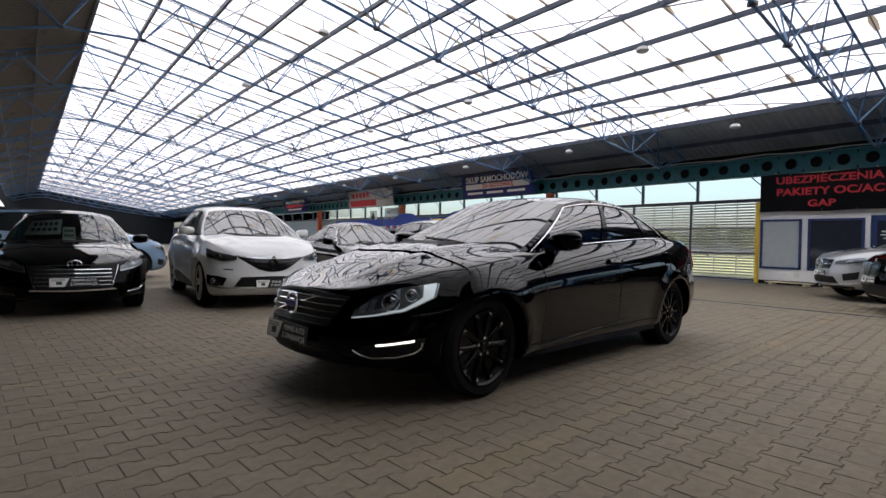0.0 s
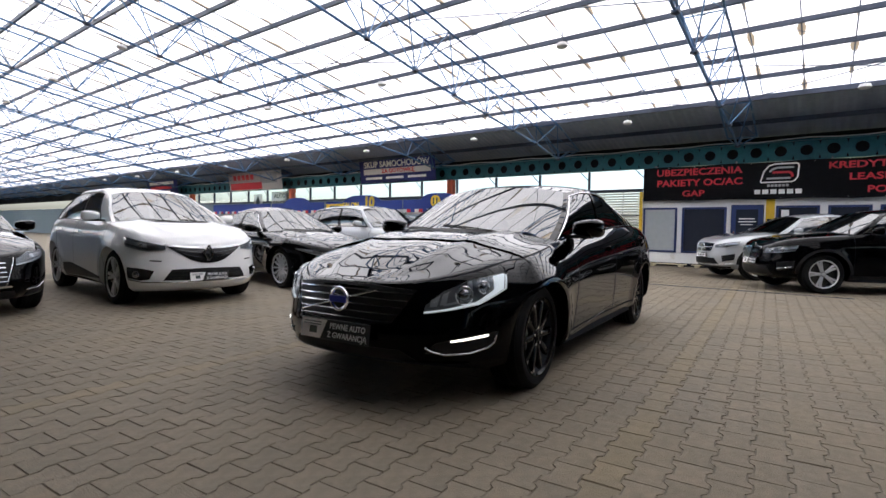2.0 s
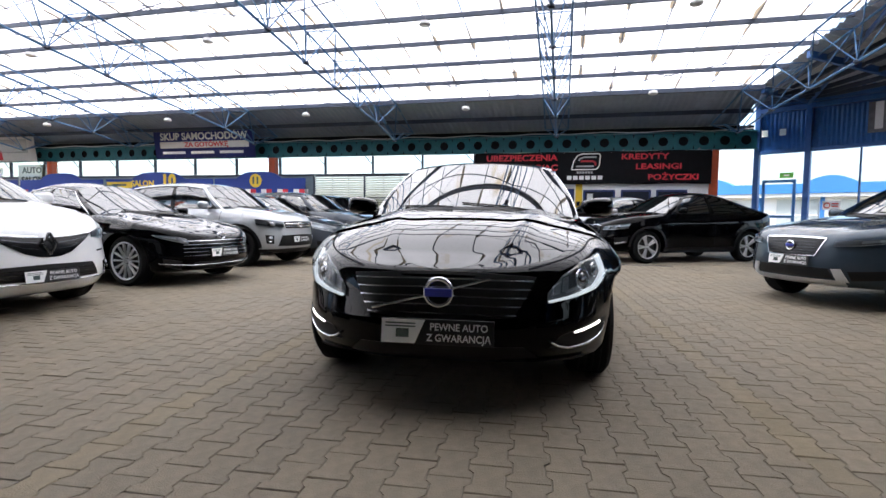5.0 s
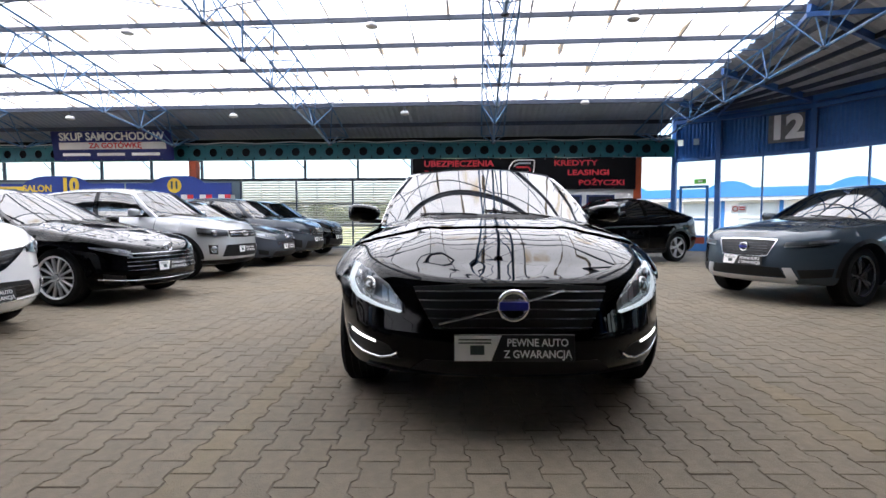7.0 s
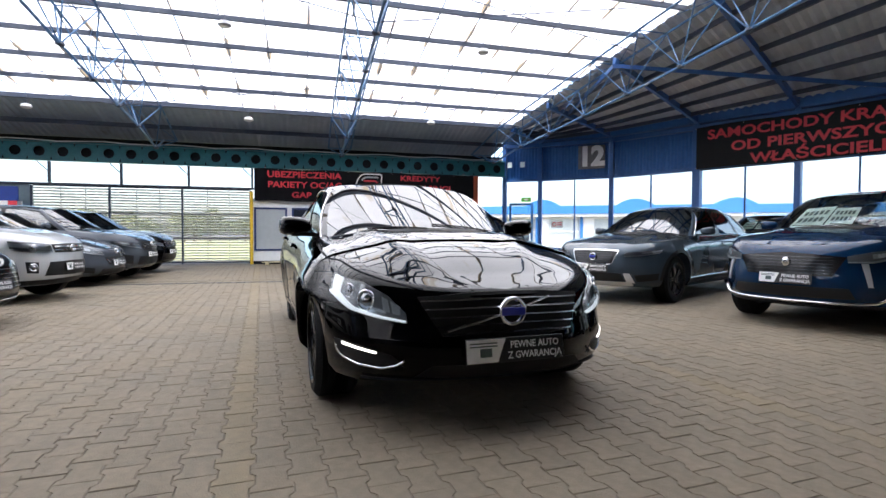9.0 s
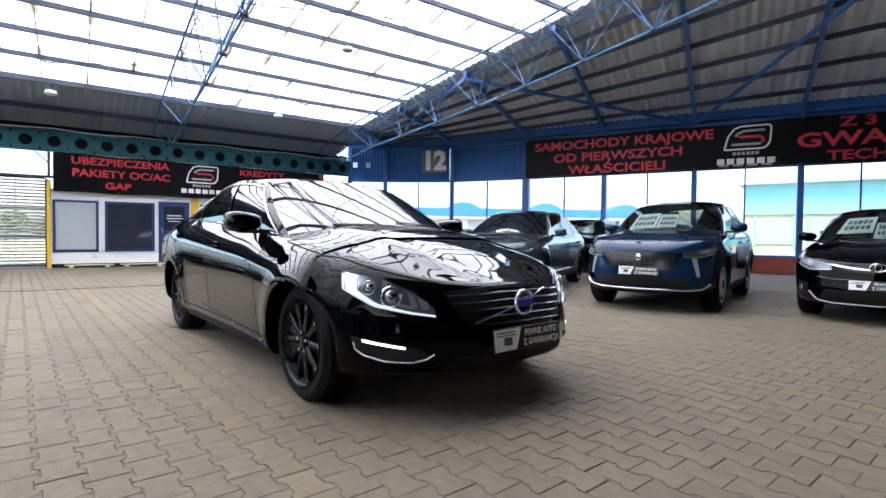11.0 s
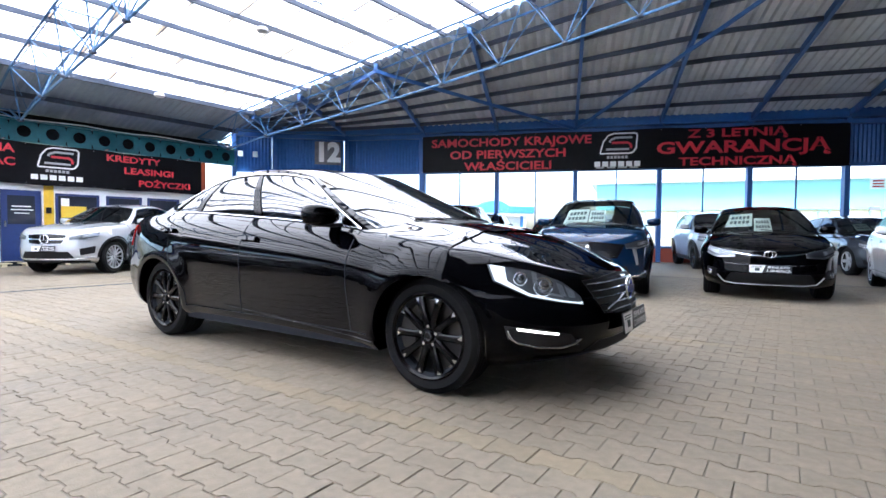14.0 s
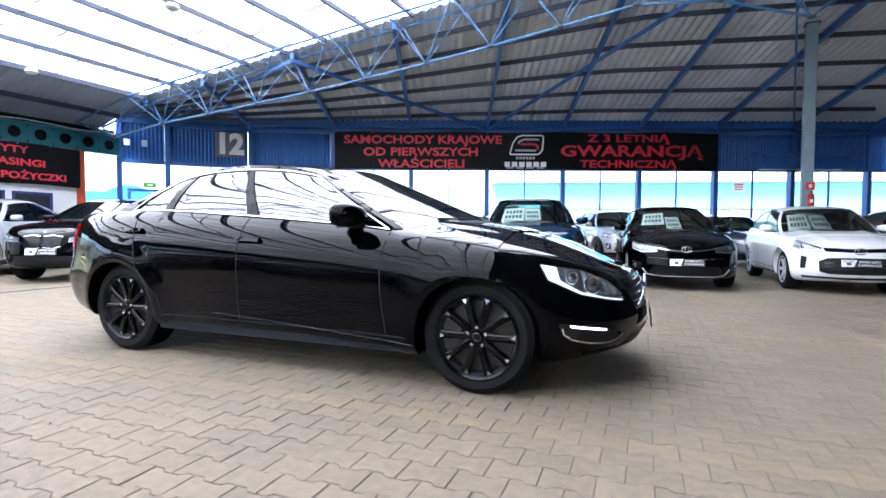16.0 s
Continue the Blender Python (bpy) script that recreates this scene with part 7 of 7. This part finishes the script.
    part("booth_wall", box(x0, x1, 0.20, 0.26, 0.0, 1.86), M_WHITE, stall)
    k = max(2, int((x1 - x0) / 1.5))
    for i in range(k):
        a = x0 + (x1 - x0) * (i + 0.15) / k
        b = x0 + (x1 - x0) * (i + 0.85) / k
        part("booth_window", box(a, b, 0.18, 0.199, 0.75, 1.6), M_PANE_D, stall)
part("sign_plate", box(-17.15, -15.95, -0.03, -0.004, 1.92, 2.16, 0.004), M_YELT, stall, "yellow sign plate with a printed line")
bars(stall, [(-16.9, -16.2, 2.0, 2.07)], M_INK, "printed_word", -0.034)
sign_words(stall, [("SALON", -15.45, 2.08, 0.32, M_YELT, 1.05), ("10", -14.25, 2.17, 0.66, M_YELT, 1.0)], Matrix.Translation((0, -0.012, 0)))
bm = lathe([(0.0005, -0.012), (0.25, -0.012), (0.25, 0.0)], 28)
bmesh.ops.translate(bm, vec=(-10.45, -0.004, 2.17), verts=bm.verts)
part("sign_disc", bm, M_YELT, stall, "round yellow number sign")
sign_words(stall, [("11", -10.45, 2.17, 0.34, M_INK, 1.0)], Matrix.Translation((0, -0.022, 0)))
sg = thing("sign", Matrix.Translation((-22.3, YA - 0.05, 2.08)), "white sign board with black words in the window band", "sign")
part("board", box(0, 1.5, -0.02, 0, 0, 0.86), M_LITB, sg)
sign_words(sg, [("AUTO", 0.75, 0.62, 0.34, M_INK, 1.1), ("SALON", 0.75, 0.22, 0.34, M_INK, 1.1)], Matrix.Translation((0, -0.026, 0)))
for x in (-20.6, -23.6):
    sg = thing("sign", Matrix.Translation((x, YA - 0.05, 2.42)), "white board with a dark diamond", "sign")
    part("board", box(-0.40, 0.40, -0.02, 0, -0.42, 0.42), M_LITB, sg)
    bm = bmesh.new()
    vs = [bm.verts.new(p) for p in ((0, -0.024, 0.38), (0.21, -0.024, 0), (0, -0.024, -0.38), (-0.21, -0.024, 0))]
    bm.faces.new(vs)
    part("diamond", bm, M_INK, sg)

# ---- glazed end wall ----
def glaze(name, m, posts, first=True, mid=True):
    """A stretch of tall glazing in blue frames under a ribbed band."""
    root = thing(name, m, "tall glazed wall in blue steel frames", "window", kind="structure")
    a0, a1 = posts[0], posts[-1]
    for a, b in zip(posts, posts[1:]):
        m_ = (a + b) / 2
        spans = ((a + 0.07, m_ - 0.02), (m_ + 0.02, b - 0.07)) if mid else ((a + 0.07, b - 0.07),)
        for p0, p1 in spans:
            p = part("pane", box(p0, p1, -0.006, 0.006, 0.50, Z_HEAD - 0.04), M_PANE, root)
            p.visible_shadow = False
        if mid:
            part("mullion", box(m_ - 0.02, m_ + 0.02, -0.03, 0.03, 0.50, Z_HEAD - 0.04), M_BLUE, root)
    for s in posts if first else posts[1:]:
        part("post", box(s - 0.07, s + 0.07, -0.13, 0.10, 0.0, Z_EAVE - 0.04, 0.006), M_BLUE, root)
    part("head_rail", box(a0, a1, -0.09, 0.07, Z_HEAD - 0.04, Z_HEAD + 0.06), M_BLUE, root)
    part("band_rail", box(a0, a1, -0.12, 0.07, Z_BAND - 0.02, Z_BAND + 0.10), M_BLUE, root)
    part("eave_beam", box(a0, a1, -0.16, 0.16, Z_EAVE - 0.18, Z_EAVE), M_BLUE_D, root)
    part("eave_flashing", box(a0, a1, -0.20, -0.165, Z_EAVE - 0.16, Z_EAVE + 0.09), M_BLUE_D, root)
    part("sill_wall", box(a0, a1, -0.06, 0.06, 0.0, 0.44), M_BRICK, root)
    part("sill", box(a0, a1, -0.09, 0.09, 0.44, 0.50), M_BLUE, root)
    bm = bmesh.new()
    rows = [[], []]
    for i in range(int((a1 - a0) / 0.055)):
        y = 0.03 + (0.012 if i % 2 else -0.012)
        rows[0].append((a0 + i * 0.055, y, Z_HEAD + 0.06))
        rows[1].append((a0 + i * 0.055, y, Z_EAVE - 0.1))
    grid_mesh(bm, rows)
    part("ribbed_cladding", bm, M_BLUE_D, root)
    return root


glazed = glaze("window_2", B_M, BAYS[3:] + [BAYS[-1] + 2.54])
NODE = [p for _, p in B_NODES]
M_C, M_0, M_1 = [bay_matrix(p, q) for p, q in zip(NODE, NODE[1:])]
L_C, L_0, L_1 = [(q - p).length for p, q in zip(NODE, NODE[1:])]
glaze("window_3", M_C, [0.0, L_C], mid=False)
glaze("window_4", M_0, [0.0, L_0], first=False)
glaze("window_5", M_1, [0.0, L_1 - 0.08], first=False)
ext = thing("door_1", M_C, "blue-framed glass door beside the corner", "door", kind="structure")
for x0, x1, z0, z1 in ((0.20, 0.28, 0, 2.1), (0.98, 1.06, 0, 2.1), (0.28, 0.98, 2.02, 2.1), (0.28, 0.98, 0.0, 0.24), (0.28, 0.98, 0.98, 1.06)):
    part("door_frame", box(x0, x1, -0.16, -0.132, z0, z1), M_SKYBLUE, ext)
es = thing("sign", M_C @ Matrix.Translation((0.62, -0.02, 2.16)), "small green emergency exit sign over the door", "sign")
part("board", box(0, 0.34, -0.03, 0, 0, 0.15), M_EXIT, es)
part("symbol", box(0.10, 0.24, -0.034, -0.0305, 0.05, 0.10), M_WHITET, es)
ns = thing("sign", M_0 @ Matrix.Translation((0.42, -0.025, 1.22)), "white notice with a red ring on the glass", "sign")
part("board", box(0, 0.42, -0.012, 0, 0, 0.24), M_WHITET, ns)
bm = bmesh.new()
hoop(bm, Vector((0, 0, 0)), 0.07, 0.07, 0.015, 18, 6)
ring_ = part("ring", bm, M_REDP, ns)
ring_.matrix_basis = Matrix.Translation((0.11, -0.014, 0.12)) @ Matrix.Rotation(radians(90), 4, "Z")
for z in (0.15, 0.08):
    part("printed_line", box(0.22, 0.38, -0.015, -0.0125, z, z + 0.035), M_REDP, ns)
M_BOARD12 = mat("worn_grey_board", (0.17, 0.17, 0.185), 0.6, vary=0.4, scale=3)
s12 = thing("sign", M_0 @ Matrix.Translation((L_0 * 0.555, -0.10, Z_HEAD + 0.30)), "dark sign board with a large white number", "sign")
part("board", box(0, L_0 * 0.36, -0.03, 0, 0, 0.80), M_BOARD12, s12)
sign_words(s12, [("12", L_0 * 0.18, 0.40, 0.90, M_WHITET, 0.96)], Matrix.Translation((0, -0.036, 0)))
for s in (0.12, 0.58):
    sq = thing("sign", M_C @ Matrix.Translation((s, -0.10, 3.40)), "small white square notice on the blue wall", "sign")
    part("board", box(0, 0.16, -0.03, 0, 0, 0.19), M_CARD, sq)
bB = banner("banner", 12.7, 1.22, M_BLACKB, B_M @ Matrix.Translation((5.33, -0.20, Z_HEAD - 0.02)), "long black vinyl banner with red words over the glazed wall", 0.02)
sign_words(bB, [("SAMOCHODY KRAJOWE", 2.94, 0.96, 0.37, M_REDT, 1.27), ("OD PIERWSZYCH", 2.87, 0.56, 0.37, M_REDT, 1.31), ("WŁAŚCICIELI", 2.9, 0.17, 0.37, M_REDT, 1.3),
               ("Z 3 LETNIĄ", 9.74, 1.02, 0.34, M_REDT, 1.58), ("GWARANCJĄ", 9.84, 0.60, 0.50, M_REDT, 1.53), ("TECHNICZNĄ", 9.74, 0.18, 0.34, M_REDT, 1.47)], Matrix.Translation((0, -0.012, 0)))
logo(bB, 6.35, 0.80, 1.45)
bars(bB, [(5.7 + i * 0.34, 5.95 + i * 0.34, 0.03, 0.09) for i in range(4)], M_GREYT, "name_bar", -0.008)

# grey column with a fire extinguisher
col = pillar(11.2, -5.05, 5.75, M_GREY, "grey-blue steel column with a fire sign", 0.115)
fx = thing("fire_extinguisher", Matrix.Translation((11.2 - 0.21, -5.05 - 0.05, 1.50)), "red fire extinguisher hung on the grey column", "extinguisher")
part("cylinder", lathe([(0.0005, 0), (0.065, 0.0), (0.075, 0.015), (0.075, 0.23), (0.05, 0.28), (0.02, 0.295), (0.02, 0.33), (0.0005, 0.33)], 20), M_REDP, fx).matrix_basis = Matrix.Rotation(radians(90), 4, "X")
part("handle", box(-0.05, 0.03, -0.01, 0.01, 0.31, 0.345, 0.004), M_DARK, fx)
part("bracket", box(0.06, 0.10, -0.04, 0.04, 0.08, 0.12), M_DARK, fx)
part("printed_label", box(-0.078, -0.070, -0.03, 0.03, 0.08, 0.15), M_WHITET, fx)
fs = thing("sign", Matrix.Translation((11.2 - 0.12, -5.05 - 0.05, 1.88)), "small red and white fire sign on the column", "sign")
part("board", box(-0.006, 0, -0.09, 0.09, 0, 0.18), M_REDP, fs)
part("symbol", box(-0.009, -0.0061, -0.03, 0.03, 0.05, 0.13), M_WHITET, fs)

# blue shutter box and notices on the glazed wall beyond the banner
sb = thing("shutter_box", B_M @ Matrix.Translation((19.35, -0.10, Z_HEAD + 0.0)), "blue metal roller shutter box over the glass", "shutter box")
part("casing", box(0, 2.6, -0.34, 0, 0.0, 0.44, 0.01), M_BLUE, sb)
part("cover", box(-0.22, 2.7, -0.42, 0, 0.445, 0.54, 0.008), M_BLUE_D, sb)
nt_ = thing("sign", B_M @ Matrix.Translation((18.62, -0.06, 2.22)), "white notice with red lines on the glass", "sign")
part("board", box(0, 0.40, -0.012, 0, 0, 0.32), M_LITB, nt_)
for z in (0.05, 0.13, 0.21):
    part("printed_line", box(0.06, 0.34, -0.015, -0.0125, z, z + 0.04), M_REDP, nt_)
nu_ = thing("sign", B_M @ Matrix.Translation((18.62, -0.06, 1.62)), "small white paper notice on the glass", "sign")
part("board", box(0, 0.28, -0.008, 0, 0, 0.10), M_LITB, nu_)

# ---- lamps under the roof ----
lamp = thing("ceiling_lamp", Matrix.Translation((3.0, 10.6, 4.30)), "small round white lamp hung under the roof", "lamp", "roof lamps")
part("housing", lathe([(0.0005, 0), (0.09, 0.0), (0.13, 0.03), (0.10, 0.10), (0.03, 0.12), (0.0005, 0.12)], 18), M_LAMP, lamp).matrix_basis = Matrix.Rotation(radians(90), 4, "X")
part("stem", box(-0.008, 0.008, -0.008, 0.008, 0.12, 0.35), M_STEEL_D, lamp)
for i in range(9):
    for y in (10.6, 6.0, 1.6):
        if i or y < 10:
            copy_thing(lamp, Matrix.Translation((3.0 - 5.2 * i, y, roof_z(y) - 0.42)))

# narrow drain across the aisle
drain = thing("drain_channel", Matrix.Translation((-8.2, 6.16, 0)), "narrow dark steel drain channel set in the paving", "drain", kind="structure")
part("channel_edge", box(0, 11.0, -0.035, -0.022, -0.02, 0.004), M_STEEL_D, drain)
part("channel_edge", box(0, 11.0, 0.022, 0.035, -0.02, 0.004), M_STEEL_D, drain)
part("channel_bed", box(0, 11.0, -0.022, 0.022, -0.02, 0.0015), M_DARK, drain)

# ---- added closing walls and roofs, mostly out of view, that block stray daylight ----
tagged(part("wall_west", box(X_FAR - 0.2, X_FAR, -16.2, YA + 0.15, 0, 8), M_DARK), "dark far end wall of the hall", "wall", kind="structure")
tagged(part("wall_south", box(X_FAR, 22, -16.2, -16.0, 0, 4.4), M_DARK), "plain dark wall added to close off the far side of the aisle", "wall", kind="structure")
# unseen roof, kept dark so that little light comes from behind the camera
tagged(part("ceiling_south", box(-14.0, 22, -16.0, -9.45, 4.05, 4.15), M_DARK), "unseen dark roof added over the next aisle to block daylight", "ceiling", kind="structure")
bm = bmesh.new()
x = X_FAR
while x < -14.5:
    for y in (-16.0, -13.85, -11.7, -9.55, -7.4):
        add_box(bm, x, x + 1.0, y, y + 2.05, 4.30, 4.32)
    x += 1.06
tagged(part("ceiling_skylight_south", bm, M_SKYL), "translucent sheets over the next aisle", "roof", kind="structure")
tagged(part("wall_east", box(19.3, 19.5, -16.0, -9.9, 0, 8), M_DARK), "unseen dark wall added to block daylight at the end", "wall", kind="structure")
bm = bmesh.new()
vs = [bm.verts.new(p) for p in (on_b(26, Z_EAVE), (22, -9.4, Z_EAVE), (22, -16, 4.15), (5, -16, 4.15), (5, -9.4, 4.2), (roof_end(end_y(23.8)), end_y(23.8), 5.0))]
bm.faces.new(vs)
# unseen gable, added to stop daylight leaking onto the end-bay roof
gin = Vector((roof_end(end_y(23.8)), end_y(23.8), 0))
bm2 = bmesh.new()
bm2.faces.new([bm2.verts.new(p) for p in (on_b(23.8, 4.1), gin + Vector((0, 0, 4.1)), gin + Vector((0, 0, 6.75)), on_b(23.8, 4.55))])
tagged(part("wall_gable_south", bm2, M_SHEET), "unseen grey gable added to keep daylight out of the end bay", "wall", kind="structure")
tagged(part("ceiling_corner", bm, M_SHEET), "unseen grey sheet added over the corner to block daylight", "ceiling", kind="structure")

# ---- outside ----
turq = thing("building", B_M @ Matrix.Translation((12.0, 14.0, 0)) @ pose(0, 0, 0, 0, 0, -6), "long turquoise-clad commercial building with a white eave", "building")
part("wall", box(0, 40, 0, 8, 0, 2.2), M_CREAM, turq)
part("cladding", box(0, 40, -0.1, 8, 2.2, 3.7), M_TURQ, turq)
part("roof", box(-0.3, 40.3, -0.6, 8.3, 3.7, 3.95), M_WHITE, turq)
for k in range(18):
    w = part("window", box(0.5 + k * 2.2, 2.1 + k * 2.2, -0.05, -0.004, 0.7, 2.0), M_FILM, turq)
    for a, b, z0, z1 in ((0.4, 0.5, 0.6, 2.1), (2.1, 2.2, 0.6, 2.1)):
        part("frame", box(a + k * 2.2, b + k * 2.2, -0.09, -0.02, z0, z1), M_TURQ, w)
kiosk = thing("building", pose(6.0, 25.0, 0, 0, 0, -30), "low pavilion with a blue arched fascia and pale blue windows", "building")
part("wall", box(0, 24, 0, 6, 0, 1.95), M_WHITE, kiosk)
part("roof", box(-0.3, 24.3, -0.5, 6.3, 2.12, 2.55), M_SKYBLUE, kiosk)
part("soffit", box(-0.2, 24.2, -0.42, 6.2, 1.96, 2.115), M_WHITE, kiosk)
for k in range(5):
    bm = bmesh.new()
    xs_ = [1.4 + k * 4.8 + 1.9 * i / 12 for i in range(13)]
    zs_ = [2.552 + 0.34 * (1 - ((i - 6) / 6) ** 2) for i in range(13)]
    for yy in (-0.46, 0.4):
        grid_mesh(bm, [[(x, yy, 2.551) for x in xs_], [(x, yy, z + 0.001) for x, z in zip(xs_, zs_)]])
    grid_mesh(bm, [[(x, -0.46, z + 0.001) for x, z in zip(xs_, zs_)], [(x, 0.4, z + 0.001) for x, z in zip(xs_, zs_)]])
    bmesh.ops.remove_doubles(bm, verts=bm.verts, dist=0.0005)
    part("arched_crest", bm, M_SKYBLUE, kiosk)
for k in range(10):
    w = part("window", box(0.3 + k * 2.4, 1.9 + k * 2.4, -0.05, -0.004, 0.35, 1.85), M_FILM, kiosk)
    part("frame", box(1.96 + k * 2.4, 2.12 + k * 2.4, -0.12, -0.02, 0.0, 1.95), M_SKYBLUE, w)
    part("frame", box(0.3 + k * 2.4, 1.9 + k * 2.4, -0.09, -0.052, 1.12, 1.18), M_WHITE, w)
lawn = part("lawn", box(-45, 5, YA + 2.2, YA + 60, -0.05, 0.03), M_GRASS)
tagged(lawn, "pale spring lawn outside the gate", "lawn", kind="structure")


def leaf_clump(rng, c, r, n):
    bm_v, bm_f = [], []
    for _ in range(n):
        d = Vector((rng.gauss(0, 1), rng.gauss(0, 1), rng.gauss(0, 0.8)))
        d = d.normalized() * r * rng.uniform(0.5, 1.05)
        q = Vector((rng.uniform(-1, 1), rng.uniform(-1, 1), rng.uniform(-1, 1))).normalized()
        u = q.orthogonal().normalized() * rng.uniform(0.10, 0.2)
        v = q.cross(u).normalized() * rng.uniform(0.10, 0.2)
        k = len(bm_v)
        p = c + d
        bm_v += [p - u, p + v, p + u, p - v]
        bm_f.append((k, k + 1, k + 2, k + 3))
    return bm_v, bm_f


rng = random.Random(11)
for tx, ty, th in [(-46 + 2.6 * k + rng.uniform(-0.8, 0.8), 57 + rng.uniform(-4, 5), rng.uniform(2.3, 3.5)) for k in range(22)]:
    tree = thing("tree", Matrix.Translation((tx, ty, 0)), "leafy young tree beyond the gate", "tree", "trees outside")
    bm = bmesh.new()
    tube(bm, (0, 0, 0), (0.1, 0, th * 0.45), 0.14, 8, 0.09)
    for k in range(6):
        a = k * 1.05 + rng.random()
        tube(bm, (0.1, 0, th * (0.35 + 0.04 * k)), (math.cos(a) * 1.1, math.sin(a) * 1.1, th * (0.6 + 0.05 * k)), 0.05, 6, 0.015)
    part("trunk", bm, M_BARK, tree)
    V_, F_ = [], []
    for k in range(16):
        a, rr = rng.uniform(0, 6.28), rng.uniform(0.2, 1.5)
        v_, f_ = leaf_clump(rng, Vector((math.cos(a) * rr, math.sin(a) * rr, th * rng.uniform(0.5, 0.95))), rng.uniform(0.45, 0.8), 110)
        o = len(V_)
        V_ += v_
        F_ += [tuple(i + o for i in f) for f in f_]
    me = bpy.data.meshes.new("crown")
    me.from_pydata([tuple(v) for v in V_], [], F_)
    me.materials.append(M_LEAF)
    cr = new("crown", me)
    cr.parent = tree

# ---- interlocking pavers, laid along the parking bay ----
PAVE = pose(0, 0, 0, 0, 0, -86)
PL, PW = 0.200, 0.1395
OUT = [(-0.0985, -0.079), (-0.062, -0.079), (-0.040, -0.0575), (0.040, -0.0575), (0.062, -0.079), (0.0985, -0.079), (0.0985, 0.079), (0.062, 0.079), (0.040, 0.0575), (-0.040, 0.0575), (-0.062, 0.079), (-0.0985, 0.079)]


def paver_shape(seed):
    r = random.Random(seed)
    n = len(OUT)
    vs, fs = [], []
    for scale, z in ((1.0, -0.02), (1.0, -0.0045), (0.965, 0.0)):
        for u, w in OUT:
            vs.append((u * scale if scale == 1 else u - math.copysign(0.0028, u), w * scale if scale == 1 else w - math.copysign(0.0028, w), z))
    for k in range(2):
        for i in range(n):
            j = (i + 1) % n
            fs.append((k * n + i, k * n + j, (k + 1) * n + j, (k + 1) * n + i))
    fs.append(tuple(range(2 * n, 3 * n)))
    return vs, fs


pv, pf = paver_shape(1)
paver_me = {}
for nm, m in (("paver", M_PAVE), ("yellow_paver", M_PAVE_Y)):
    me = bpy.data.meshes.new(nm)
    me.from_pydata(pv, [], pf)
    me.materials.append(m)
    paver_me[nm] = me
LINES = (-1.28, 1.48)
rng = random.Random(21)
bed = part("paving_bed", box(-13.5, 6.5, -9.6, 8.4, -0.05, -0.0048), M_JOINT)
bed.matrix_world = PAVE
tagged(bed, "dark sand bed between the pavers", "paving bed", kind="structure")
pavement = thing("pavement", PAVE, "worn brown-grey interlocking concrete pavers with two yellowed rows", "pavement", kind="structure")
V_all, F_all = {"paver": [], "yellow_paver": []}, {"paver": [], "yellow_paver": []}
base = np.array(pv)
singles = 0
for j in range(int(-9.5 / PW), int(8.3 / PW)):
    w = j * PW
    kind = "yellow_paver" if any(abs(w - y) < PW / 2 for y in LINES) else "paver"
    for i in range(int(-13.4 / PL), int(6.4 / PL)):
        u = i * PL + (PL / 2 if j % 2 else 0.0)
        g_ = PAVE @ Vector((u, w, 0))
        if g_.y > YA - 0.5 or g_.x > 9 or g_.x < -8.5:
            continue
        dz, tilt, tilt2, ang = rng.gauss(-0.0006, 0.0009), rng.gauss(0, 0.006), rng.gauss(0, 0.006), rng.gauss(0, 0.006)
        near = 2.45 < u < 3.65 and -2.15 < w < 1.4
        if near and singles < 300:
            o = new(kind, paver_me[kind])
            o.parent = pavement
            o.matrix_basis = pose(u, w, dz, math.degrees(tilt), math.degrees(tilt2), math.degrees(ang))
            singles += 1
            continue
        q = base.copy()
        c_, s_ = math.cos(ang), math.sin(ang)
        x_, y_ = q[:, 0] * c_ - q[:, 1] * s_, q[:, 0] * s_ + q[:, 1] * c_
        q[:, 2] += dz + tilt * y_ - tilt2 * x_
        q[:, 0], q[:, 1] = x_ + u, y_ + w
        k = len(V_all[kind]) * len(pv)
        V_all[kind].append(q)
        F_all[kind] += [tuple(a + k for a in f) for f in pf]
for kind in V_all:
    me = bpy.data.meshes.new("pavers")
    me.from_pydata(np.concatenate(V_all[kind]).tolist(), [], F_all[kind])
    me.materials.append(M_PAVE if kind == "paver" else M_PAVE_Y)
    o = new("pavers", me)
    o.parent = pavement
    tagged(o, kind="stuff")
dr = part("drain", box(-9, 6, 6.62, 6.66, -0.004, 0.0015), M_JOINT)
tagged(dr, "thin dark drainage slot across the paving", "drain", kind="structure")
